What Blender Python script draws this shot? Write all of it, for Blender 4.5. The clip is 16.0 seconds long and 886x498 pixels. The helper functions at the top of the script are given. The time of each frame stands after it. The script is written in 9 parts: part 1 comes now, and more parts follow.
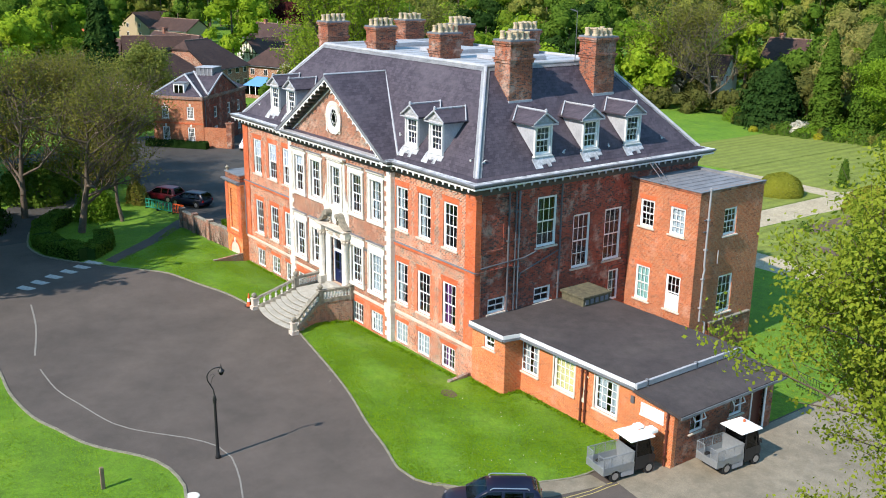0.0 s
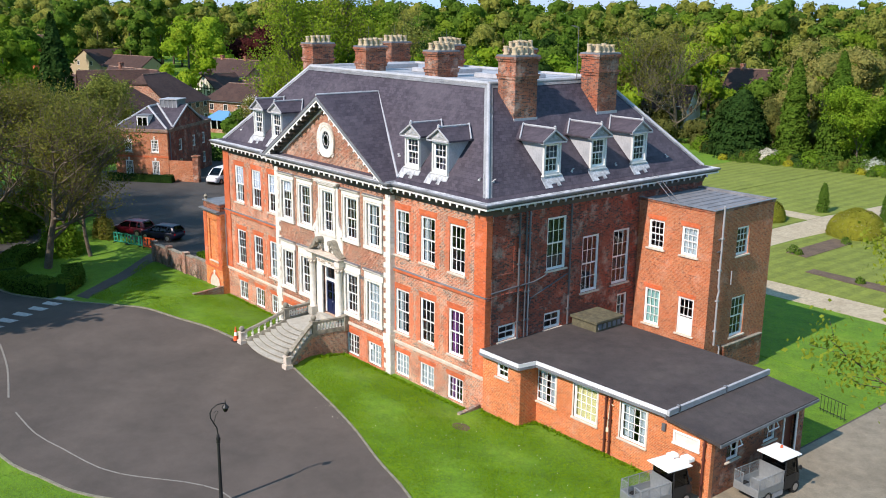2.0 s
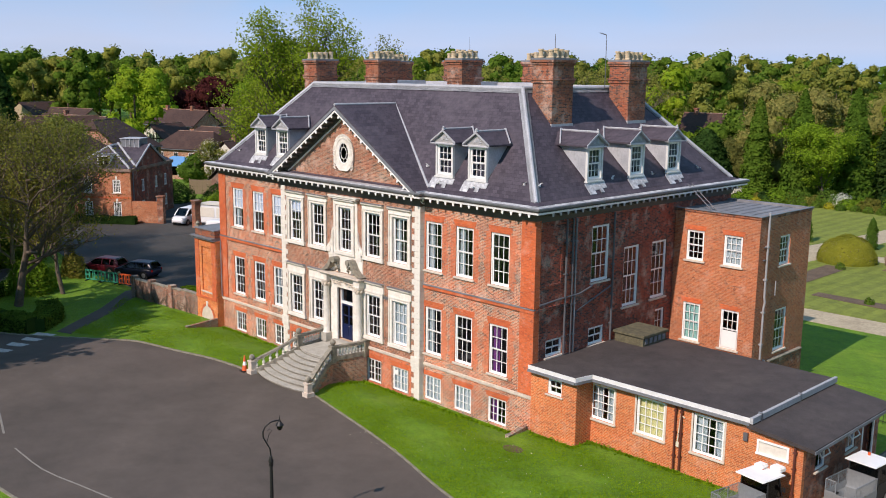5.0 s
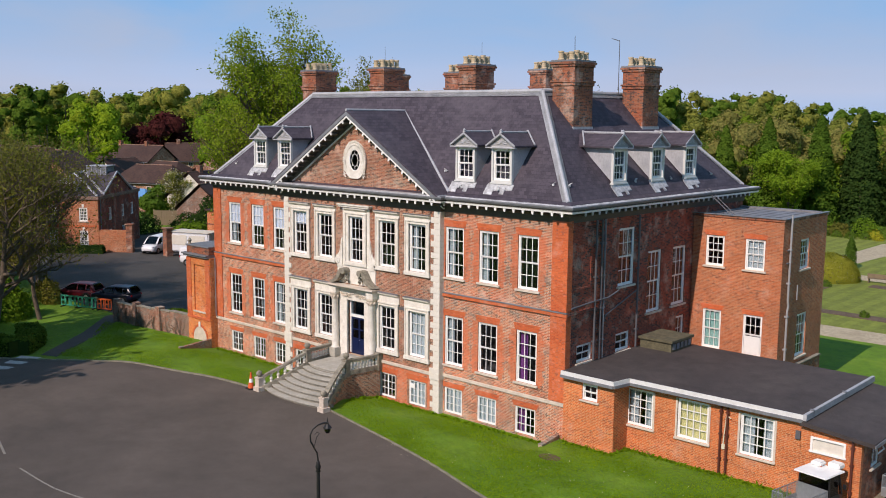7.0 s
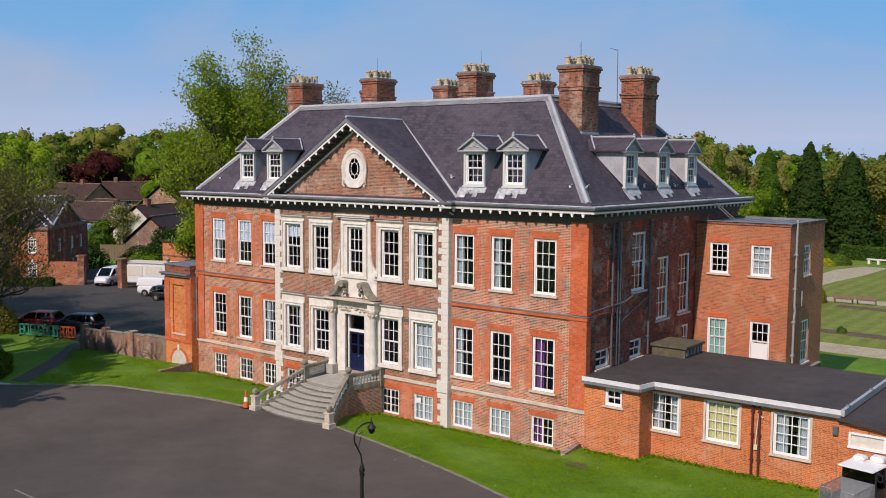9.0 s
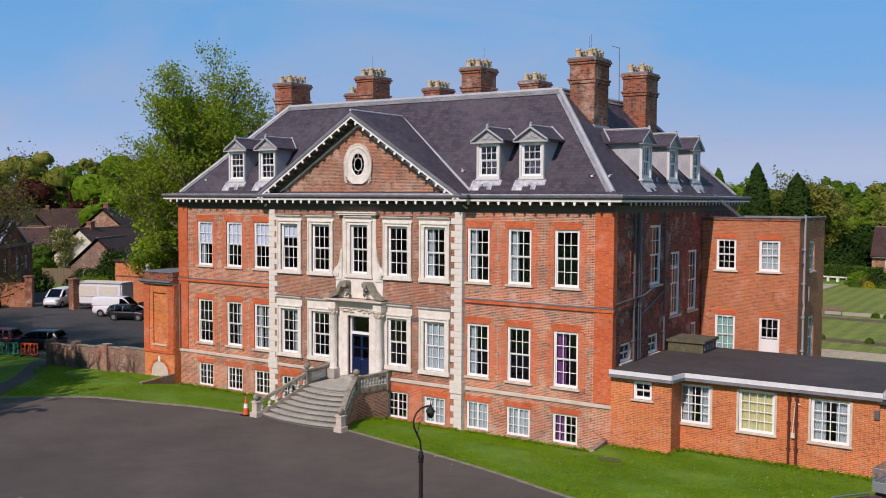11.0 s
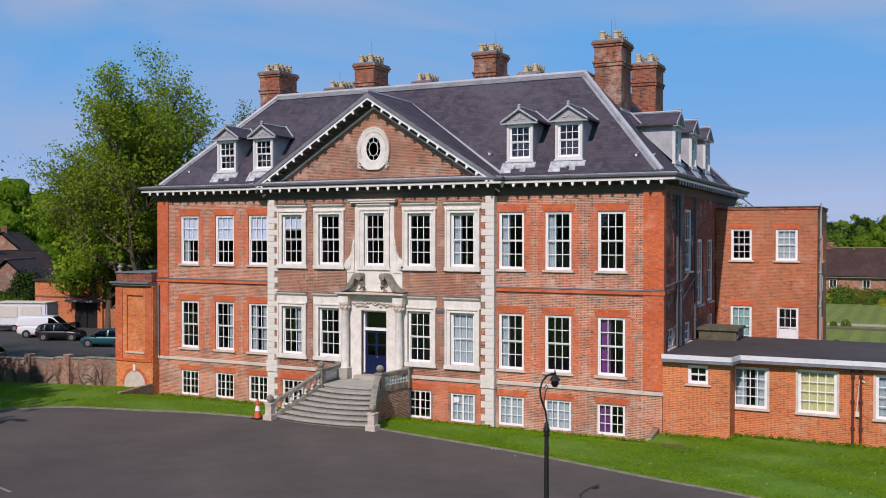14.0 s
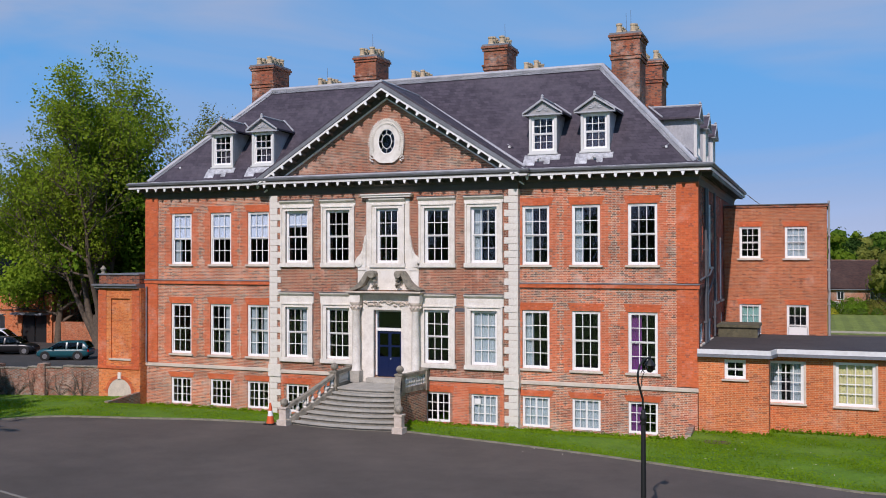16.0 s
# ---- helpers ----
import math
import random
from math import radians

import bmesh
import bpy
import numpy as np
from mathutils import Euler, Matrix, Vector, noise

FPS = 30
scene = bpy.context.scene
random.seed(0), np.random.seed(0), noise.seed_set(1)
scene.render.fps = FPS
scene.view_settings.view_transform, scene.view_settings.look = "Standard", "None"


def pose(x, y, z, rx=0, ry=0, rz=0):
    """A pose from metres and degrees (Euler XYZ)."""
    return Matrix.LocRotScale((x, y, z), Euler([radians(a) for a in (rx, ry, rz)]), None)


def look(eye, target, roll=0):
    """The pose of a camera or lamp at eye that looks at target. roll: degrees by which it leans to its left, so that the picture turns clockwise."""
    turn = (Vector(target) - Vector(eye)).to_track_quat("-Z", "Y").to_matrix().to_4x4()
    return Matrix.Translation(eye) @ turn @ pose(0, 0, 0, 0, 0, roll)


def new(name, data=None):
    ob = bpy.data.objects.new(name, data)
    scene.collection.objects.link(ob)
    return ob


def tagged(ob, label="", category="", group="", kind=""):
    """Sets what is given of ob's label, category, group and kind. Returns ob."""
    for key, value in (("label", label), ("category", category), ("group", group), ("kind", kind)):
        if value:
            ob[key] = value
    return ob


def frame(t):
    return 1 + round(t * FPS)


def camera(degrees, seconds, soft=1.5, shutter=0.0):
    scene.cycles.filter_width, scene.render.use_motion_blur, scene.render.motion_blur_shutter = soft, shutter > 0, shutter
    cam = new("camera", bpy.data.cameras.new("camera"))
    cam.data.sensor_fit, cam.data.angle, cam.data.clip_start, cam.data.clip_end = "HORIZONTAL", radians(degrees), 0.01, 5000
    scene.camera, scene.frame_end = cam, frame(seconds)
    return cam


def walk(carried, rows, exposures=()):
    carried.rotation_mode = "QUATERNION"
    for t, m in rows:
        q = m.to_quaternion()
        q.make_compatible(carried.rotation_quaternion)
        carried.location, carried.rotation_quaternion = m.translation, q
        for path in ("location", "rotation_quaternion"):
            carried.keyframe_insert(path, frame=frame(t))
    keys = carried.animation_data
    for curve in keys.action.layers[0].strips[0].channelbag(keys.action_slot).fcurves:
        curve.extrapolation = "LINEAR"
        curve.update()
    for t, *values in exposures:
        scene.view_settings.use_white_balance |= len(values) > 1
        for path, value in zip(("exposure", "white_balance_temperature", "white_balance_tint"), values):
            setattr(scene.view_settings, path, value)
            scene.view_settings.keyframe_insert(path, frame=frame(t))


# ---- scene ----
cam = camera(50.2, 16.0, soft=1.0)
METRES, EYE, TILT, LEAN, TURN = 38.5, 21.93, 0.0, 0.0, 53.0
ROWS = [
    (0.0, 0.0, 0.0, 0.0, 0.24, -16.57, -0.81),
    (0.5, -0.0169, 0.0174, -0.0057, -0.52, -16.11, -0.67),
    (1.0, -0.0356, 0.034, -0.0142, -1.31, -15.55, -0.61),
    (1.5, -0.0554, 0.0498, -0.0263, -2.08, -14.88, -0.63),
    (2.0, -0.0762, 0.0646, -0.0385, -2.86, -14.23, -0.64),
    (2.5, -0.0973, 0.0797, -0.0524, -3.59, -13.57, -0.65),
    (3.0, -0.1187, 0.0941, -0.0664, -4.29, -12.94, -0.64),
    (3.5, -0.1415, 0.1072, -0.0802, -4.99, -12.33, -0.64),
    (4.0, -0.1653, 0.1194, -0.0941, -5.69, -11.74, -0.63),
    (6.5, -0.2883, 0.1782, -0.1634, -9.61, -8.69, -0.54),
    (7.0, -0.3121, 0.19, -0.1775, -10.57, -7.99, -0.52),
    (7.5, -0.3361, 0.2019, -0.1912, -11.6, -7.28, -0.5),
    (8.0, -0.3604, 0.2143, -0.2044, -12.7, -6.58, -0.48),
    (8.5, -0.3841, 0.228, -0.219, -13.79, -5.85, -0.48),
    (9.0, -0.4083, 0.2417, -0.2327, -14.91, -5.2, -0.43),
    (11.5, -0.5291, 0.3283, -0.3014, -20.55, -2.58, -0.28),
    (12.0, -0.5537, 0.3489, -0.314, -21.73, -2.16, -0.25),
    (12.5, -0.5781, 0.3708, -0.3248, -22.94, -1.81, -0.19),
    (13.0, -0.6027, 0.3932, -0.3355, -24.18, -1.44, -0.14),
    (13.5, -0.6264, 0.4165, -0.3456, -25.41, -1.07, -0.11),
    (14.0, -0.6498, 0.4403, -0.3552, -26.65, -0.7, -0.08),
    (14.5, -0.6721, 0.4642, -0.3641, -27.86, -0.35, -0.05),
    (15.0, -0.6931, 0.4883, -0.3721, -29.05, -0.01, 0.0),
    (15.5, -0.7132, 0.5127, -0.3791, -30.23, 0.28, 0.05),
    (16.0, -0.7327, 0.537, -0.3858, -31.43, 0.56, 0.07),
]
walk(cam, [(t, pose(52.44, -30.98, EYE, TILT, LEAN, TURN) @ pose(METRES * x, METRES * y, METRES * z, 90 + pitch, roll, yaw)) for t, x, y, z, yaw, pitch, roll in ROWS],
     [(0.0, 0.54, 6550, 14.5), (1.5, 0.4, 6600, 17), (3.5, 0.16, 6800, 21), (6.5, -0.19, 7000, 24), (9.0, -0.33, 6960, 25), (11.5, -0.38, 6760, 27), (14.0, -0.39, 6450, 26), (16.0, -0.4, 6300, 26)])
# ---- light ----
SUN_WAY = Vector((0.075, -1.0, 0.84)).normalized()
world = bpy.data.worlds.new("sky")
scene.world = world
world.use_nodes = True
wn = world.node_tree.nodes
sky = wn.new("ShaderNodeTexSky")
sky.sky_type = "NISHITA"
sky.sun_disc = False
sky.sun_elevation = math.asin(SUN_WAY.z)
sky.sun_rotation = math.atan2(SUN_WAY.x, SUN_WAY.y)
sky.altitude = 900.0
sky.air_density, sky.dust_density, sky.ozone_density = 1.0, 0.15, 3.0
wn["Background"].inputs["Strength"].default_value = 0.105
tint = wn.new("ShaderNodeMix")
tint.data_type, tint.blend_type = "RGBA", "MULTIPLY"
tint.inputs[0].default_value = 1.0
tint.inputs[7].default_value = (0.80, 0.93, 1.16, 1.0)
# evens out the brightness from the horizon upwards, as hazy air does
parts = wn.new("ShaderNodeSeparateColor")
parts.mode = "HSV"
joined = wn.new("ShaderNodeCombineColor")
joined.mode = "HSV"
level_out = wn.new("ShaderNodeMath")
level_out.operation = "POWER"
level_out.inputs[1].default_value = 0.5
richer = wn.new("ShaderNodeMath")
richer.operation = "MULTIPLY_ADD"
richer.inputs[1].default_value, richer.inputs[2].default_value = 1.03, 0.115
joined.inputs[0].default_value = 0.57
gain = wn.new("ShaderNodeMath")
gain.operation = "MULTIPLY"
gain.inputs[1].default_value = 3.15
haze_top = wn.new("ShaderNodeMath")
haze_top.operation = "SMOOTH_MIN"
haze_top.inputs[1].default_value, haze_top.inputs[2].default_value = 7.9, 1.2
for a, b in ((sky.outputs["Color"], parts.inputs[0]), (parts.outputs[1], richer.inputs[0]), (richer.outputs[0], joined.inputs[1]), (parts.outputs[2], level_out.inputs[0]), (level_out.outputs[0], gain.inputs[0]), (gain.outputs[0], haze_top.inputs[0]), (haze_top.outputs[0], joined.inputs[2]), (joined.outputs[0], tint.inputs[6])):
    world.node_tree.links.new(a, b)
# thin high cloud
way = wn.new("ShaderNodeTexCoord")
streaks = wn.new("ShaderNodeMapping")
streaks.inputs["Rotation"].default_value = (0.0, 0.35, 0.6)
streaks.inputs["Scale"].default_value = (1.2, 3.0, 7.0)
cloud = wn.new("ShaderNodeTexNoise")
cloud.inputs["Scale"].default_value, cloud.inputs["Detail"].default_value, cloud.inputs["Distortion"].default_value = 1.3, 7.0, 0.6
thin = wn.new("ShaderNodeValToRGB")
thin.color_ramp.elements[0].position, thin.color_ramp.elements[1].position = 0.38, 0.76
thin.color_ramp.elements[1].color = (0.75, 0.75, 0.75, 1)
veil = wn.new("ShaderNodeMix")
veil.data_type = "RGBA"
veil.inputs[7].default_value = (4.9, 5.8, 7.0, 1.0)
for a, b in ((way.outputs["Generated"], streaks.inputs[0]), (streaks.outputs[0], cloud.inputs["Vector"]), (cloud.outputs["Fac"], thin.inputs[0]), (thin.outputs[0], veil.inputs[0]), (tint.outputs[2], veil.inputs[6]), (veil.outputs[2], wn["Background"].inputs["Color"])):
    world.node_tree.links.new(a, b)
sun_data = bpy.data.lights.new("sun", "SUN")
sun_data.energy, sun_data.angle, sun_data.color = 4.5, radians(0.53), (1.0, 0.94, 0.84)
sun = new("sun", sun_data)
sun.matrix_world = look(SUN_WAY * 100, (0, 0, 0))
scene.view_settings.exposure = 0.0


# ---- materials ----
def shader(name, rough=0.8, metal=0.0):
    m = bpy.data.materials.new(name)
    m.use_nodes = True
    nt = m.node_tree
    b = nt.nodes["Principled BSDF"]
    b.inputs["Roughness"].default_value = rough
    b.inputs["Metallic"].default_value = metal
    return m, nt, b


def rgb(c):
    return (c[0], c[1], c[2], 1.0)


def node(nt, kind, **values):
    n = nt.nodes.new(kind)
    for key, v in values.items():
        n.inputs[key.replace("_", " ")].default_value = v
    return n


def noise_of(nt, coords, scale, detail=4.0, rough=0.6):
    n = node(nt, "ShaderNodeTexNoise", Scale=scale, Detail=detail, Roughness=rough)
    nt.links.new(coords, n.inputs["Vector"])
    return n.outputs["Fac"]


def ramp(nt, fac, stops):
    n = nt.nodes.new("ShaderNodeValToRGB")
    e = n.color_ramp.elements
    while len(e) < len(stops):
        e.new(0.5)
    for el, (at, c) in zip(e, stops):
        el.position, el.color = at, rgb(c)
    nt.links.new(fac, n.inputs["Fac"])
    return n.outputs["Color"]


def mix(nt, fac, a, b, how="MIX"):
    n = nt.nodes.new("ShaderNodeMix")
    n.data_type, n.blend_type = "RGBA", how
    for socket, v in ((n.inputs[0], fac), (n.inputs[6], a), (n.inputs[7], b)):
        if isinstance(v, bpy.types.NodeSocket):
            nt.links.new(v, socket)
        else:
            socket.default_value = v if isinstance(v, float) else rgb(v)
    return n.outputs[2]


def coords_of(nt, kind="Object"):
    return nt.nodes.new("ShaderNodeTexCoord").outputs[kind]


def bump(nt, b, height, strength, distance):
    n = node(nt, "ShaderNodeBump", Strength=strength, Distance=distance)
    nt.links.new(height, n.inputs["Height"])
    nt.links.new(n.outputs["Normal"], b.inputs["Normal"])
    return n


def wall_coords(nt):
    """Runs along a wall in x and up it in y, on any upright face along the axes."""
    c = coords_of(nt)
    s = nt.nodes.new("ShaderNodeSeparateXYZ")
    nt.links.new(c, s.inputs[0])
    a = nt.nodes.new("ShaderNodeMath")
    nt.links.new(s.outputs[0], a.inputs[0])
    nt.links.new(s.outputs[1], a.inputs[1])
    j = nt.nodes.new("ShaderNodeCombineXYZ")
    nt.links.new(a.outputs[0], j.inputs[0])
    nt.links.new(s.outputs[2], j.inputs[1])
    return c, j.outputs[0]


def brick_material(name, light, dark, header, mortar, grey=0.5, joint=0.011, patch=0.5):
    """Flemish bond: long bricks between light and dark, short ones burnt by chance, more in some patches than in others."""
    m, nt, b = shader(name, 0.9)
    c, w = wall_coords(nt)

    def calc(how, *values):
        n = nt.nodes.new("ShaderNodeMath")
        n.operation = how
        for socket, v in zip(n.inputs, values):
            if isinstance(v, float):
                socket.default_value = v
            else:
                nt.links.new(v, socket)
        return n.outputs[0]

    s = nt.nodes.new("ShaderNodeSeparateXYZ")
    nt.links.new(w, s.inputs[0])
    up = calc("DIVIDE", s.outputs[1], 0.075)
    row = calc("FLOOR", up)
    along = calc("ADD", calc("DIVIDE", s.outputs[0], 0.3375), calc("MULTIPLY", calc("FLOORED_MODULO", row, 2.0), 0.5))
    at = calc("FRACT", along)
    short = calc("GREATER_THAN", at, 0.667)
    # distance to the nearest joint, in metres
    side = calc("MULTIPLY", calc("MINIMUM", calc("MINIMUM", at, calc("SUBTRACT", 1.0, at)), calc("ABSOLUTE", calc("SUBTRACT", at, 0.667))), 0.3375)
    rise = calc("FRACT", up)
    bed = calc("MULTIPLY", calc("MINIMUM", rise, calc("SUBTRACT", 1.0, rise)), 0.075)
    near = calc("MINIMUM", side, bed)
    edge = nt.nodes.new("ShaderNodeMapRange")
    edge.inputs["From Min"].default_value, edge.inputs["From Max"].default_value = joint * 0.35, joint * 0.65
    edge.inputs["To Min"].default_value, edge.inputs["To Max"].default_value = 1.0, 0.0
    nt.links.new(near, edge.inputs["Value"])
    gap = edge.outputs["Result"]
    which = nt.nodes.new("ShaderNodeCombineXYZ")
    nt.links.new(calc("ADD", calc("MULTIPLY", calc("FLOOR", along), 2.0), short), which.inputs[0])
    nt.links.new(row, which.inputs[1])
    chance = nt.nodes.new("ShaderNodeTexWhiteNoise")
    nt.links.new(which.outputs[0], chance.inputs["Vector"])
    luck = nt.nodes.new("ShaderNodeSeparateColor")
    nt.links.new(chance.outputs["Color"], luck.inputs[0])
    col = ramp(nt, luck.outputs[0], [(0.0, dark), (0.35, [(p + q) / 2 for p, q in zip(light, dark)]), (1.0, light)])
    big = noise_of(nt, c, 0.5, 5.0, 0.65)
    some = nt.nodes.new("ShaderNodeMapRange")
    some.inputs["From Min"].default_value, some.inputs["From Max"].default_value = 0.36, 0.64
    nt.links.new(big, some.inputs["Value"])
    share = calc("MULTIPLY", some.outputs["Result"], 1.6 * grey)
    burnt = calc("MULTIPLY", short, calc("LESS_THAN", luck.outputs[1], share))
    odd = calc("LESS_THAN", luck.outputs[2], calc("MULTIPLY", share, patch * 0.35))
    burnt = calc("MAXIMUM", burnt, odd)
    col = mix(nt, burnt, col, mix(nt, luck.outputs[2], header, [min(1.0, v * 1.9) for v in header]))
    col = mix(nt, gap, col, mortar)
    fine = noise_of(nt, c, 12.0, 6.0, 0.7)
    col = mix(nt, 0.3, col, ramp(nt, fine, [(0.3, (0.5, 0.5, 0.5)), (0.75, (1.45, 1.42, 1.38))]), "MULTIPLY")
    streak = noise_of(nt, c, 0.22, 4.0)
    col = mix(nt, 0.6, col, ramp(nt, streak, [(0.35, (0.76, 0.72, 0.72)), (0.65, (1.16, 1.12, 1.08))]), "MULTIPLY")
    # batches of brick from other firings
    batch = noise_of(nt, c, 0.75, 3.0, 0.55)
    col = mix(nt, 0.8 * patch, col, ramp(nt, batch, [(0.36, (1.12, 0.88, 0.8)), (0.5, (1.0, 1.0, 1.0)), (0.66, (0.92, 1.12, 1.2))]), "MULTIPLY")
    # salt bloom and soot in patches of their own
    salt = ramp(nt, noise_of(nt, c, 0.9, 7.0, 0.72), [(0.53, (0, 0, 0)), (0.68, (1, 1, 1))])
    soot = ramp(nt, noise_of(nt, c, 0.6, 7.0, 0.7), [(0.36, (1, 1, 1)), (0.5, (0, 0, 0))])
    col = mix(nt, calc("MULTIPLY", salt, 0.62 * patch), col, (0.7, 0.52, 0.41))
    col = mix(nt, calc("MULTIPLY", soot, 0.4 * patch), col, [v * 0.55 for v in dark])
    nt.links.new(col, b.inputs["Base Color"])
    bump(nt, b, calc("MULTIPLY_ADD", gap, -1.0, fine), 0.6, 0.012)
    return m


def stone_material(name, c1, c2, scale=3.0, rough=0.8, dirt=0.4, relief=0.004):
    m, nt, b = shader(name, rough)
    c = coords_of(nt)
    col = ramp(nt, noise_of(nt, c, scale, 6.0, 0.7), [(0.3, c2), (0.62, c1)])
    spots = noise_of(nt, c, scale * 9, 4.0)
    col = mix(nt, dirt, col, ramp(nt, spots, [(0.35, (0.6, 0.58, 0.55)), (0.6, (1.05, 1.05, 1.05))]), "MULTIPLY")
    nt.links.new(col, b.inputs["Base Color"])
    bump(nt, b, spots, 0.5, relief)
    return m


def paint_material(name, c, rough=0.45, metal=0.0, wear=0.15, scale=4.0):
    m, nt, b = shader(name, rough, metal)
    o = coords_of(nt)
    n = noise_of(nt, o, scale, 6.0, 0.7)
    col = mix(nt, wear, c, ramp(nt, n, [(0.3, (0.55, 0.53, 0.5)), (0.7, (1.15, 1.15, 1.15))]), "MULTIPLY")
    nt.links.new(col, b.inputs["Base Color"])
    bump(nt, b, noise_of(nt, o, scale * 6), 0.15, 0.003)
    return m


def slate_material(name, c1, c2, c3):
    m, nt, b = shader(name, 0.72)
    b.inputs["Specular IOR Level"].default_value = 0.28
    c, w = wall_coords(nt)
    n = node(nt, "ShaderNodeTexBrick", Scale=1.0, Mortar_Size=0.006, Mortar_Smooth=0.2, Bias=0.0, Brick_Width=0.3, Row_Height=0.16)
    n.inputs["Color1"].default_value, n.inputs["Color2"].default_value, n.inputs["Mortar"].default_value = rgb(c1), rgb(c2), rgb([v * 0.65 for v in c2])
    nt.links.new(w, n.inputs["Vector"])
    big = noise_of(nt, c, 0.4, 5.0, 0.65)
    col = mix(nt, ramp(nt, big, [(0.45, (0, 0, 0)), (0.7, (0.6, 0.6, 0.6))]), n.outputs["Color"], c3)
    st = nt.nodes.new("ShaderNodeMapping")
    st.inputs["Scale"].default_value = (2.2, 2.2, 0.16)
    nt.links.new(c, st.inputs["Vector"])
    run = noise_of(nt, st.outputs[0], 2.0, 5.0, 0.7)
    col = mix(nt, 0.55, col, ramp(nt, run, [(0.35, (0.72, 0.72, 0.74)), (0.68, (1.35, 1.33, 1.3))]), "MULTIPLY")
    nt.links.new(col, b.inputs["Base Color"])
    bump(nt, b, n.outputs["Fac"], 0.3, -0.008)
    return m


def ground_material(name, stops, scales, rough=0.95, relief=0.03, stripe=None):
    m, nt, b = shader(name, rough)
    c = coords_of(nt)
    col = ramp(nt, noise_of(nt, c, scales[0], 6.0, 0.7), stops)
    for s, k in zip(scales[1:], (0.55, 0.6, 0.6)):
        f = noise_of(nt, c, s, 5.0, 0.75)
        col = mix(nt, k, col, ramp(nt, f, [(0.28, (0.5, 0.52, 0.45)), (0.72, (1.4, 1.38, 1.3))]), "MULTIPLY")
    if stripe:
        wv = node(nt, "ShaderNodeTexWave", Scale=stripe, Distortion=0.5, Detail=1.0)
        wv.bands_direction = "X"
        nt.links.new(c, wv.inputs["Vector"])
        col = mix(nt, 0.4, col, ramp(nt, wv.outputs["Fac"], [(0.4, (0.72, 0.74, 0.7)), (0.6, (1.2, 1.2, 1.15))]), "MULTIPLY")
    nt.links.new(col, b.inputs["Base Color"])
    bump(nt, b, noise_of(nt, c, scales[-1] * 1.5, 4.0), 0.7, relief)
    return m


LEAF_TONES = {}


def leaf_material(name, c1, c2, glow=0.35, mass=False):
    """Leaves; or, as a mass, the close foliage inside a far crown."""
    LEAF_TONES[name] = (c1, c2)
    m = bpy.data.materials.new(name)
    m.use_nodes = True
    nt = m.node_tree
    nt.nodes.remove(nt.nodes["Principled BSDF"])
    g = nt.nodes.new("ShaderNodeNewGeometry")
    o = nt.nodes.new("ShaderNodeObjectInfo")
    col = ramp(nt, g.outputs["Random Per Island"], [(0.0, [a + 0.2 * (b - a) for a, b in zip(c1, c2)]), (1.0, [a + 0.8 * (b - a) for a, b in zip(c1, c2)])])
    big = noise_of(nt, coords_of(nt), 0.5, 3.0)
    col = mix(nt, 0.5, col, ramp(nt, big, [(0.35, (0.65, 0.7, 0.65)), (0.65, (1.25, 1.2, 1.1))]), "MULTIPLY")
    fine = noise_of(nt, coords_of(nt), 1.3, 5.0, 0.75)
    if mass:
        col = mix(nt, 0.8, col, ramp(nt, fine, [(0.38, (0.45, 0.5, 0.45)), (0.6, (1.35, 1.3, 1.15))]), "MULTIPLY")
    tint = ramp(nt, o.outputs["Random"], [(0.0, (0.75, 0.85, 0.8)), (1.0, (1.25, 1.12, 1.0))])
    col = mix(nt, 0.6, col, tint, "MULTIPLY")
    d, t, s = nt.nodes.new("ShaderNodeBsdfDiffuse"), nt.nodes.new("ShaderNodeBsdfTranslucent"), nt.nodes.new("ShaderNodeMixShader")
    s.inputs[0].default_value = glow
    nt.links.new(col, d.inputs["Color"])
    nt.links.new(col, t.inputs["Color"])
    if mass:
        grain = node(nt, "ShaderNodeBump", Strength=0.8, Distance=0.9)
        nt.links.new(fine, grain.inputs["Height"])
        nt.links.new(grain.outputs[0], d.inputs["Normal"])
    nt.links.new(d.outputs[0], s.inputs[1])
    nt.links.new(t.outputs[0], s.inputs[2])
    nt.links.new(s.outputs[0], nt.nodes["Material Output"].inputs["Surface"])
    return m


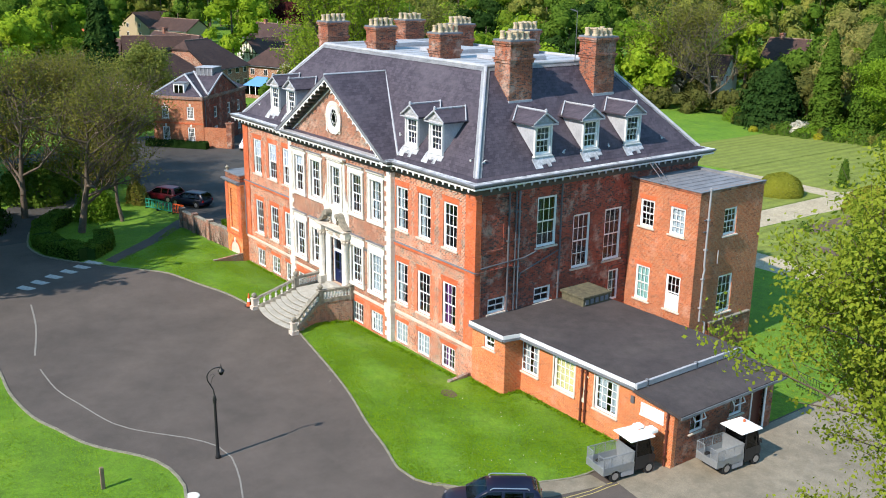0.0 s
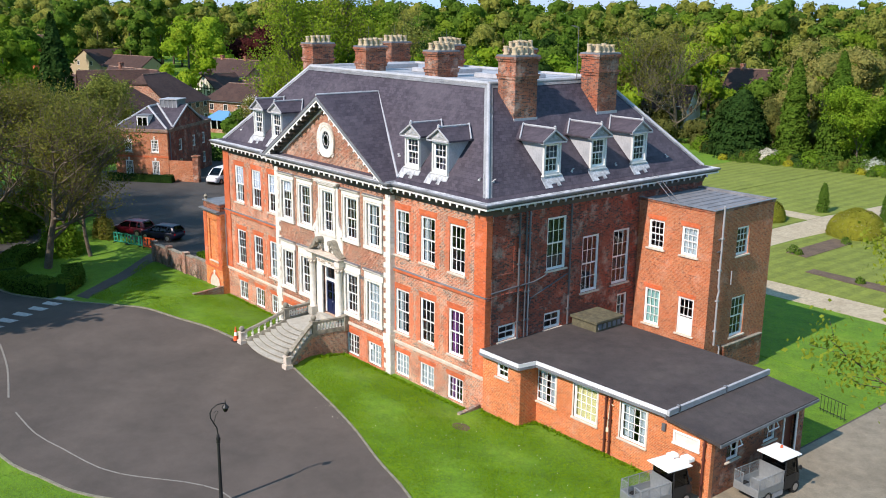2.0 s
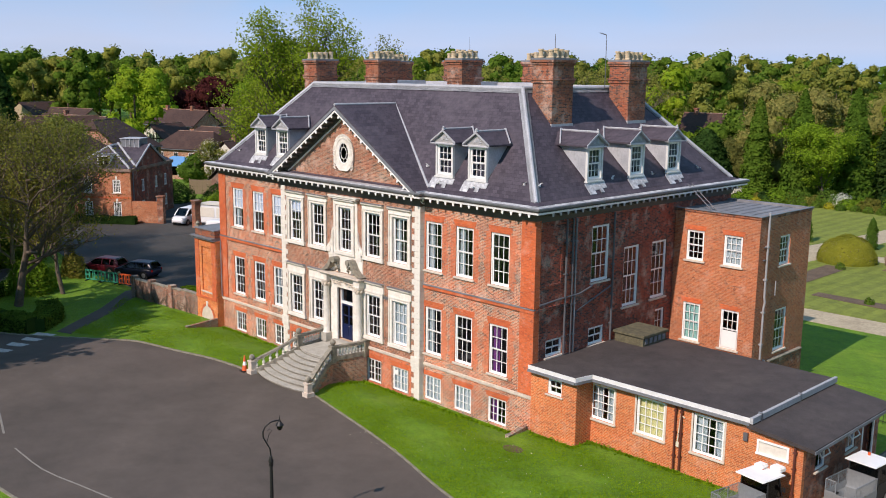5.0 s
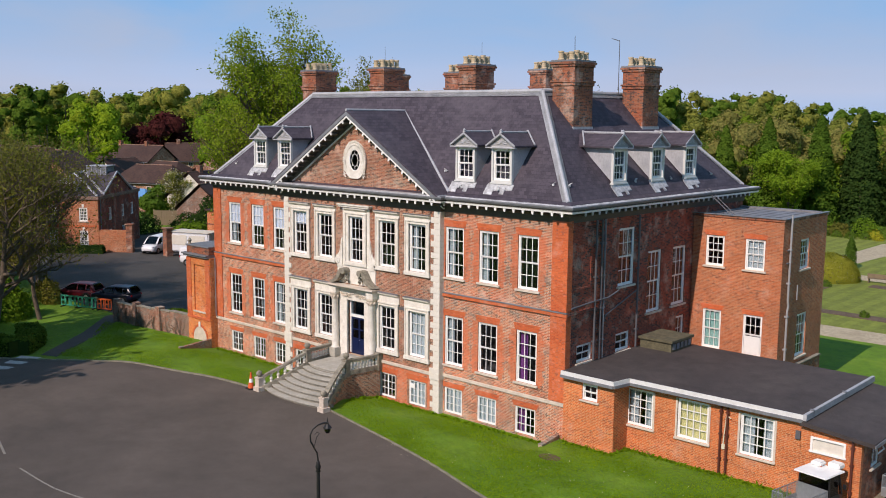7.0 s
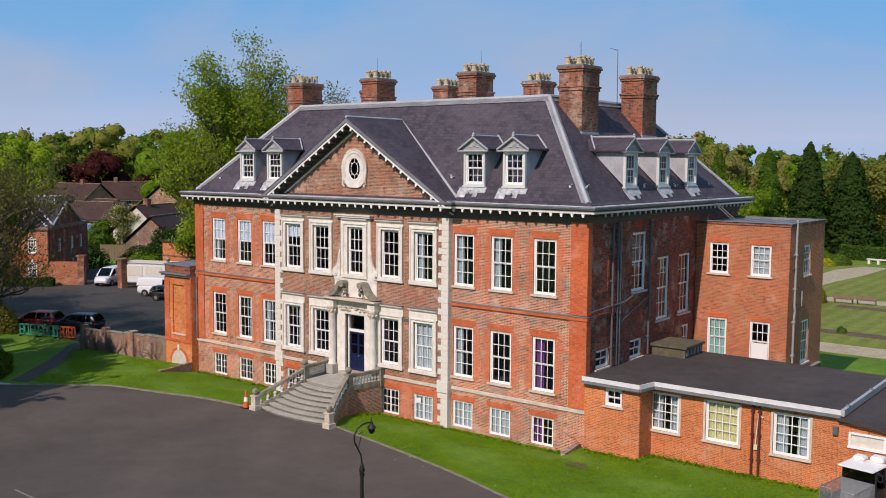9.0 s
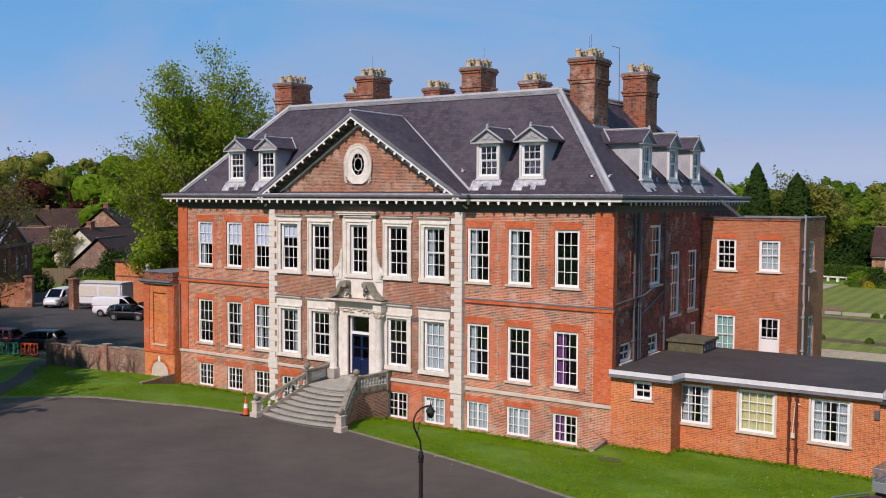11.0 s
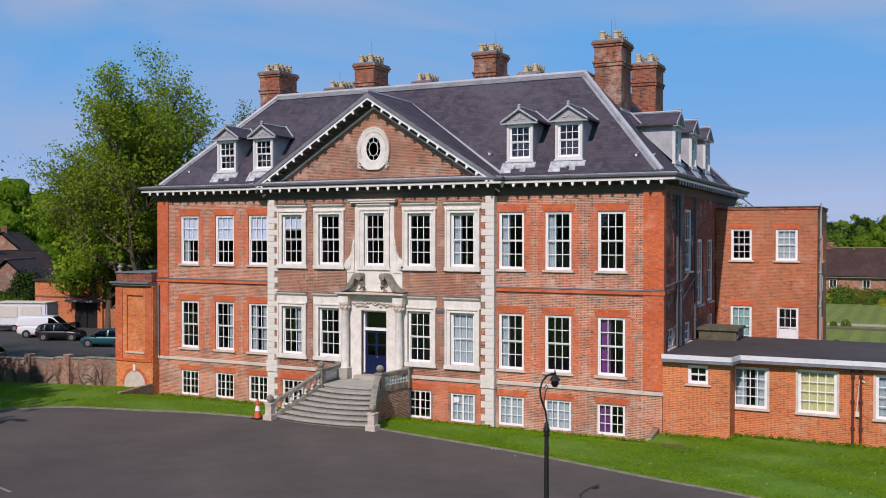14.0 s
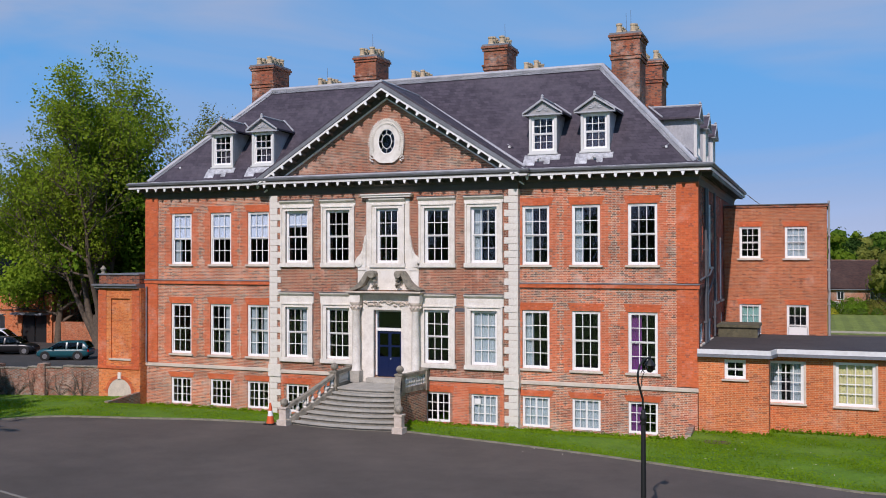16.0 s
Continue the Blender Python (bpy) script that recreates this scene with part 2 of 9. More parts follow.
def glass_material(name, tint=(0.9, 0.93, 0.95), gloss=0.02):
    m = bpy.data.materials.new(name)
    m.use_nodes = True
    nt = m.node_tree
    nt.nodes.remove(nt.nodes["Principled BSDF"])
    edge_on = nt.nodes.new("ShaderNodeLayerWeight")
    edge_on.inputs["Blend"].default_value = 0.5
    steep = nt.nodes.new("ShaderNodeMath")
    steep.operation = "POWER"
    steep.inputs[1].default_value = 5.0
    nt.links.new(edge_on.outputs["Facing"], steep.inputs[0])
    f = nt.nodes.new("ShaderNodeMath")
    f.operation = "MULTIPLY_ADD"
    f.inputs[1].default_value, f.inputs[2].default_value = 0.95, 0.045
    nt.links.new(steep.outputs[0], f.inputs[0])
    t, s, x = nt.nodes.new("ShaderNodeBsdfTransparent"), node(nt, "ShaderNodeBsdfGlossy", Roughness=gloss), nt.nodes.new("ShaderNodeMixShader")
    t.inputs["Color"].default_value = rgb(tint)
    nt.links.new(f.outputs[0], x.inputs[0])
    nt.links.new(t.outputs[0], x.inputs[1])
    nt.links.new(s.outputs[0], x.inputs[2])
    wob = node(nt, "ShaderNodeBump", Strength=0.12, Distance=0.02)
    nt.links.new(noise_of(nt, coords_of(nt), 3.0, 2.0), wob.inputs["Height"])
    nt.links.new(wob.outputs[0], s.inputs["Normal"])
    nt.links.new(x.outputs[0], nt.nodes["Material Output"].inputs["Surface"])
    return m


BRICK_WING = brick_material("brick_wing", (0.68, 0.225, 0.103), (0.33, 0.1, 0.053), (0.16, 0.09, 0.064), (0.78, 0.59, 0.44), 0.55, 0.017, 1.0)
BRICK_JAMB = brick_material("brick_jamb", (0.73, 0.19, 0.078), (0.48, 0.115, 0.046), (0.27, 0.11, 0.07), (0.66, 0.37, 0.24), 0.12, 0.012, 0.4)
BRICK_CENTRE = brick_material("brick_centre", (0.44, 0.165, 0.09), (0.2, 0.074, 0.046), (0.11, 0.065, 0.048), (0.62, 0.45, 0.32), 0.5, 0.015, 0.8)
# darker copy of the wall brick: shade of the side walls is in its colour
BRICK_SIDE_SHADED = brick_material("brick_side_shaded", (0.43, 0.095, 0.05), (0.21, 0.05, 0.03), (0.075, 0.04, 0.034), (0.3, 0.15, 0.11), 0.6, 0.009, 1.0)
BRICK_RED = brick_material("brick_rubbed", (0.70, 0.158, 0.05), (0.54, 0.11, 0.036), (0.42, 0.11, 0.055), (0.58, 0.22, 0.11), 0.2, 0.006, 0.4)
BRICK_ANNEX = brick_material("brick_annex", (0.76, 0.2, 0.055), (0.46, 0.105, 0.032), (0.36, 0.095, 0.036), (0.72, 0.42, 0.22), 0.25, 0.014, 0.4)
BRICK_TOWER = brick_material("brick_tower", (0.58, 0.18, 0.07), (0.35, 0.1, 0.042), (0.25, 0.08, 0.042), (0.58, 0.36, 0.22), 0.3, 0.012, 0.4)
BRICK_LINK = brick_material("brick_link", (0.82, 0.27, 0.075), (0.58, 0.155, 0.045), (0.45, 0.13, 0.055), (0.74, 0.4, 0.2), 0.2, 0.008, 0.5)
BRICK_STACK = brick_material("brick_stack", (0.4, 0.13, 0.06), (0.19, 0.062, 0.036), (0.085, 0.045, 0.035), (0.3, 0.19, 0.135), 0.5, 0.011, 0.9)
BRICK_OLD = brick_material("brick_old", (0.36, 0.17, 0.11), (0.2, 0.095, 0.065), (0.2, 0.16, 0.13), (0.4, 0.31, 0.24), 0.6, 0.012, 1.0)
STONE = stone_material("pale_stone", (0.84, 0.80, 0.72), (0.66, 0.61, 0.53), 2.2, 0.8, 0.3)
STONE_GREY = stone_material("weathered_stone", (0.36, 0.325, 0.255), (0.12, 0.112, 0.088), 3.5, 0.9, 0.6, 0.008)
MOSSY = stone_material("mossy_stone", (0.15, 0.135, 0.08), (0.065, 0.062, 0.04), 3.0, 0.95, 0.6, 0.01)
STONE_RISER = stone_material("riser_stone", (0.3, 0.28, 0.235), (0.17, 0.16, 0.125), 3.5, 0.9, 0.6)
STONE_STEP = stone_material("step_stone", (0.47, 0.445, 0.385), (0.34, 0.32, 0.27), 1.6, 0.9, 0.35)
STONE_BAND = stone_material("band_stone", (0.7, 0.61, 0.51), (0.52, 0.44, 0.36), 2.5, 0.85, 0.3)
DORMER_PAINT = paint_material("dormer_paint", (0.66, 0.66, 0.63), 0.5, 0.0, 0.25, 5.0)
CARVED_GREY = paint_material("grey_paint", (0.34, 0.335, 0.33), 0.5, 0.0, 0.3, 9.0)
FASCIA = paint_material("weathered_white", (0.74, 0.74, 0.73), 0.5, 0.0, 0.35, 3.0)
WHITE = paint_material("white_paint", (0.87, 0.86, 0.83), 0.4, 0.0, 0.1)
CREAM = paint_material("cream_paint", (0.72, 0.66, 0.5), 0.5, 0.0, 0.15)
# near-black tone carries the deep shade under the eaves as well as dirt
FRIEZE_SHADED = paint_material("frieze_shaded", (0.1, 0.09, 0.075), 0.7, 0.0, 0.4, 2.0)
LEAD = stone_material("lead_sheet", (0.47, 0.475, 0.495), (0.33, 0.34, 0.36), 1.2, 0.5, 0.35, 0.003)
LEAD_WORN = stone_material("worn_lead", (0.66, 0.67, 0.69), (0.15, 0.15, 0.16), 2.2, 0.6, 0.6, 0.006)
LEAD_DARK = stone_material("lead_dark", (0.22, 0.23, 0.25), (0.13, 0.14, 0.15), 1.2, 0.55, 0.35, 0.003)
SLATE = slate_material("roof_slate", (0.078, 0.064, 0.081), (0.046, 0.038, 0.05), (0.11, 0.093, 0.11))
TILE_BROWN = slate_material("brown_tiles", (0.075, 0.038, 0.028), (0.045, 0.025, 0.02), (0.095, 0.055, 0.042))
FELT = ground_material("roof_felt", [(0.3, (0.043, 0.034, 0.036)), (0.55, (0.066, 0.053, 0.054)), (0.68, (0.08, 0.066, 0.064)), (0.8, (0.125, 0.11, 0.095))], (0.28, 1.6, 30.0), 0.85, 0.006)
ASPHALT = ground_material("asphalt", [(0.3, (0.071, 0.0575, 0.0525)), (0.7, (0.113, 0.0905, 0.0815))], (0.07, 0.25, 60.0), 0.9, 0.004)
# dark asphalt with some of the tree shade mixed into its colour
ASPHALT_DARK_SHADED = ground_material("dark_shaded_asphalt", [(0.3, (0.042, 0.04, 0.042)), (0.7, (0.068, 0.063, 0.064))], (0.09, 0.4, 60.0), 0.9, 0.004)
CONCRETE = ground_material("concrete_apron", [(0.3, (0.2, 0.168, 0.13)), (0.7, (0.275, 0.235, 0.185))], (0.3, 1.5, 30.0), 0.9, 0.006)
GRAVEL = ground_material("gravel", [(0.3, (0.38, 0.31, 0.225)), (0.7, (0.5, 0.42, 0.31))], (0.5, 4.0, 40.0), 0.95, 0.01)
SOIL = ground_material("soil", [(0.3, (0.1, 0.065, 0.045)), (0.7, (0.17, 0.115, 0.08))], (0.8, 5.0, 25.0), 0.95, 0.05)
GRASS = ground_material("grass", [(0.28, (0.078, 0.175, 0.003)), (0.5, (0.112, 0.235, 0.005)), (0.75, (0.175, 0.29, 0.012))], (0.22, 1.3, 6.0, 24.0), 0.95, 0.05)
LAWN = ground_material("mown_lawn", [(0.3, (0.15, 0.185, 0.02)), (0.7, (0.2, 0.235, 0.036))], (0.15, 1.2, 10.0), 0.95, 0.03, 0.2)
GLASS = glass_material("window_glass", (0.82, 0.88, 0.95))
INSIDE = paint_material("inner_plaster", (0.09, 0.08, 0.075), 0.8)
CURTAIN = paint_material("pale_curtain", (0.62, 0.66, 0.62), 0.9)
CURTAIN_PURPLE = paint_material("purple_curtain", (0.3, 0.07, 0.27), 0.9)
CURTAIN_GREEN = paint_material("green_curtain", (0.42, 0.66, 0.55), 0.9)
CURTAIN_YELLOW = paint_material("yellow_curtain", (0.85, 0.74, 0.34), 0.9)
BLIND = paint_material("white_blind", (0.8, 0.82, 0.85), 0.8, 0.0, 0.05)
BLUE_DOOR = paint_material("blue_gloss", (0.005, 0.013, 0.06), 0.3, 0.0, 0.1)
IRON = paint_material("cast_iron", (0.02, 0.02, 0.02), 0.5, 0.3)
PIPE = paint_material("pipe_paint", (0.11, 0.11, 0.12), 0.5)
PIPE_PALE = paint_material("pale_pipe", (0.36, 0.36, 0.37), 0.5, 0.0, 0.4, 6.0)
PIPE_BROWN = paint_material("pipe_brown", (0.11, 0.03, 0.02), 0.5)
POT = stone_material("chimney_pot", (0.62, 0.5, 0.33), (0.45, 0.33, 0.2), 5.0, 0.85)
BARK = stone_material("bark", (0.16, 0.12, 0.085), (0.08, 0.062, 0.045), 4.0, 0.95, 0.5, 0.03)
BARK_PALE = stone_material("pale_bark", (0.2, 0.165, 0.105), (0.1, 0.082, 0.055), 4.0, 0.95, 0.5, 0.03)
LEAF_FRESH = leaf_material("fresh_wood_leaf", (0.1, 0.175, 0.014), (0.2, 0.28, 0.035))
LEAF_SPRING = leaf_material("spring_leaf", (0.16, 0.27, 0.014), (0.3, 0.41, 0.042))
LEAF_YOUNG = leaf_material("young_leaf", (0.19, 0.25, 0.018), (0.34, 0.39, 0.055), 0.4)
LEAF_GREEN = leaf_material("green_leaf", (0.085, 0.18, 0.014), (0.18, 0.29, 0.03))
LEAF_BLADE = leaf_material("grass_blade", (0.12, 0.25, 0.006), (0.24, 0.38, 0.02), 0.4)
LEAF_LIME = leaf_material("lime_leaf", (0.15, 0.25, 0.016), (0.3, 0.4, 0.045), 0.45)
LEAF_OLIVE = leaf_material("olive_leaf", (0.145, 0.175, 0.032), (0.27, 0.285, 0.075))
LEAF_WOOD = leaf_material("wood_leaf", (0.06, 0.125, 0.016), (0.13, 0.21, 0.034), 0.3)
LEAF_CYPRESS = leaf_material("cypress_leaf", (0.04, 0.095, 0.012), (0.11, 0.185, 0.025), 0.2)
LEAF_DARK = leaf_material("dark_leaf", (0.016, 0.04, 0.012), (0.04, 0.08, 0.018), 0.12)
LEAF_BUD = leaf_material("bud_leaf", (0.11, 0.115, 0.024), (0.23, 0.225, 0.05))
LEAF_COPPER = leaf_material("copper_leaf", (0.05, 0.014, 0.018), (0.1, 0.03, 0.03))
LEAF_YELLOW = leaf_material("yellow_leaf", (0.3, 0.3, 0.02), (0.5, 0.45, 0.05))
LEAF_PALE = leaf_material("pale_budding_leaf", (0.2, 0.2, 0.06), (0.34, 0.32, 0.11))
LEAF_THICKET = leaf_material("thicket_leaf", (0.085, 0.095, 0.028), (0.18, 0.175, 0.055))
LEAF_BOX = leaf_material("topiary_leaf", (0.17, 0.185, 0.02), (0.28, 0.275, 0.04), 0.1)
BLOSSOM = leaf_material("blossom", (0.5, 0.22, 0.3), (0.65, 0.45, 0.5))
BLOSSOM_WHITE = leaf_material("white_blossom", (0.6, 0.58, 0.5), (0.75, 0.73, 0.68))
TYRE = paint_material("tyre_rubber", (0.015, 0.015, 0.015), 0.8)
STEEL = paint_material("galvanised_steel", (0.36, 0.38, 0.39), 0.5, 0.6, 0.3, 8.0)
ALLOY = paint_material("wheel_alloy", (0.5, 0.5, 0.52), 0.3, 0.8)
BLACK = paint_material("black_plastic", (0.015, 0.015, 0.016), 0.5)
CAR_GLASS = glass_material("car_glass", (0.12, 0.14, 0.15), 0.01)
ROAD_WHITE = paint_material("road_marking", (0.5, 0.5, 0.48), 0.85, 0.0, 0.9, 5.0)
LINE_BUFF = stone_material("drain_setts", (0.26, 0.24, 0.21), (0.19, 0.175, 0.155), 5.0, 0.9)
ROAD_YELLOW = paint_material("yellow_marking", (0.5, 0.4, 0.14), 0.8, 0.0, 0.5, 6.0)
KERB = stone_material("kerb_stone", (0.29, 0.265, 0.2), (0.15, 0.15, 0.095), 3.0, 0.9, 0.5)
ORANGE = paint_material("orange_plastic", (0.75, 0.12, 0.03), 0.5)
GREEN_PLASTIC = paint_material("green_plastic", (0.02, 0.26, 0.17), 0.5)
TIMBER_DARK = paint_material("dark_timber", (0.05, 0.035, 0.028), 0.85, 0.0, 0.4, 5.0)
TIMBER = paint_material("weathered_timber", (0.22, 0.16, 0.1), 0.9, 0.0, 0.5, 6.0)
BLUE_GLAZE = paint_material("blue_glazing", (0.12, 0.3, 0.55), 0.15, 0.0, 0.2)
LEAD_MID = stone_material("lead_flat", (0.24, 0.24, 0.25), (0.15, 0.15, 0.16), 1.2, 0.6, 0.4, 0.003)
TAN_WALL = paint_material("tan_render", (0.42, 0.33, 0.21), 0.9, 0.0, 0.3)
WHITE_WALL = paint_material("render_wall", (0.68, 0.64, 0.56), 0.9, 0.0, 0.3)


# ---- shapes ----
def part(name, bm, material, parent, label=""):
    """Links a bmesh as one mesh object under a thing or a part."""
    me = bpy.data.meshes.new(name)
    bm.to_mesh(me)
    bm.free()
    me.materials.append(material)
    return placed(name, me, parent, label=label)


def placed(name, me, parent, m=None, label=""):
    ob = new(name, me)
    if parent is not None:
        ob.parent = parent
    if m is not None:
        ob.matrix_basis = m
    if label:
        ob["label"] = label
    return ob


def thing(name, label, category, m=None, group="", kind=""):
    ob = new(name)
    ob.empty_display_size = 0.2
    if m is not None:
        ob.matrix_basis = m
    return tagged(ob, label, category, group, kind)


def smooth(ob):
    for p in ob.data.polygons:
        p.use_smooth = True
    return ob


def box(bm, x0, x1, y0, y1, z0, z1, bevel=0.0):
    v = [bm.verts.new((x, y, z)) for z in (z0, z1) for x, y in ((x0, y0), (x1, y0), (x1, y1), (x0, y1))]
    fs = [bm.faces.new([v[i] for i in f]) for f in ((3, 2, 1, 0), (4, 5, 6, 7), (0, 1, 5, 4), (1, 2, 6, 5), (2, 3, 7, 6), (3, 0, 4, 7))]
    if bevel:
        es = list({e for f in fs for e in f.edges})
        bmesh.ops.bevel(bm, geom=es, offset=bevel, segments=2, affect="EDGES")
    return v


def boxes(*spans, bevel=0.0):
    bm = bmesh.new()
    for s in spans:
        box(bm, *s, bevel=bevel)
    return bm


def prism(bm, outline, a, b, axis="y"):
    """A flat outline pushed from a to b along an axis: (u, v) are the other two axes in order."""
    def at(p, d):
        return {"y": (p[0], d, p[1]), "x": (d, p[0], p[1]), "z": (p[0], p[1], d)}[axis]
    lo, hi = [bm.verts.new(at(p, a)) for p in outline], [bm.verts.new(at(p, b)) for p in outline]
    n = len(outline)
    fs = [bm.faces.new(lo), bm.faces.new(hi)]
    for i in range(n):
        fs.append(bm.faces.new((lo[i], lo[(i + 1) % n], hi[(i + 1) % n], hi[i])))
    bmesh.ops.recalc_face_normals(bm, faces=fs)
    return lo + hi


def tube(bm, p0, p1, r0, r1, n=8, cap=True):
    p0, p1 = Vector(p0), Vector(p1)
    q = (p1 - p0).to_track_quat("Z", "Y")
    rings = []
    for p, r in ((p0, r0), (p1, r1)):
        rings.append([bm.verts.new(p + q @ Vector((r * math.cos(k * math.tau / n), r * math.sin(k * math.tau / n), 0))) for k in range(n)])
    for k in range(n):
        bm.faces.new((rings[0][k], rings[0][(k + 1) % n], rings[1][(k + 1) % n], rings[1][k]))
    if cap:
        bm.faces.new(rings[0][::-1])
        bm.faces.new(rings[1])


def pipe_run(bm, points, r, n=8):
    """One unbroken tube through the points, mitred at the bends."""
    pts = [Vector(p) for p in points]
    ways = [(b - a).normalized() for a, b in zip(pts, pts[1:])]
    side = ways[0].orthogonal().normalized()
    rings = []
    for k, p in enumerate(pts):
        back, on = ways[max(k - 1, 0)], ways[min(k, len(ways) - 1)]
        if k:
            side = back.rotation_difference(on) @ side if k < len(pts) - 1 else side
        mid = (back + on).normalized()
        u = (side - mid * side.dot(mid)).normalized()
        v = mid.cross(u)
        rings.append([bm.verts.new(p + (u * math.cos(2 * math.pi * i / n) + v * math.sin(2 * math.pi * i / n)) * r) for i in range(n)])
    for a, b in zip(rings, rings[1:]):
        for i in range(n):
            bm.faces.new((a[i], a[(i + 1) % n], b[(i + 1) % n], b[i]))
    bm.faces.new(rings[0][::-1])
    bm.faces.new(rings[-1])


def lathe(bm, profile, n=12, at=(0, 0, 0)):
    """Rings of (radius, height) round an upright axis."""
    rings = []
    for r, z in profile:
        rings.append([bm.verts.new((at[0] + r * math.cos(k * math.tau / n), at[1] + r * math.sin(k * math.tau / n), at[2] + z)) for k in range(n)])
    for a, b in zip(rings, rings[1:]):
        for k in range(n):
            bm.faces.new((a[k], a[(k + 1) % n], b[(k + 1) % n], b[k]))
    bm.faces.new(rings[0][::-1])
    bm.faces.new(rings[-1])


def ball(bm, at, r, n=10):
    lathe(bm, [(max(0.02 * r, r * math.sin(a)), -r * math.cos(a)) for a in [i * math.pi / 6 for i in range(7)]], n, at)


def pierced(u0, u1, z0, z1, holes, thick, lift=0.0):
    """A wall along x with openings right through it, its face at y = lift and its back at y = thick."""
    us = sorted({u0, u1, *[v for h in holes for v in h[:2] if u0 < v < u1]})
    zs = sorted({z0, z1, *[v for h in holes for v in h[2:] if z0 < v < z1]})
    bm, grid = bmesh.new(), {}

    def vert(i, j, d):
        if (i, j, d) not in grid:
            grid[i, j, d] = bm.verts.new((us[i], d, zs[j]))
        return grid[i, j, d]

    solid = set()
    for i in range(len(us) - 1):
        for j in range(len(zs) - 1):
            u, z = (us[i] + us[i + 1]) / 2, (zs[j] + zs[j + 1]) / 2
            if not any(a < u < b and c < z < d for a, b, c, d in holes):
                solid.add((i, j))
    for i, j in solid:
        for d, turn in ((lift, 1), (thick, -1)):
            bm.faces.new([vert(*k, d) for k in ((i, j), (i + 1, j), (i + 1, j + 1), (i, j + 1))][::turn])
        for (di, dj), (a, b) in (((-1, 0), ((i, j + 1), (i, j))), ((1, 0), ((i + 1, j), (i + 1, j + 1))), ((0, -1), ((i, j), (i + 1, j))), ((0, 1), ((i + 1, j + 1), (i, j + 1)))):
            if (i + di, j + dj) not in solid:
                bm.faces.new((vert(*b, lift), vert(*a, lift), vert(*a, thick), vert(*b, thick)))
    bmesh.ops.recalc_face_normals(bm, faces=bm.faces)
    return bm


def turned(bm, m):
    bmesh.ops.transform(bm, matrix=m, verts=bm.verts)
    return bm


def ring_of(poly, out):
    """A right-angled outline (counter-clockwise) pushed outwards."""
    res, n = [], len(poly)
    for i in range(n):
        p, q, r = Vector(poly[i - 1]), Vector(poly[i]), Vector(poly[(i + 1) % n])
        a, b = (q - p).normalized(), (r - q).normalized()
        res.append(q + Vector((a.y, -a.x)) * out + Vector((b.y, -b.x)) * out)
    return res


def swept(poly, profile):
    """A moulding of (out, z) points all round an outline."""
    bm = bmesh.new()
    rings = [[bm.verts.new((p.x, p.y, z)) for p in ring_of(poly, o)] for o, z in profile]
    n = len(poly)
    for k in range(len(rings)):
        a, b = rings[k], rings[(k + 1) % len(rings)]
        for i in range(n):
            bm.faces.new((a[i], a[(i + 1) % n], b[(i + 1) % n], b[i]))
    bmesh.ops.recalc_face_normals(bm, faces=bm.faces)
    return bm


MESHES = {}


def shared(key, make, material):
    if key not in MESHES:
        me = bpy.data.meshes.new(str(key[0]))
        bm = make()
        bm.to_mesh(me)
        bm.free()
        me.materials.append(material)
        MESHES[key] = me
    return MESHES[key]


# ---- windows ----
def curtain_bm(w, h, folds=5):
    bm = bmesh.new()
    n = folds * 6
    rows = []
    for z in (0.0, h):
        rows.append([bm.verts.new((w * k / n, 0.03 * math.sin(k / n * folds * math.tau), z)) for k in range(n + 1)])
        rows.append([bm.verts.new((w * k / n, 0.012 + 0.03 * math.sin(k / n * folds * math.tau), z)) for k in range(n + 1)])
    a0, a1, b0, b1 = rows
    for k in range(n):
        bm.faces.new((a0[k], a0[k + 1], b0[k + 1], b0[k]))
        bm.faces.new((a1[k + 1], a1[k], b1[k], b1[k + 1]))
    bmesh.ops.recalc_face_normals(bm, faces=bm.faces)
    return bm


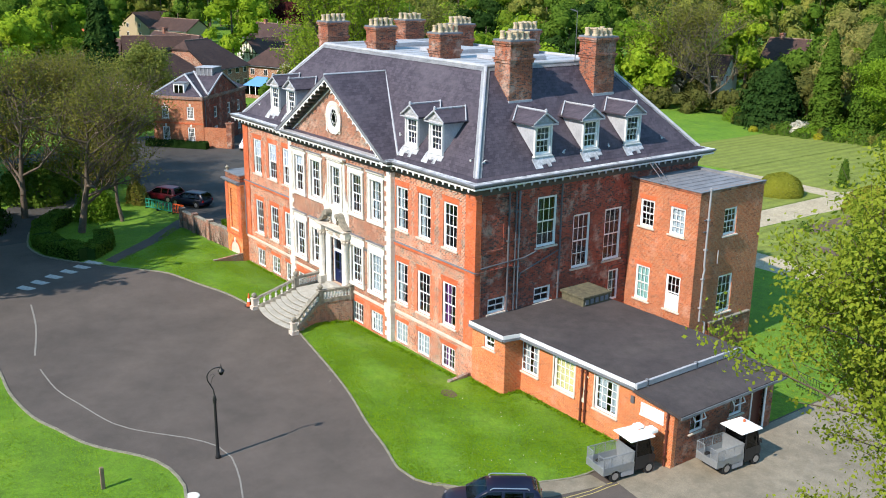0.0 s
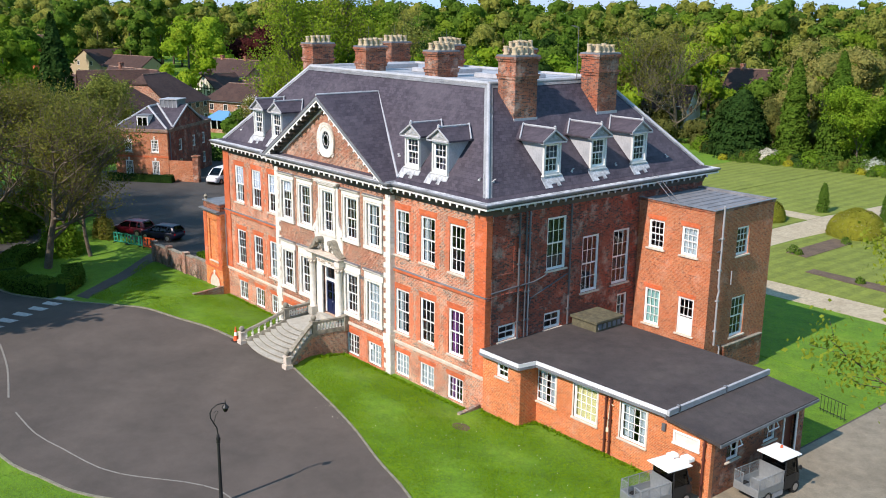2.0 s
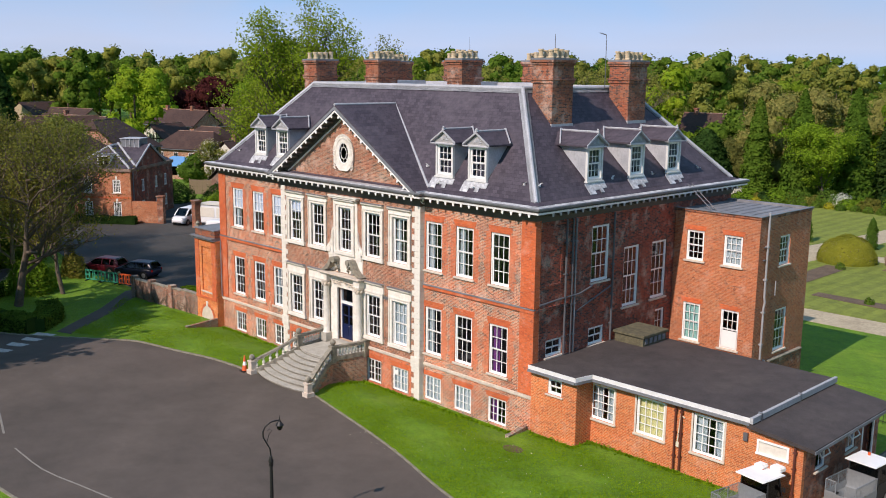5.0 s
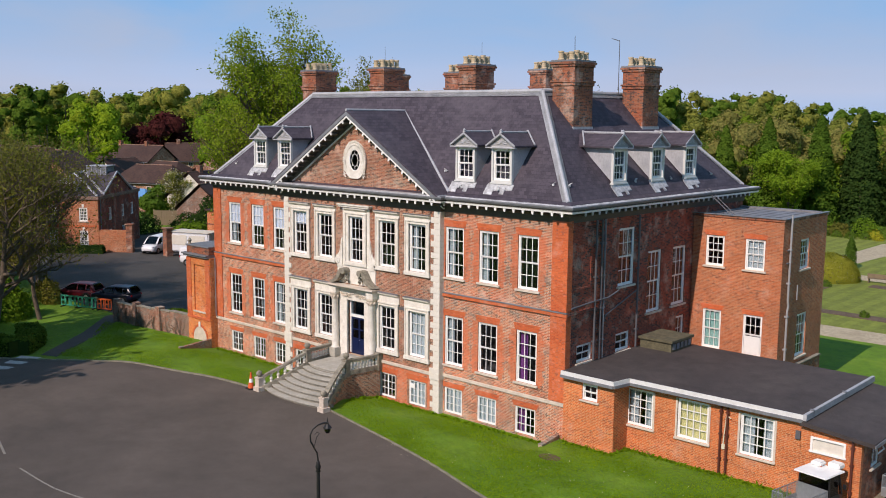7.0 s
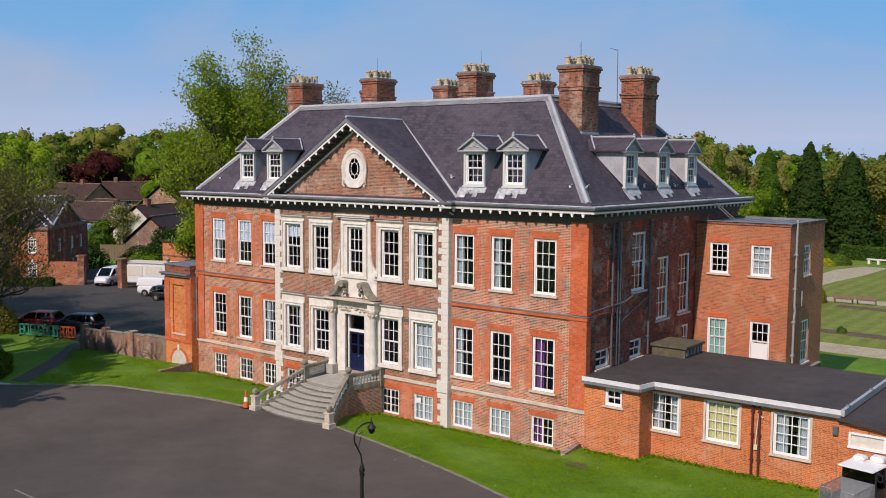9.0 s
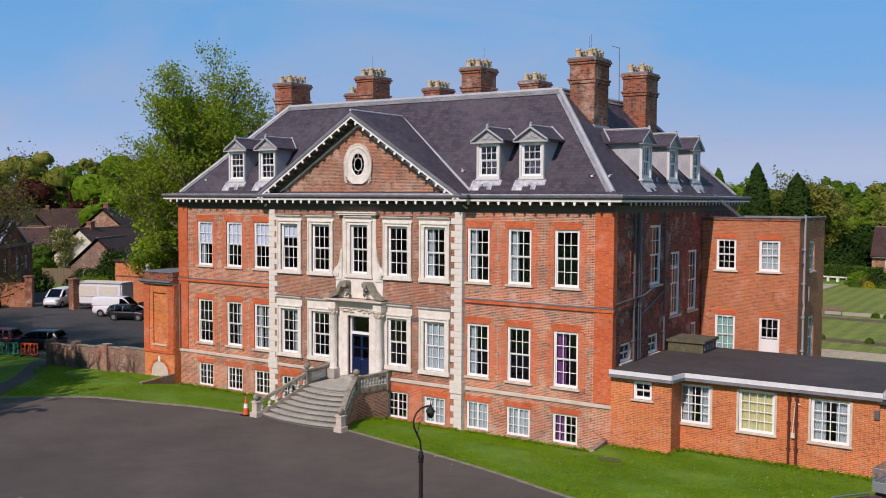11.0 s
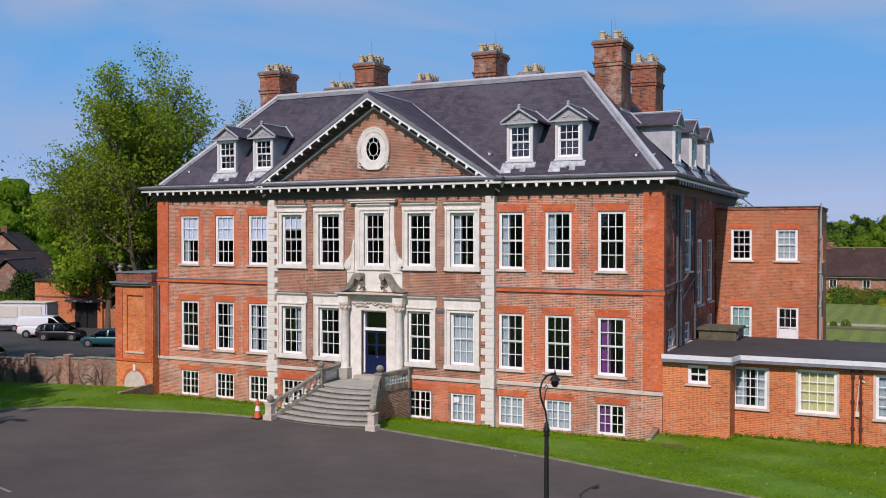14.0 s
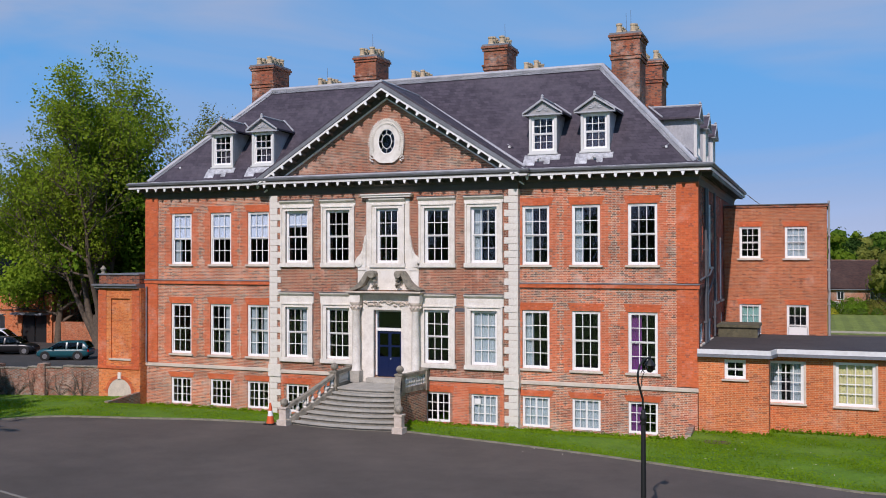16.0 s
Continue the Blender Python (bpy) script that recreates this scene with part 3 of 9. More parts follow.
def window(parent, m, w, h, cols=3, rows=4, sash=True, case=0.08, bar=0.032, sill=0.0, drape="", material=None, casement=False):
    """A window for an opening w by h: m puts the middle of the opening's foot on the wall face, looking along -y. Part: window > sash, pane, sill, curtain."""
    material = material or WHITE
    d = 0.05

    def case_bm():
        return boxes((-w / 2, -w / 2 + case, d, d + 0.12, 0, h), (w / 2 - case, w / 2, d, d + 0.12, 0, h), (-w / 2 + case, w / 2 - case, d, d + 0.12, h - case, h), (-w / 2 + case, w / 2 - case, d, d + 0.12, 0, case))

    ob = placed("window", shared(("window_frame", w, h, case, material.name), case_bm, material), parent, m)
    iw, ih = w - 2 * case, h - 2 * case
    x0, z0 = -iw / 2, case
    half = rows // 2 if sash else rows
    rail = 0.045
    cells = []

    def sash_bm():
        bm = bmesh.new()
        leaves = []
        if sash:
            leaves = [(x0, x0 + iw, z0, z0 + ih * half / rows, 0.035, half), (x0, x0 + iw, z0 + ih * half / rows, z0 + ih, 0.0, rows - half)]
        elif casement:
            leaves = [(x0, 0, z0, z0 + ih, 0.0, rows), (0, x0 + iw, z0, z0 + ih, 0.0, rows)]
        else:
            leaves = [(x0, x0 + iw, z0, z0 + ih, 0.0, rows)]
        for a, b, c, e, back, r in leaves:
            y = d + 0.02 + back
            cc = cols // 2 if casement else cols
            for s in ((a, a + rail, y, y + 0.04, c, e), (b - rail, b, y, y + 0.04, c, e), (a + rail, b - rail, y, y + 0.04, c, c + rail), (a + rail, b - rail, y, y + 0.04, e - rail, e)):
                box(bm, *s)
            pw, ph = (b - a - 2 * rail) / cc, (e - c - 2 * rail) / r
            for k in range(1, cc):
                x = a + rail + k * pw
                box(bm, x - bar / 2, x + bar / 2, y + 0.003, y + 0.033, c + rail, e - rail)
            for k in range(1, r):
                z = c + rail + k * ph
                box(bm, a + rail, b - rail, y + 0.006, y + 0.03, z - bar / 2, z + bar / 2)
            for i in range(cc):
                for j in range(r):
                    cells.append((a + rail + (i + 0.5) * pw, y + 0.02, c + rail + (j + 0.5) * ph, pw, ph))
        return bm

    key = ("sash", w, h, cols, rows, sash, casement, bar, material.name)
    me = shared(key, sash_bm, material)
    if key not in CELLS:
        CELLS[key] = cells
    placed("sash", me, ob)
    for x, y, z, pw, ph in CELLS[key]:
        pane = placed("pane", shared(("pane", round(pw, 3), round(ph, 3)), lambda: boxes((-pw / 2, pw / 2, 0, 0.004, -ph / 2, ph / 2)), GLASS), ob, pose(x, y, z))
        pane.visible_shadow = False
    if sill:
        placed("sill", shared(("sill", w, sill), lambda: boxes((-w / 2 - 0.12, w / 2 + 0.12, -0.1, d + 0.05, -sill, -0.003), bevel=0.012), STONE_BAND), ob)
    y = d + 0.2
    if "b" in drape:
        k = 0.52 if "1" in drape else 0.3
        placed("blind", shared(("blind", w, h, k), lambda: boxes((-iw / 2, iw / 2, y - 0.075, y - 0.06, h - case - ih * k, h - case)), BLIND), ob)
    if "l" in drape or "c" in drape:
        placed("curtain", shared(("curtain", w, h), lambda: curtain_bm(iw * 0.36, ih), CURTAIN), ob, pose(-iw / 2, y, case), "pale hanging curtain")
    if "r" in drape or "c" in drape:
        placed("curtain", shared(("curtain", w, h), lambda: curtain_bm(iw * 0.36, ih), CURTAIN), ob, pose(iw / 2 - iw * 0.36, y, case), "pale hanging curtain")
    if "p" in drape:
        placed("curtain", shared(("curtain_purple", w, h), lambda: curtain_bm(iw * 0.42, ih), CURTAIN_PURPLE), ob, pose(-iw / 2, y, case), "purple curtain")
    if "y" in drape:
        placed("curtain", shared(("curtain_yellow", w, h), lambda: curtain_bm(iw, ih, 9), CURTAIN_YELLOW), ob, pose(-iw / 2, y - 0.06, case), "yellow curtain")
    if "g" in drape:
        placed("curtain", shared(("curtain_green", w, h), lambda: curtain_bm(iw, ih, 9), CURTAIN_GREEN), ob, pose(-iw / 2, y - 0.06, case), "pale green drawn curtain")
    if "w" in drape:
        placed("curtain", shared(("curtain_wide", w, h), lambda: curtain_bm(iw, ih, 9), CURTAIN), ob, pose(-iw / 2, y - 0.06, case), "pale drawn curtain")
    return ob


CELLS = {}


def facing_east(x, y, z):
    """A pose for a window or panel on a wall that looks along +x."""
    return pose(x, y, z, 0, 0, 90)


# ---- the ground ----
def level(x):
    if x > -14.4:
        return -0.2
    return -0.2 - 0.65 * min(1.0, (-14.4 - x) / 15.6)


def ground_height(x, y):
    if -14.31 < x < 14.01 and -2.99 < y < 18.4:
        return -0.62
    return level(x)


def ground_sheet():
    xs = [-1600, -700, -300, -150, -80, -50, -30, -14.4, -14.3, -7, 0, 7, 14.0, 14.1, 20, 30, 50, 100, 300, 800, 1600]
    ys = [-1600, -600, -200, -80, -40, -20, -10, -3.0, -0.4, 0.3, 9, 18.3, 18.5, 30, 60, 100, 200, 400, 900, 1600]
    bm = bmesh.new()
    v = [[bm.verts.new((x, y, ground_height(x, y))) for y in ys] for x in xs]
    for i in range(len(xs) - 1):
        for j in range(len(ys) - 1):
            bm.faces.new((v[i][j], v[i + 1][j], v[i + 1][j + 1], v[i][j + 1]))
    return bm


tagged(part("ground", ground_sheet(), GRASS, None), "bright green mown grass round a country house", "grass", kind="structure")


def laid(name, outline, material, label, category, lift=0.014, rise=None):
    """A flat piece of paving on the ground; an outline in one level stretch."""
    bm = bmesh.new()
    top = [bm.verts.new((x, y, level(x) + lift)) for x, y in outline]
    f = bm.faces.new(top)
    f.normal_update()
    if f.normal.z < 0:
        f.normal_flip()
    low = bmesh.ops.extrude_face_region(bm, geom=[f])
    bmesh.ops.translate(bm, vec=(0, 0, -0.08), verts=[e for e in low["geom"] if isinstance(e, bmesh.types.BMVert)])
    bmesh.ops.recalc_face_normals(bm, faces=bm.faces)
    return tagged(part(name, bm, material, None), label, category, kind="structure")


def spline(points, step=0.9):
    """A smooth line through points, in steps of about that length."""
    out = []
    p = [Vector(q) for q in points]
    for i in range(len(p) - 1):
        a, b, c, d = p[max(i - 1, 0)], p[i], p[i + 1], p[min(i + 2, len(p) - 1)]
        n = max(1, round((c - b).length / step))
        for k in range(n):
            t = k / n
            out.append(0.5 * (2 * b + (c - a) * t + (2 * a - 5 * b + 4 * c - d) * t * t + (3 * b - a - 3 * c + d) * t ** 3))
    return out + [p[-1]]


HOUSE_KERB = spline([(-14.4, -7.75), (-13.17, -6.99), (-9.54, -6.15), (-6.69, -5.42), (-2.97, -5.07)])
LAWN_KERB = spline([(2.6, -4.75), (6.22, -5.49), (9.29, -6.12), (12.37, -6.88), (15.67, -7.9), (18.13, -8.5), (20.3, -9.15), (21.57, -9.09), (23.2, -7.9), (25.0, -4.6), (25.7, -2.4), (25.4, 0.9)])
OUTER_KERB = spline([(-14.4, -19.6), (-8.0, -21.0), (-1.39, -21.4), (2.04, -21.61), (5.45, -21.33), (7.35, -20.75), (9.61, -20.06), (11.1, -19.2), (12.39, -18.31), (14.25, -17.67), (17.07, -18.01), (19.5, -20.5), (24.0, -24.0), (34.0, -28.5), (75.0, -40.0)])
laid("road", [tuple(p) for p in HOUSE_KERB] + [(0, -4.4)] + [tuple(p) for p in LAWN_KERB] + [(25.4, 1.3), (27.4, 1.3), (27.4, 40), (34.5, 40), (34.5, 8), (36.5, 2), (37.5, -8), (75, -12)] + [tuple(p) for p in OUTER_KERB[::-1]], ASPHALT, "grey asphalt forecourt in front of the house", "driveway")
WEST_IN = spline([(-14.4, -7.75), (-17.56, -9.73), (-20.2, -11.3), (-24.0, -13.0), (-27.5, -13.3), (-30.0, -12.9)])
WEST_OUT = spline([(-30.0, -17.6), (-24.0, -18.6), (-14.4, -19.6)])
laid("road", [tuple(p) for p in WEST_IN] + [tuple(p) for p in WEST_OUT], ASPHALT, "shaded asphalt lane leading off the forecourt", "driveway")
FAR_IN = spline([(-30.0, -12.9), (-33.8, -11.6), (-37.9, -8.6), (-42.0, -5.0), (-52.0, -1.0), (-70.0, 0.5)])
laid("road", [tuple(p) for p in FAR_IN] + [(-70, -6), (-50, -8), (-42, -12), (-36, -16), (-30, -17.6)], ASPHALT_DARK_SHADED, "dark asphalt lane under the trees", "driveway")
laid("pavement", [(-30.0, 1.2), (-18.5, 1.2), (-18.5, 40), (-30.0, 40)], ASPHALT_DARK_SHADED, "dark asphalt car park beside the house", "car park", 0.02)
laid("pavement", [(-30.0, 1.2), (-30.0, 40), (-75.0, 40), (-75.0, 6.0), (-62.0, 5.0), (-40.0, 1.2)], ASPHALT_DARK_SHADED, "dark asphalt car park beside the house", "car park", 0.02)
laid("path", [(-20.0, -9.6), (-18.6, -9.2), (-23.0, -4.3), (-28.5, 0.9), (-30.0, 0.9), (-30.0, 0.2), (-25.0, -4.2)], ASPHALT, "narrow asphalt path across the grass", "path", 0.01)
laid("path", [(-14.0, 30.9), (27.4, 31.2), (27.4, 34.8), (-14.0, 34.4)], GRAVEL, "pale gravel garden path", "path", 0.02)
laid("path", [(-0.05, 34.45), (3.6, 34.5), (3.7, 50.0), (4.2, 56.8), (4.4, 61.0), (4.5, 66.0), (4.8, 74.0), (5.6, 82.0), (6.0, 93.5), (2.9, 93.5), (1.1, 86.9), (1.2, 75.0), (0.8, 70.0), (0.3, 64.3), (-0.1, 60.9), (-0.05, 58.2), (-0.1, 50.0)], GRAVEL, "pale gravel garden path", "path", 0.02)
laid("path", [(-14.0, 58.2), (-0.12, 58.2), (-0.16, 60.9), (-14.0, 61.0)], GRAVEL, "pale gravel garden path", "path", 0.02)
laid("path", [(4.3, 57.4), (40.0, 58.4), (40.0, 61.2), (4.44, 60.4)], GRAVEL, "pale gravel garden path", "path", 0.02)
laid("pavement", [(22.2, -8.45), (23.3, -7.75), (25.1, -4.55), (25.85, -2.3), (26.9, -2.3), (26.2, -5.0), (24.4, -8.3)], CONCRETE, "worn concrete verge beside the lawn", "pavement", 0.03)
laid("pavement", [(25.9, -1.6), (25.5, 1.2), (27.5, 1.25), (27.5, 36), (34.4, 36), (34.4, 8), (36.4, 2), (36.9, -3.5)], CONCRETE, "pale worn concrete yard beside the lean-to", "pavement", 0.022)
laid("lawn", [(-14.2, 61.1), (-0.25, 61.0), (0.15, 64.4), (0.65, 70.0), (1.05, 75.0), (0.95, 87.0), (2.7, 93.4), (2.7, 96.0), (-14.2, 96.0)], LAWN, "striped mown garden lawn", "lawn", 0.03)
laid("lawn", [(-29.9, 61.1), (-14.3, 61.1), (-14.3, 96.0), (-29.9, 96.0)], LAWN, "striped mown garden lawn", "lawn", 0.03)
laid("lawn", [(4.55, 60.55), (40.0, 61.35), (40.0, 96.0), (6.1, 96.0), (5.75, 82.0), (4.95, 74.0), (4.65, 66.0)], LAWN, "striped mown garden lawn", "lawn", 0.03)
laid("lawn", [(3.75, 34.6), (27.2, 34.9), (27.2, 36.2), (40.0, 36.2), (40.0, 58.2), (4.35, 57.25), (3.85, 50.0)], LAWN, "striped mown garden lawn", "lawn", 0.03)
laid("lawn", [(-14.2, 34.6), (-0.15, 34.6), (-0.2, 50.0), (-0.15, 58.1), (-14.2, 58.1)], LAWN, "striped mown garden lawn", "lawn", 0.03)
laid("lawn", [(-14.2, 18.9), (27.2, 18.9), (27.2, 31.0), (-14.2, 30.8)], GRASS, "green lawn behind the house", "lawn", 0.03)


def oval(cx, cy, rx, ry, n=20, turn=0.0):
    return [(cx + rx * math.cos(a) * math.cos(turn) - ry * math.sin(a) * math.sin(turn), cy + rx * math.cos(a) * math.sin(turn) + ry * math.sin(a) * math.cos(turn)) for a in [k * math.tau / n for k in range(n)]]


for bed in ([(5.9, 43.9), (8.0, 43.6), (7.9, 51.8), (5.8, 52.4)], [(10.4, 39.2), (26.0, 38.0), (26.0, 40.2), (10.4, 40.6)], [(10.4, 53.7), (26.0, 53.4), (26.0, 55.2), (10.4, 55.3)]):
    laid("flower_bed", bed, SOIL, "bare brown soil flower bed cut in the lawn", "flower bed", 0.06)
laid("patch", oval(15.25, -2.4, 0.55, 0.38), SOIL, "bare earth patch worn in the lawn", "bare patch", 0.02)


def kerb_line(name, line, width, rise, material, label):
    """Kerb stones end to end along a line, each one a part."""
    t = thing(name, label, "kerb", kind="structure")
    for a, b in zip(line, line[1:]):
        d = b - a
        L = round(d.length - 0.012, 2)
        if L < 0.05:
            continue
        me = shared(("kerb_stone", L, width, rise), lambda: boxes((-L / 2, L / 2, -width / 2, width / 2, -0.12, rise), bevel=0.012), material)
        mid = (a + b) / 2
        placed("kerb_stone", me, t, pose(mid.x, mid.y, level(mid.x), 0, 0, math.degrees(math.atan2(d.y, d.x))))


kerb_line("kerb", HOUSE_KERB, 0.16, 0.08, KERB, "mossy stone kerb along the front grass")
kerb_line("kerb", LAWN_KERB, 0.11, 0.07, KERB, "mossy stone kerb round the front lawn")
kerb_line("kerb", OUTER_KERB[:45], 0.14, 0.06, KERB, "low stone kerb along the outer grass")
kerb_line("kerb", WEST_IN + FAR_IN[1:24], 0.14, 0.08, KERB, "stone kerb round the hedge")
kerb_line("drain_line", spline([(-11.92, -17.09), (-7.43, -17.92), (-2.78, -19.17)], 1.2), 0.11, 0.03, LINE_BUFF, "line of pale setts let into the asphalt")
kerb_line("drain_line", spline([(-0.6, -19.45), (2.68, -19.46), (5.12, -19.0), (8.35, -18.29), (10.2, -17.24), (11.87, -15.89), (13.53, -15.01), (14.92, -14.92), (17.03, -15.48), (18.48, -16.03), (22.0, -18.0)], 1.2), 0.1, 0.022, LINE_BUFF, "line of pale setts let into the asphalt")
crossing = thing("zebra_crossing", "worn white painted crossing bars on asphalt", "road marking", kind="structure")
for cx, cy in ((-19.3, -10.35), (-18.49, -11.39), (-17.79, -12.56), (-17.05, -13.83), (-16.18, -15.05), (-15.33, -16.2)):
    placed("bar", shared(("bar",), lambda: boxes((-1.1, 1.1, -0.3, 0.3, -0.02, 0.021)), ROAD_WHITE), crossing, pose(cx, cy, level(cx), 0, 2.4, 33))
for off in (0.0, 0.22):
    kerb_line("road_marking", spline([(22.9 + off, -10.1), (25.0 + off, -8.0), (26.6 + off, -4.6), (26.85 + off, -2.3), (27.0 + off, -0.9), (27.25 + off, 0.0)], 1.4), 0.07, 0.018, ROAD_YELLOW, "worn double yellow line on asphalt")


# ---- the house ----
house = thing("house", "large red-brick country mansion with stone dressings and a slate hipped roof", "house")
FOOT, TOP = -0.75, 10.3
DEEP = 18.3

WING_X = [-12.02, -9.58, -7.33, 7.2, 9.49, 11.97]
CENTRE_X = [-4.9, -2.62, 2.55, 4.85]
upper, lower, base = (6.78, 9.44), (2.12, 4.74), (-0.5, 0.88)
W = 1.26

# wing walls: the front on both sides of the middle
wing_drape = {("u", 0): "b1l", ("u", 1): "b1", ("u", 2): "b1", ("u", 3): "l", ("u", 4): "l", ("u", 5): "", ("l", 0): "", ("l", 1): "r", ("l", 2): "c", ("l", 3): "l", ("l", 4): "", ("l", 5): "p", ("b", 3): "w", ("b", 4): "w", ("b", 5): "p"}
for side in (0, 1):
    xs = WING_X[3 * side:3 * side + 3]
    holes = [(x - W / 2, x + W / 2, *s) for x in xs for s in (upper, lower, base)]
    span = (-14.25, -6.4) if side == 0 else (6.4, 14.25)
    part("front_wall", pierced(*span, FOOT, TOP, holes, 0.45), BRICK_WING, house, "orange-red brick with grey headers")
    for i, x in enumerate(xs):
        k = i + 3 * side
        window(house, pose(x, 0, upper[0]), W, upper[1] - upper[0], drape=wing_drape.get(("u", k), ""), sill=0.11)
        window(house, pose(x, 0, lower[0]), W, lower[1] - lower[0], drape=wing_drape.get(("l", k), ""), sill=0.11)
        window(house, pose(x, 0, base[0]), W, base[1] - base[0], 4, 3, sash=False, casement=True, case=0.06, drape=wing_drape.get(("b", k), ""))
        for (z0, z1), h in ((upper, 0.34), (lower, 0.34), (base, 0.26)):
            bm = bmesh.new()
            prism(bm, [(x - W / 2 - 0.08, z1), (x + W / 2 + 0.08, z1), (x + W / 2 + 0.2, z1 + h), (x - W / 2 - 0.2, z1 + h)], -0.012, 0.05)
            part("flat_arch", bm, BRICK_RED, house, "rubbed orange brick arch")
            if (z0, z1) != base:
                for s in (-1, 1):
                    steps = bmesh.new()
                    z, n, rim = z0 - 0.1, 0, []
                    while z < z1 - 0.02:
                        wide = 0.46 if n % 2 else 0.36
                        e = min(z + 0.3, z1)
                        rim += [(x + s * (W / 2 + wide), z), (x + s * (W / 2 + wide), e)]
                        z, n = e, n + 1
                    prism(steps, rim + [(x + s * W / 2, z1), (x + s * W / 2, z0 - 0.1)], -0.006, 0.04)
                    part("jamb", steps, BRICK_JAMB, house, "rubbed orange brick jamb")

# the middle, standing a little forward
holes = [(x - 0.63, x + 0.63, *s) for x in CENTRE_X for s in ((6.86, 9.42), (2.2, 4.68), base)]
holes += [(-0.55, 0.6, 6.85, 9.45), (-0.68, 0.76, 1.42, 4.62)]
part("front_wall", pierced(-6.42, 6.42, FOOT, TOP, holes, 0.3, -0.3), BRICK_CENTRE, house, "brown brick middle wall")
centre_drape = {0: ("b", "r"), 1: ("", ""), 2: ("", ""), 3: ("l", "w")}


def surround(x, z0, z1, head, w=1.26, ear=0.26, y=-0.3):
    """A stone window surround with a moulded head and a sill."""
    t = part("window_surround", boxes((x - w / 2 - ear, x - w / 2, y - 0.07, y + 0.1, z0, z1), (x + w / 2, x + w / 2 + ear, y - 0.07, y + 0.1, z0, z1), (x - w / 2 - ear, x + w / 2 + ear, y - 0.07, y + 0.1, z1, z1 + 0.2), bevel=0.01), STONE, house, "pale stone architrave")
    o = w / 2 + ear
    part("fillet", boxes((x - o - 0.012, x - o + 0.075, y - 0.125, y - 0.066, z0, z1 + 0.212), (x + o - 0.075, x + o + 0.012, y - 0.125, y - 0.066, z0, z1 + 0.212), (x - o + 0.075, x + o - 0.075, y - 0.125, y - 0.066, z1 + 0.125, z1 + 0.212), bevel=0.015), STONE, t)
    part("fillet", boxes((x - w / 2 - 0.035, x - w / 2, y - 0.088, y - 0.066, z0, z1 + 0.035), (x + w / 2, x + w / 2 + 0.035, y - 0.088, y - 0.066, z0, z1 + 0.035), (x - w / 2, x + w / 2, y - 0.088, y - 0.066, z1, z1 + 0.035)), STONE, t)
    part("sill", boxes((x - w / 2 - ear - 0.06, x + w / 2 + ear + 0.06, y - 0.14, y + 0.1, z0 - 0.22, z0 - 0.002), bevel=0.02), STONE, t)
    bm = bmesh.new()
    a = w / 2 + ear
    prism(bm, [(y + 0.05, z1 + 0.2), (y - 0.07, z1 + 0.2), (y - 0.07, z1 + head - 0.16), (y - 0.12, z1 + head - 0.12), (y - 0.2, z1 + head - 0.06), (y - 0.22, z1 + head), (y + 0.05, z1 + head + 0.03)], x - a - 0.06, x + a + 0.06, "x")
    part("head_moulding", bm, STONE, t)
    part("lead_cap", boxes((x - a - 0.07, x + a + 0.07, y - 0.23, y + 0.02, z1 + head + 0.032, z1 + head + 0.045)), LEAD_DARK, t)


for i, x in enumerate(CENTRE_X):
    window(house, pose(x, -0.3, 6.86), 1.26, 2.56, drape=centre_drape[i][0])
    window(house, pose(x, -0.3, 2.2), 1.26, 2.48, drape=centre_drape[i][1])
    window(house, pose(x, -0.3, base[0]), 1.26, base[1] - base[0], 4, 3, sash=False, casement=True, case=0.06, drape="w" if i == 3 else "")
    surround(x, 6.86, 9.42, 0.5)
    surround(x, 2.2, 4.68, 0.72)
    bm = bmesh.new()
    prism(bm, [(x - 0.75, base[1]), (x + 0.75, base[1]), (x + 0.85, base[1] + 0.3), (x - 0.85, base[1] + 0.3)], -0.315, -0.25)
    part("flat_arch", bm, BRICK_RED, house, "rubbed orange brick arch")
    part("apron", boxes((x - 0.95, x + 0.95, -0.309, -0.25, FOOT, base[0])), BRICK_JAMB, house)
for x0, x1 in ((-5.8, -1.9), (1.75, 5.8)):
    part("base_panel", pierced(x0, x1, FOOT, 1.36, [(x - 0.75, x + 0.75, FOOT - 1, 1.19) for x in CENTRE_X], -0.28, -0.306), BRICK_JAMB, house, "orange brick basement")

# side walls and the back
EAST_WIN = [(5.2, 6.66, 1.5, 2.95, 4), (8.03, 4.88, 1.4, 3.3, 4), (10.7, 4.9, 1.45, 3.26, 4)]
low = [(1.62, 3.34, 1.3, 0.88), (5.08, 3.28, 1.3, 0.95)]
holes = [(y - w / 2, y + w / 2, z, z + h) for y, z, w, h, r in EAST_WIN] + [(y - w / 2, y + w / 2, z, z + h) for y, z, w, h in low] + [(10.6, 11.5, 2.2, 4.2)]
part("side_wall", turned(pierced(0.45, DEEP, FOOT, TOP, holes, 0.45), pose(14.25, 0, 0, 0, 0, 90)), BRICK_SIDE_SHADED, house, "dark weathered red brick side wall")
for y, z, w, h, r in EAST_WIN:
    window(house, facing_east(14.25, y, z), w, h, 3, r, drape="", sill=0.1)
for y, z, w, h in low:
    window(house, facing_east(14.25, y, z), w, h, 2, 2, sill=0.08)
window(house, facing_east(14.25, 11.05, 2.2), 0.9, 2.0, 2, 3, sash=False)
part("side_wall", boxes((-14.25, -13.8, 0.45, DEEP, FOOT, TOP)), BRICK_WING, house, "red brick side wall")
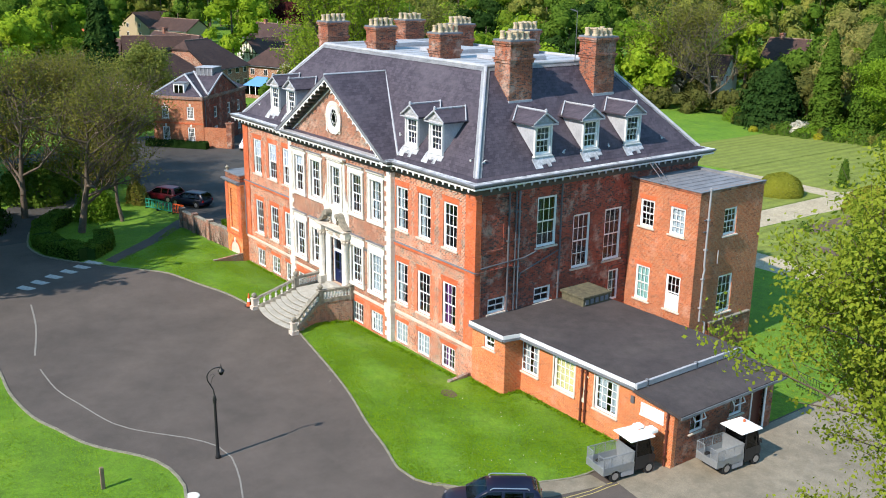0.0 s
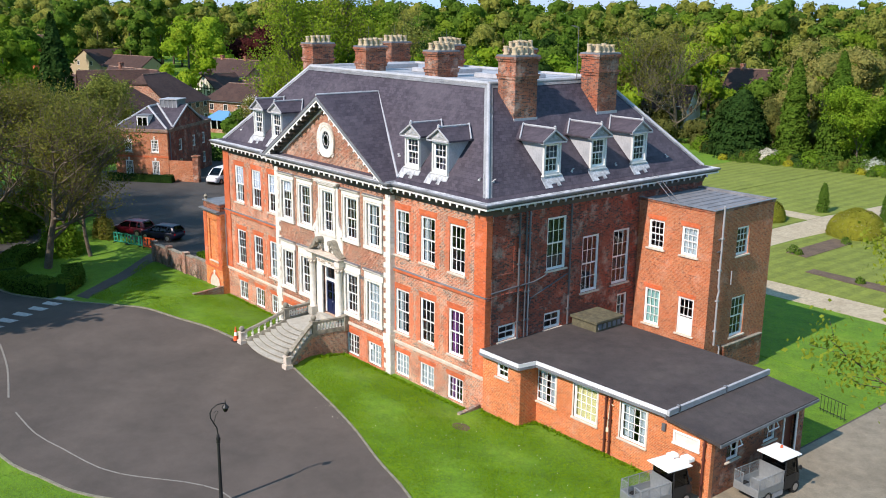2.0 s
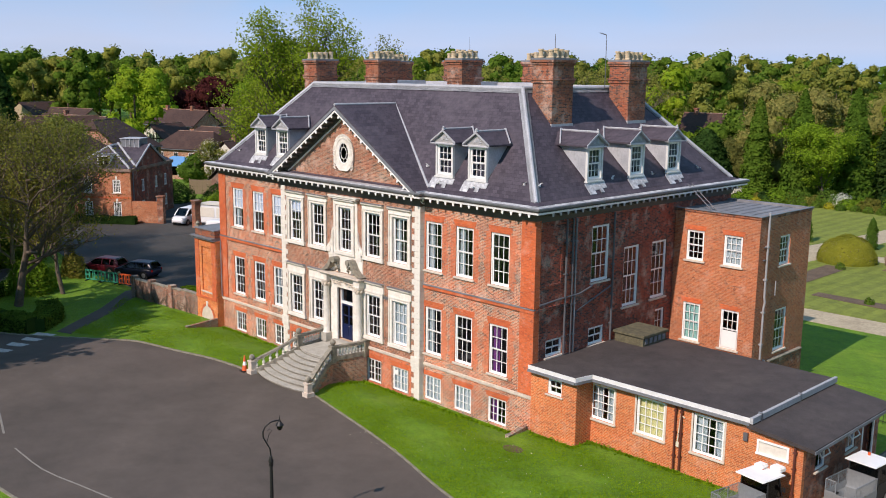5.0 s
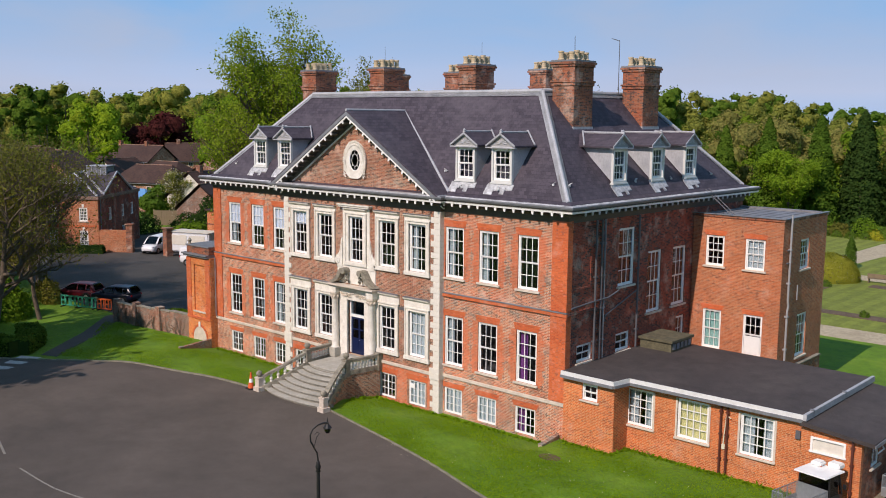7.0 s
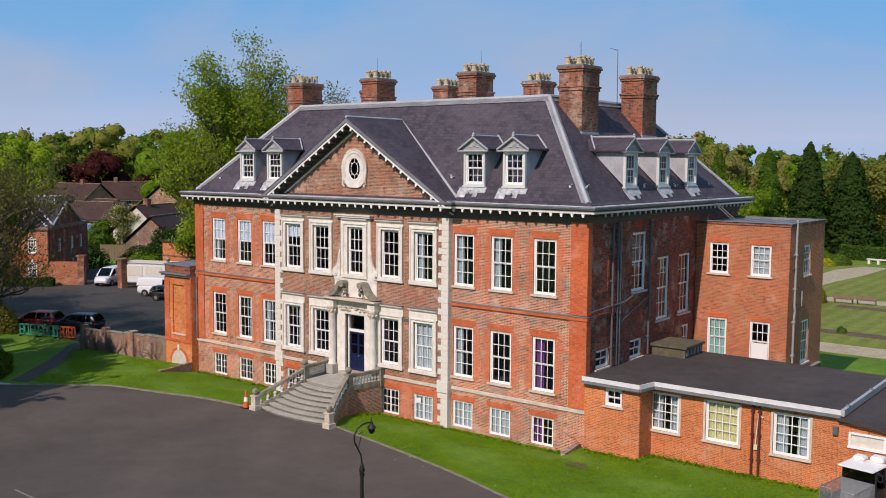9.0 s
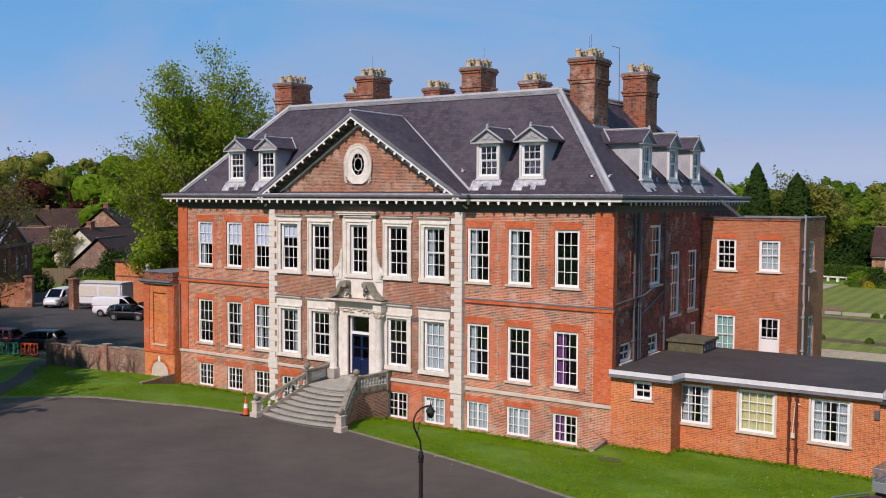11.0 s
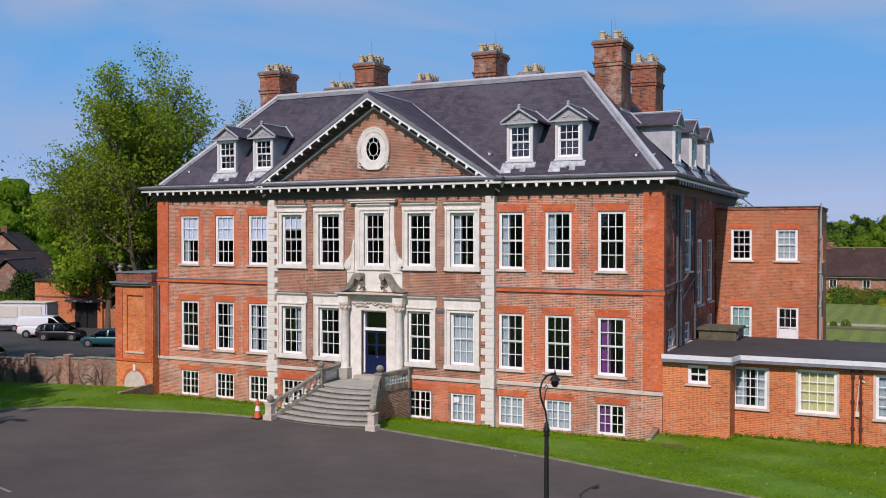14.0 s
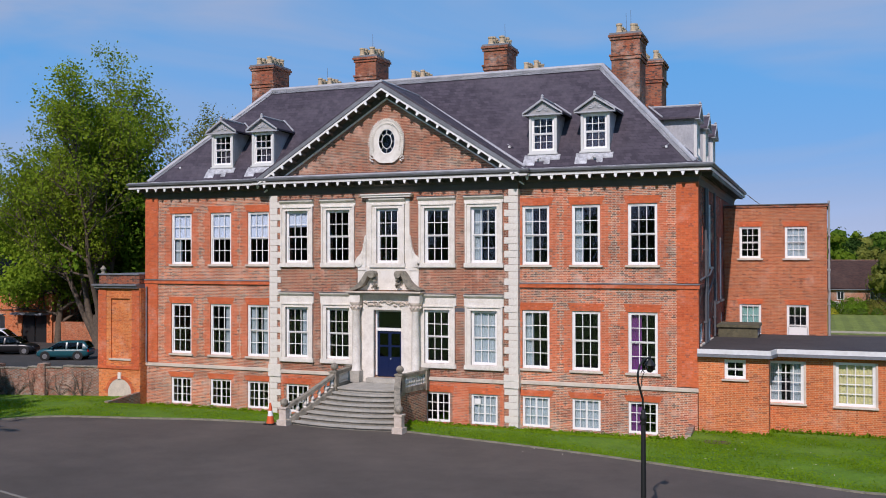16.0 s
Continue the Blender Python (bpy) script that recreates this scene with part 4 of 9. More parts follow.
part("back_wall", boxes((-13.8, 13.8, DEEP - 0.45, DEEP, FOOT, TOP)), BRICK_WING, house, "red brick back wall")
part("blind_panel", turned(pierced(0.4, 2.1, 6.9, 9.9, [(0.55, 1.95, 7.05, 9.75)], 0.02, -0.03), pose(14.25, 0, 0, 0, 0, 90)), BRICK_SIDE_SHADED, house, "blocked window with a brick surround")
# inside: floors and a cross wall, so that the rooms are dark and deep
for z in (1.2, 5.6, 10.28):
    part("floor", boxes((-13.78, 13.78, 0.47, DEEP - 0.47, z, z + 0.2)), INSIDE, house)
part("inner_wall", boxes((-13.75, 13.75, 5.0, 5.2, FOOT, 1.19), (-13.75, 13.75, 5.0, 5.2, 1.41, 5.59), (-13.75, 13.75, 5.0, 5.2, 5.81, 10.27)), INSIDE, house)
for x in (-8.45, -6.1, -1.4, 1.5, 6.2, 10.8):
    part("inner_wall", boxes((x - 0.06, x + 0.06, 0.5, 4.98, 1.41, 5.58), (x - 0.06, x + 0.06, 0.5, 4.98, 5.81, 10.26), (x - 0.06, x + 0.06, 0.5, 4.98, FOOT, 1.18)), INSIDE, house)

# rubbed brick strips at the outer corners
for x0, x1 in ((-14.31, -13.5), (13.4, 14.31)):
    part("corner_strip", boxes((x0, x1, -0.06, 0.03, 1.62, 5.74), (x0, x1, -0.06, 0.03, 6.0, TOP)), BRICK_RED, house, "rubbed orange brick corner pilaster")
part("corner_strip", boxes((14.2, 14.31, 0.032, 0.34, 1.62, 5.74), (14.2, 14.31, 0.032, 0.34, 6.0, TOP)), BRICK_RED, house, "rubbed orange brick corner pilaster")
# storey bands
for x0, x1 in ((-14.36, -6.46), (6.46, 14.36)):
    part("storey_band", boxes((x0, x1, -0.1, 0.02, 5.75, 5.93), bevel=0.01), BRICK_RED, house, "projecting orange brick string course")
    part("band_cap", boxes((x0, x1, -0.13, 0.02, 5.932, 5.98)), LEAD_DARK, house)
    part("plinth_band", boxes((x0, x1, -0.08, 0.02, 1.4, 1.57), bevel=0.02), STONE_BAND, house, "moulded stone plinth course")
part("storey_band", boxes((14.22, 14.34, 0.022, 3.2, 5.78, 5.94), bevel=0.01), BRICK_SIDE_SHADED, house, "projecting brick string course")
for x0, x1 in ((-5.85, -1.75), (1.75, 5.85)):
    part("plinth_band", boxes((x0, x1, -0.38, -0.28, 1.4, 1.57), bevel=0.02), STONE_BAND, house, "moulded stone plinth course")


# quoins: long and short stones up both edges of the middle
def quoin(long):
    return boxes((-0.6 if long else -0.4, 0.05, -0.04, 0.34, 0.006, 0.306), bevel=0.012)


for s in (-1, 1):
    z, n = FOOT + 0.1, 0
    while z + 0.31 < TOP + 0.02:
        if not 1.2 < z + 0.15 < 1.7:
            m = pose(s * 6.42, -0.3, z) @ (Matrix.Diagonal((1, 1, 1, 1)) if s > 0 else Matrix.Diagonal((-1, 1, 1, 1)))
            placed("quoin", shared(("quoin", n % 2), lambda: quoin(n % 2), STONE), house, m)
        else:
            placed("quoin", shared(("quoin_band",), lambda: boxes((-0.62, 0.09, -0.1, 0.34, 0.0, 0.309), bevel=0.02), STONE), house, pose(s * 6.42, -0.3, z) @ Matrix.Diagonal((s, 1, 1, 1)))
        z, n = z + 0.31, n + 1

# ---- cornice ----
PLAN = [(-14.25, 0), (-6.42, 0), (-6.42, -0.3), (6.42, -0.3), (6.42, 0), (14.25, 0), (14.25, DEEP), (-14.25, DEEP)]
part("frieze", swept(PLAN, [(-0.02, 10.2), (0.04, 10.2), (0.06, 10.3), (0.1, 10.42), (0.1, 10.5), (0.16, 10.56), (-0.02, 10.56)]), FRIEZE_SHADED, house, "dark weathered frieze")
part("cornice", swept(PLAN, [(0.0, 10.561), (0.17, 10.561), (0.17, 10.72), (0.64, 10.72), (0.64, 10.9), (0.0, 10.9)]), FRIEZE_SHADED, house, "dark weathered eaves cornice")
part("fillet", swept(PLAN, [(0.645, 10.73), (0.66, 10.73), (0.67, 10.79), (0.69, 10.82), (0.645, 10.82)]), WHITE, house, "white painted cornice fillet")
part("gutter", swept(PLAN, [(-0.1, 10.9), (0.71, 10.9), (0.76, 10.98), (0.76, 11.03), (0.7, 11.04), (0.45, 11.0), (-0.02, 11.12), (-0.1, 11.12)]), LEAD_DARK, house, "dark lead gutter edge")
part("gutter_lining", swept(PLAN, [(-0.12, 11.121), (0.0, 11.121), (0.46, 11.01), (0.7, 11.045), (0.69, 11.06), (0.44, 11.03), (-0.02, 11.16), (-0.12, 11.16)]), LEAD_WORN, house, "patchy weathered lead gutter lining")
part("eaves_course", swept(PLAN, [(-0.1, 11.17), (0.24, 11.082), (0.3, 11.068), (0.3, 11.092), (0.24, 11.11), (-0.04, 11.2), (-0.1, 11.2)]), SLATE, house, "lowest slates over the gutter")


# bracket body in the dark eaves tone, its shade painted in
def modillion():
    bm = bmesh.new()
    prism(bm, [(-0.16, 0.0), (-0.59, 0.0), (-0.59, -0.12), (-0.52, -0.16), (-0.36, -0.11), (-0.26, -0.14), (-0.16, -0.16)], -0.065, 0.065, "x")
    return bm


def modillion_face():
    """The painted front: wider above, drawn in to a rounded tip."""
    bm = bmesh.new()
    prism(bm, [(-0.075, 0.0), (0.075, 0.0), (0.07, -0.05), (0.05, -0.09), (0.045, -0.13), (0.025, -0.16), (-0.025, -0.16), (-0.045, -0.13), (-0.05, -0.09), (-0.07, -0.05)], -0.64, -0.591)
    return bm


def bracket(parent, m, worn=False):
    ob = placed("modillion", shared(("modillion",), modillion, FRIEZE_SHADED), parent, m)
    placed("face", shared(("modillion_face", worn), modillion_face, LEAD if worn else WHITE), ob, label="bare grey front" if worn else "white painted front")


def modillions(x0, x1, m, parent, step=0.58, worn=False):
    n = max(2, round((x1 - x0) / step))
    for k in range(n):
        bracket(parent, m @ pose(x0 + (k + 0.5) * (x1 - x0) / n, 0, 10.718), worn)


modillions(-14.6, -6.7, pose(0, 0, 0), house)
modillions(-6.7, 6.7, pose(0, -0.3, 0), house)
modillions(6.7, 14.6, pose(0, 0, 0), house)
# east side: bracket fronts grey instead of white
modillions(0.2, DEEP - 0.2, pose(14.25, 0, 0, 0, 0, 90), house, worn=True)

# ---- pediment ----
RISE, HALF, APEX = 0.63, 6.75, 15.28
bm = bmesh.new()
prism(bm, [(-6.7, 10.95), (6.7, 10.95), (0, APEX - 0.2)], -0.3, 0.1)
part("pediment_wall", bm, BRICK_CENTRE, house, "brick gable of the pediment")
part("pediment_base", boxes((-6.9, 6.9, -0.98, -0.28, 11.05, 11.1)), LEAD, house, "lead-covered ledge under the gable")
for s in (-1, 1):
    def rake(lo, hi, y0, y1, inset=0.0):
        """A strip along the slope between two heights under the roof line."""
        b = bmesh.new()
        z0, z1 = 11.02, APEX
        prism(b, [(s * HALF, z0 + lo), (s * HALF, z0 + hi), (0, z1 + hi), (0, z1 + lo)], y0, y1)
        return b
    part("raking_cornice", rake(-0.3, -0.18, -0.96, -0.3), FRIEZE_SHADED, house, "dark weathered raking cornice")
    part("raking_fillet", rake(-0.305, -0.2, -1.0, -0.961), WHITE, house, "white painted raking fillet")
    part("raking_frieze", rake(-0.58, -0.305, -0.42, -0.28), FRIEZE_SHADED, house, "dark raking frieze")
    part("raking_bed", rake(-0.66, -0.585, -0.4, -0.28), WHITE, house)
    part("raking_edge", rake(-0.178, 0.02, -1.04, -0.3), LEAD_DARK, house, "dark lead verge")
    n = 13
    ang = math.degrees(math.atan2(APEX - 11.02, HALF))
    for k in range(n):
        f = (k + 0.7) / (n + 0.4)
        bracket(house, pose(s * HALF * (1 - f), -0.36, 11.02 + (APEX - 11.02) * f - 0.302, 0, s * ang, 0))
bm = bmesh.new()
prism(bm, [(-7.0, 10.98), (-6.9, 10.9), (0, APEX + 0.0), (6.9, 10.9), (7.0, 10.98), (0, APEX + 0.12)], -1.0, 3.9)
part("pediment_roof", bm, SLATE, house, "purple-grey slate roof behind the pediment")
bm = bmesh.new()
tube(bm, (0, -1.02, APEX + 0.12), (0, 3.6, APEX + 0.12), 0.07, 0.07)
for s in (-1, 1):
    tube(bm, (0, 3.62, APEX + 0.06), (s * 6.7, 0.05, 11.22), 0.07, 0.07)
part("lead_roll", bm, LEAD, house, "pale lead ridge and valley")


def relief(b, c, long, wide, deep, a):
    """A flat carved leaf on an upright face, turned by a."""
    bmesh.ops.create_icosphere(b, subdivisions=1, radius=1.0, matrix=Matrix.Translation(c) @ Matrix.Rotation(-a, 4, "Y") @ Matrix.Diagonal((long, deep, wide, 1)))


# oval window in its carved frame
bm = bmesh.new()
N = 40
outer = [(0.88 * math.cos(a) * (1 if math.sin(a) > -0.3 else 1.05), max(-1.0, 1.07 * math.sin(a))) for a in [k * math.tau / N for k in range(N)]]
inner = [(0.44 * math.cos(a), 0.6 * math.sin(a) + 0.02) for a in [k * math.tau / N for k in range(N)]]
for d0, d1 in ((-0.42, -0.3),):
    r = [[bm.verts.new((x, d, 12.6 + z)) for x, z in ring] for ring, d in ((outer, d0), (inner, d0 + 0.02), (inner, d1), (outer, d1))]
    for a, b in ((0, 1), (1, 2), (2, 3), (3, 0)):
        for k in range(N):
            bm.faces.new((r[a][k], r[a][(k + 1) % N], r[b][(k + 1) % N], r[b][k]))
bmesh.ops.recalc_face_normals(bm, faces=bm.faces)
oculus = part("oculus", bm, STONE, house, "carved stone frame of the oval window")
bm = bmesh.new()
rng = random.Random(8)
for k in range(44):
    a = math.radians(-28) + k * math.radians(236) / 43
    for reach, big in ((0.86, 1.0), (0.72, 0.8)):
        relief(bm, (reach * math.cos(a) * 1.02, -0.425, 12.62 + reach * 1.2 * math.sin(a)), 0.1 * big * rng.uniform(0.8, 1.2), 0.038 * big, 0.035, a + rng.uniform(-0.5, 0.5))
for s in (-1, 1):
    for k in range(9):
        relief(bm, (s * (0.74 + 0.1 * (k % 2)), -0.425, 12.26 - 0.07 * k), 0.09, 0.04, 0.035, rng.uniform(0, 3.1))
tagged(part("carving", bm, STONE, oculus, "carved leaf wreath"), kind="stuff")
bm = bmesh.new()
for ring, w in ((0.44, 0.06), (0.25, 0.03)):
    for k in range(24):
        a, b = k * math.tau / 24, (k + 1) * math.tau / 24
        tube(bm, (ring * math.cos(a), -0.37, 12.62 + ring * 1.36 * math.sin(a)), (ring * math.cos(b), -0.37, 12.62 + ring * 1.36 * math.sin(b)), w / 2, w / 2, 6)
for k in range(8):
    a = k * math.tau / 8
    tube(bm, (0.25 * math.cos(a), -0.37, 12.62 + 0.34 * math.sin(a)), (0.44 * math.cos(a), -0.37, 12.62 + 0.6 * math.sin(a)), 0.012, 0.012, 5)
part("glazing_bar", bm, WHITE, oculus)
bm = bmesh.new()
bm.faces.new([bm.verts.new((0.44 * math.cos(k * math.tau / 28), -0.345, 12.62 + 0.6 * math.sin(k * math.tau / 28))) for k in range(28)])
bmesh.ops.solidify(bm, geom=bm.faces[:], thickness=0.006)
part("pane", bm, GLASS, oculus)
bm = bmesh.new()
bm.faces.new([bm.verts.new((0.46 * math.cos(k * math.tau / 28), -0.31, 12.62 + 0.62 * math.sin(k * math.tau / 28))) for k in range(28)])
bmesh.ops.solidify(bm, geom=bm.faces[:], thickness=0.006)
part("backing", bm, BLACK, oculus)

# ---- roof ----
RX, RY0, RY1, RZ = 9.3, 4.45, DEEP - 4.45, 16.4
bm = bmesh.new()
lo = [bm.verts.new((x, y, 11.14)) for x, y in ((-14.2, 0.02), (14.2, 0.02), (14.2, DEEP), (-14.2, DEEP))]
hi = [bm.verts.new((x, y, RZ)) for x, y in ((-RX, RY0), (RX, RY0), (RX, RY1), (-RX, RY1))]
bm.faces.new(lo[::-1])
bm.faces.new(hi)
for k in range(4):
    bm.faces.new((lo[k], lo[(k + 1) % 4], hi[(k + 1) % 4], hi[k]))
part("roof", bm, SLATE, house, "purple-grey slate hipped roof")
corners = [((-14.2, 0.02), (-RX, RY0)), ((14.2, 0.02), (RX, RY0)), ((14.2, DEEP), (RX, RY1)), ((-14.2, DEEP), (-RX, RY1))]
for (x0, y0), (x1, y1) in corners:
    bm = bmesh.new()
    a, b = Vector((x0, y0, 11.16)), Vector((x1, y1, RZ + 0.03))
    tube(bm, a, b, 0.11, 0.11)
    for s in (0, 1):
        inn = Vector((-math.copysign(0.34, x0), 0, 0)) if s == 0 else Vector((0, math.copysign(0.34, DEEP / 2 - y0), 0))
        up = Vector((0, 0, 0.03))
        v = [bm.verts.new(p) for p in (a + up, b + up, b + inn + up * 0.9, a + inn + up * 0.9)]
        f = bm.faces.new(v)
        bmesh.ops.solidify(bm, geom=[f], thickness=0.015)
    part("hip_roll", bm, LEAD, house, "pale lead hip roll")
for k in range(4):
    a, b = Vector((*corners[k][1], RZ + 0.05)), Vector((*corners[(k + 1) % 4][1], RZ + 0.05))
    d = (b - a).normalized()
    q = Vector((-d.y, d.x, 0))
    bm = bmesh.new()
    tube(bm, a, b, 0.12, 0.12)
    v = [bm.verts.new(p) for p in (a - q * 0.05 - Vector((0, 0, 0.02)), b - q * 0.05 - Vector((0, 0, 0.02)), b - q * 0.22 - Vector((0, 0, 0.24)), a - q * 0.22 - Vector((0, 0, 0.24)))]
    bmesh.ops.solidify(bm, geom=[bm.faces.new(v)], thickness=0.02)
    box(bm, min(a.x, b.x) - 0.02, max(a.x, b.x) + 0.02, min(a.y, b.y) - 0.02, max(a.y, b.y) + 0.02, RZ - 0.05, RZ + 0.04)
    part("ridge_roll", bm, LEAD, house, "pale lead ridge roll")
part("roof_flat", boxes((-RX + 0.1, RX - 0.1, RY0 + 0.1, RY1 - 0.1, RZ - 0.02, RZ + 0.02)), LEAD, house, "flat lead roof deck")
for k in range(14):
    x = -RX + 0.8 + k * 1.3
    bm = bmesh.new()
    tube(bm, (x, RY0 + 0.2, RZ + 0.03), (x, RY1 - 0.2, RZ + 0.03), 0.03, 0.03, 6)
    part("lead_joint", bm, LEAD, house)
for a, b in ((-1.6, 1.8), (4.6, 7.6), (-7.6, -5.0)):
    part("roof_cover", boxes((a, b, 7.5, 10.8, RZ, RZ + 0.3), bevel=0.05), LEAD, house, "lead-clad raised roof cover")
# bent lead straps left standing near the eaves
def strap(x, y, z, turn, seed):
    rng = random.Random(seed)
    bm = bmesh.new()
    line = [Vector((-0.2, 0.03, 0.02)), Vector((-0.06, 0.0, 0.05)), Vector((0.05, 0.02, 0.11)), Vector((0.13, -0.05, 0.16))]
    line = [p + Vector([rng.uniform(-0.03, 0.03) for _ in "xyz"]) for p in line]
    rows = [[bm.verts.new(p + Vector((0, w, 0.02 * w))) for w in (-0.05, 0.05)] for p in line]
    bmesh.ops.solidify(bm, geom=[bm.faces.new((a[0], a[1], b[1], b[0])) for a, b in zip(rows, rows[1:])], thickness=0.015)
    box(bm, -0.05, 0.05, -0.05, 0.05, -0.03, 0.06)
    part("roof_hook", turned(bm, pose(x, y, z, 0, 0, turn)), FASCIA, house, "bent pale lead strap")


for k, (x, y) in enumerate(((12.9, 0.62), (-12.6, 0.62), (7.3, 0.3), (9.8, 0.3), (5.7, 0.9))):
    strap(x, y, 11.16 + y * 1.19, 40 * k, k)
for k, (x, y) in enumerate(((13.55, 1.0), (13.6, 6.9), (13.6, 10.6), (13.55, 15.4), (13.7, 9.4))):
    strap(x, y, 11.16 + (14.2 - x) * 1.08, 90 + 35 * k, 9 + k)


# ---- dormers ----
def dormer(m, slope):
    """A gabled dormer: the middle of its front foot at the origin, looking along -y; the main roof rises behind it by slope."""
    w, h = 1.3, 1.78
    deep = (h + 0.85) / slope
    ob = placed("dormer", shared(("dormer_front",), lambda: pierced(-w / 2, w / 2, 0, h, [(-0.53, 0.53, 0.1, h - 0.12)], 0.14, 0.0), DORMER_PAINT), house, m, "white painted dormer with a slate roof")
    window(ob, pose(0, 0.02, 0.1), 1.06, h - 0.22, 3, 4, case=0.06, bar=0.026)
    for c in ob.children:
        c.name = "dormer_window"

    for s in (-1, 1):
        x = s * (w / 2 - 0.03)

        def cheek():
            bm = bmesh.new()
            prism(bm, [(0.141, 0.1), (0.141, h), (h / slope + 0.3, h)], x - 0.03, x + 0.03, "x")
            return bm

        placed("cheek", shared(("cheek", slope, s), cheek, LEAD), ob, label="pale lead dormer cheek")

    def gable():
        bm = bmesh.new()
        prism(bm, [(-w / 2 - 0.16, h), (w / 2 + 0.16, h), (0, h + 0.56)], 0.0, 0.3)
        return bm

    placed("gable", shared(("dormer_gable",), gable, CARVED_GREY), ob, label="grey carved gable panel")

    e = w / 2 + 0.28
    for s in (-1, 1):
        def verge():
            bm = bmesh.new()
            prism(bm, [(s * e, h - 0.02), (s * e, h + 0.07), (0, h + 0.68), (0, h + 0.58)], -0.16, 0.1)
            return bm

        placed("verge", shared(("dormer_verge", s), verge, LEAD), ob, label="grey lead-dressed dormer verge")
    placed("moulding", shared(("dormer_trim",), lambda: boxes((-e, e, -0.17, 0.06, h - 0.09, h - 0.021), bevel=0.012), LEAD), ob, label="grey lead-dressed dormer cornice")
    placed("dormer_sill", shared(("dormer_sill",), lambda: boxes((-w / 2 - 0.05, w / 2 + 0.05, -0.06, 0.16, -0.08, -0.002), bevel=0.012), DORMER_PAINT), ob)

    def boss():
        bm = bmesh.new()
        for k in range(7):
            a = math.pi * k / 6
            relief(bm, (0.2 * math.cos(a), -0.01, h + 0.15 + 0.13 * math.sin(a)), 0.13, 0.045, 0.04, a)
        return bm

    tagged(placed("carving", shared(("dormer_boss",), boss, LEAD), ob), kind="stuff")

    def finial():
        bm = bmesh.new()
        lathe(bm, [(0.09, 0), (0.05, 0.08), (0.08, 0.12), (0.01, 0.2)], 8, (0, -0.08, h + 0.68))
        return bm

    placed("finial", shared(("dormer_finial",), finial, LEAD), ob)

    def roof():
        bm = bmesh.new()
        e = w / 2 + 0.3
        prism(bm, [(-e, h + 0.06), (0, h + 0.7), (e, h + 0.06), (e, h - 0.03), (0, h + 0.62), (-e, h - 0.03)], -0.12, deep)
        return bm

    placed("dormer_roof", shared(("dormer_roof", slope), roof, SLATE), ob, label="slate dormer roof")

    def ridge():
        bm = bmesh.new()
        tube(bm, (0, -0.15, h + 0.72), (0, deep - 0.2, h + 0.72), 0.055, 0.055, 6)
        for s in (-1, 1):
            v = [bm.verts.new((s * a, y, h + 0.715 - a * 0.98)) for a, y in ((0, -0.13), (0.15, -0.13), (0.15, deep - 0.25), (0, deep - 0.25))]
            bmesh.ops.solidify(bm, geom=[bm.faces.new(v)], thickness=0.012)
        return bm

    placed("ridge_roll", shared(("dormer_ridge", slope), ridge, LEAD), ob, label="lead ridge roll")
    f = w / 2 + 0.34
    for s in (-1, 1):
        def valley():
            bm = bmesh.new()
            a, b = Vector((s * f, (h + 0.06) / slope - 0.15, h + 0.09)), Vector((0, deep - 0.1, h + 0.78))
            tube(bm, a, b, 0.045, 0.045, 6)
            return bm

        placed("flashing", shared(("dormer_valley", slope, s), valley, LEAD), ob, label="lead valley flashing")
    gap = 0.14 if slope > 1.1 else 0.22

    def apron():
        bm = bmesh.new()
        for a, b, low in ((-w / 2 - 0.2, -0.3, 0.4), (-0.3, 0.12, 0.24), (0.12, 0.4, 0.36), (0.4, w / 2 + 0.18, 0.2)):
            prism(bm, [(0.0, -0.08), (0.0, 0.045 - gap), (-low, 0.02 - gap - low * slope), (-low, 0.05 - gap - low * slope), (-0.08, 0.075 - gap - 0.08 * slope)], a + 0.004, b, "x")
        return bm

    placed("apron", shared(("dormer_apron", slope), apron, LEAD_WORN), ob, label="torn pale lead apron")
    return ob


for x in (-9.85, -7.4, 7.4, 9.8):
    dormer(pose(x, 0.5, 11.85), 1.19)
for y in (5.15, 8.9, 12.5):
    dormer(facing_east(13.75, y, 11.85), 1.08)


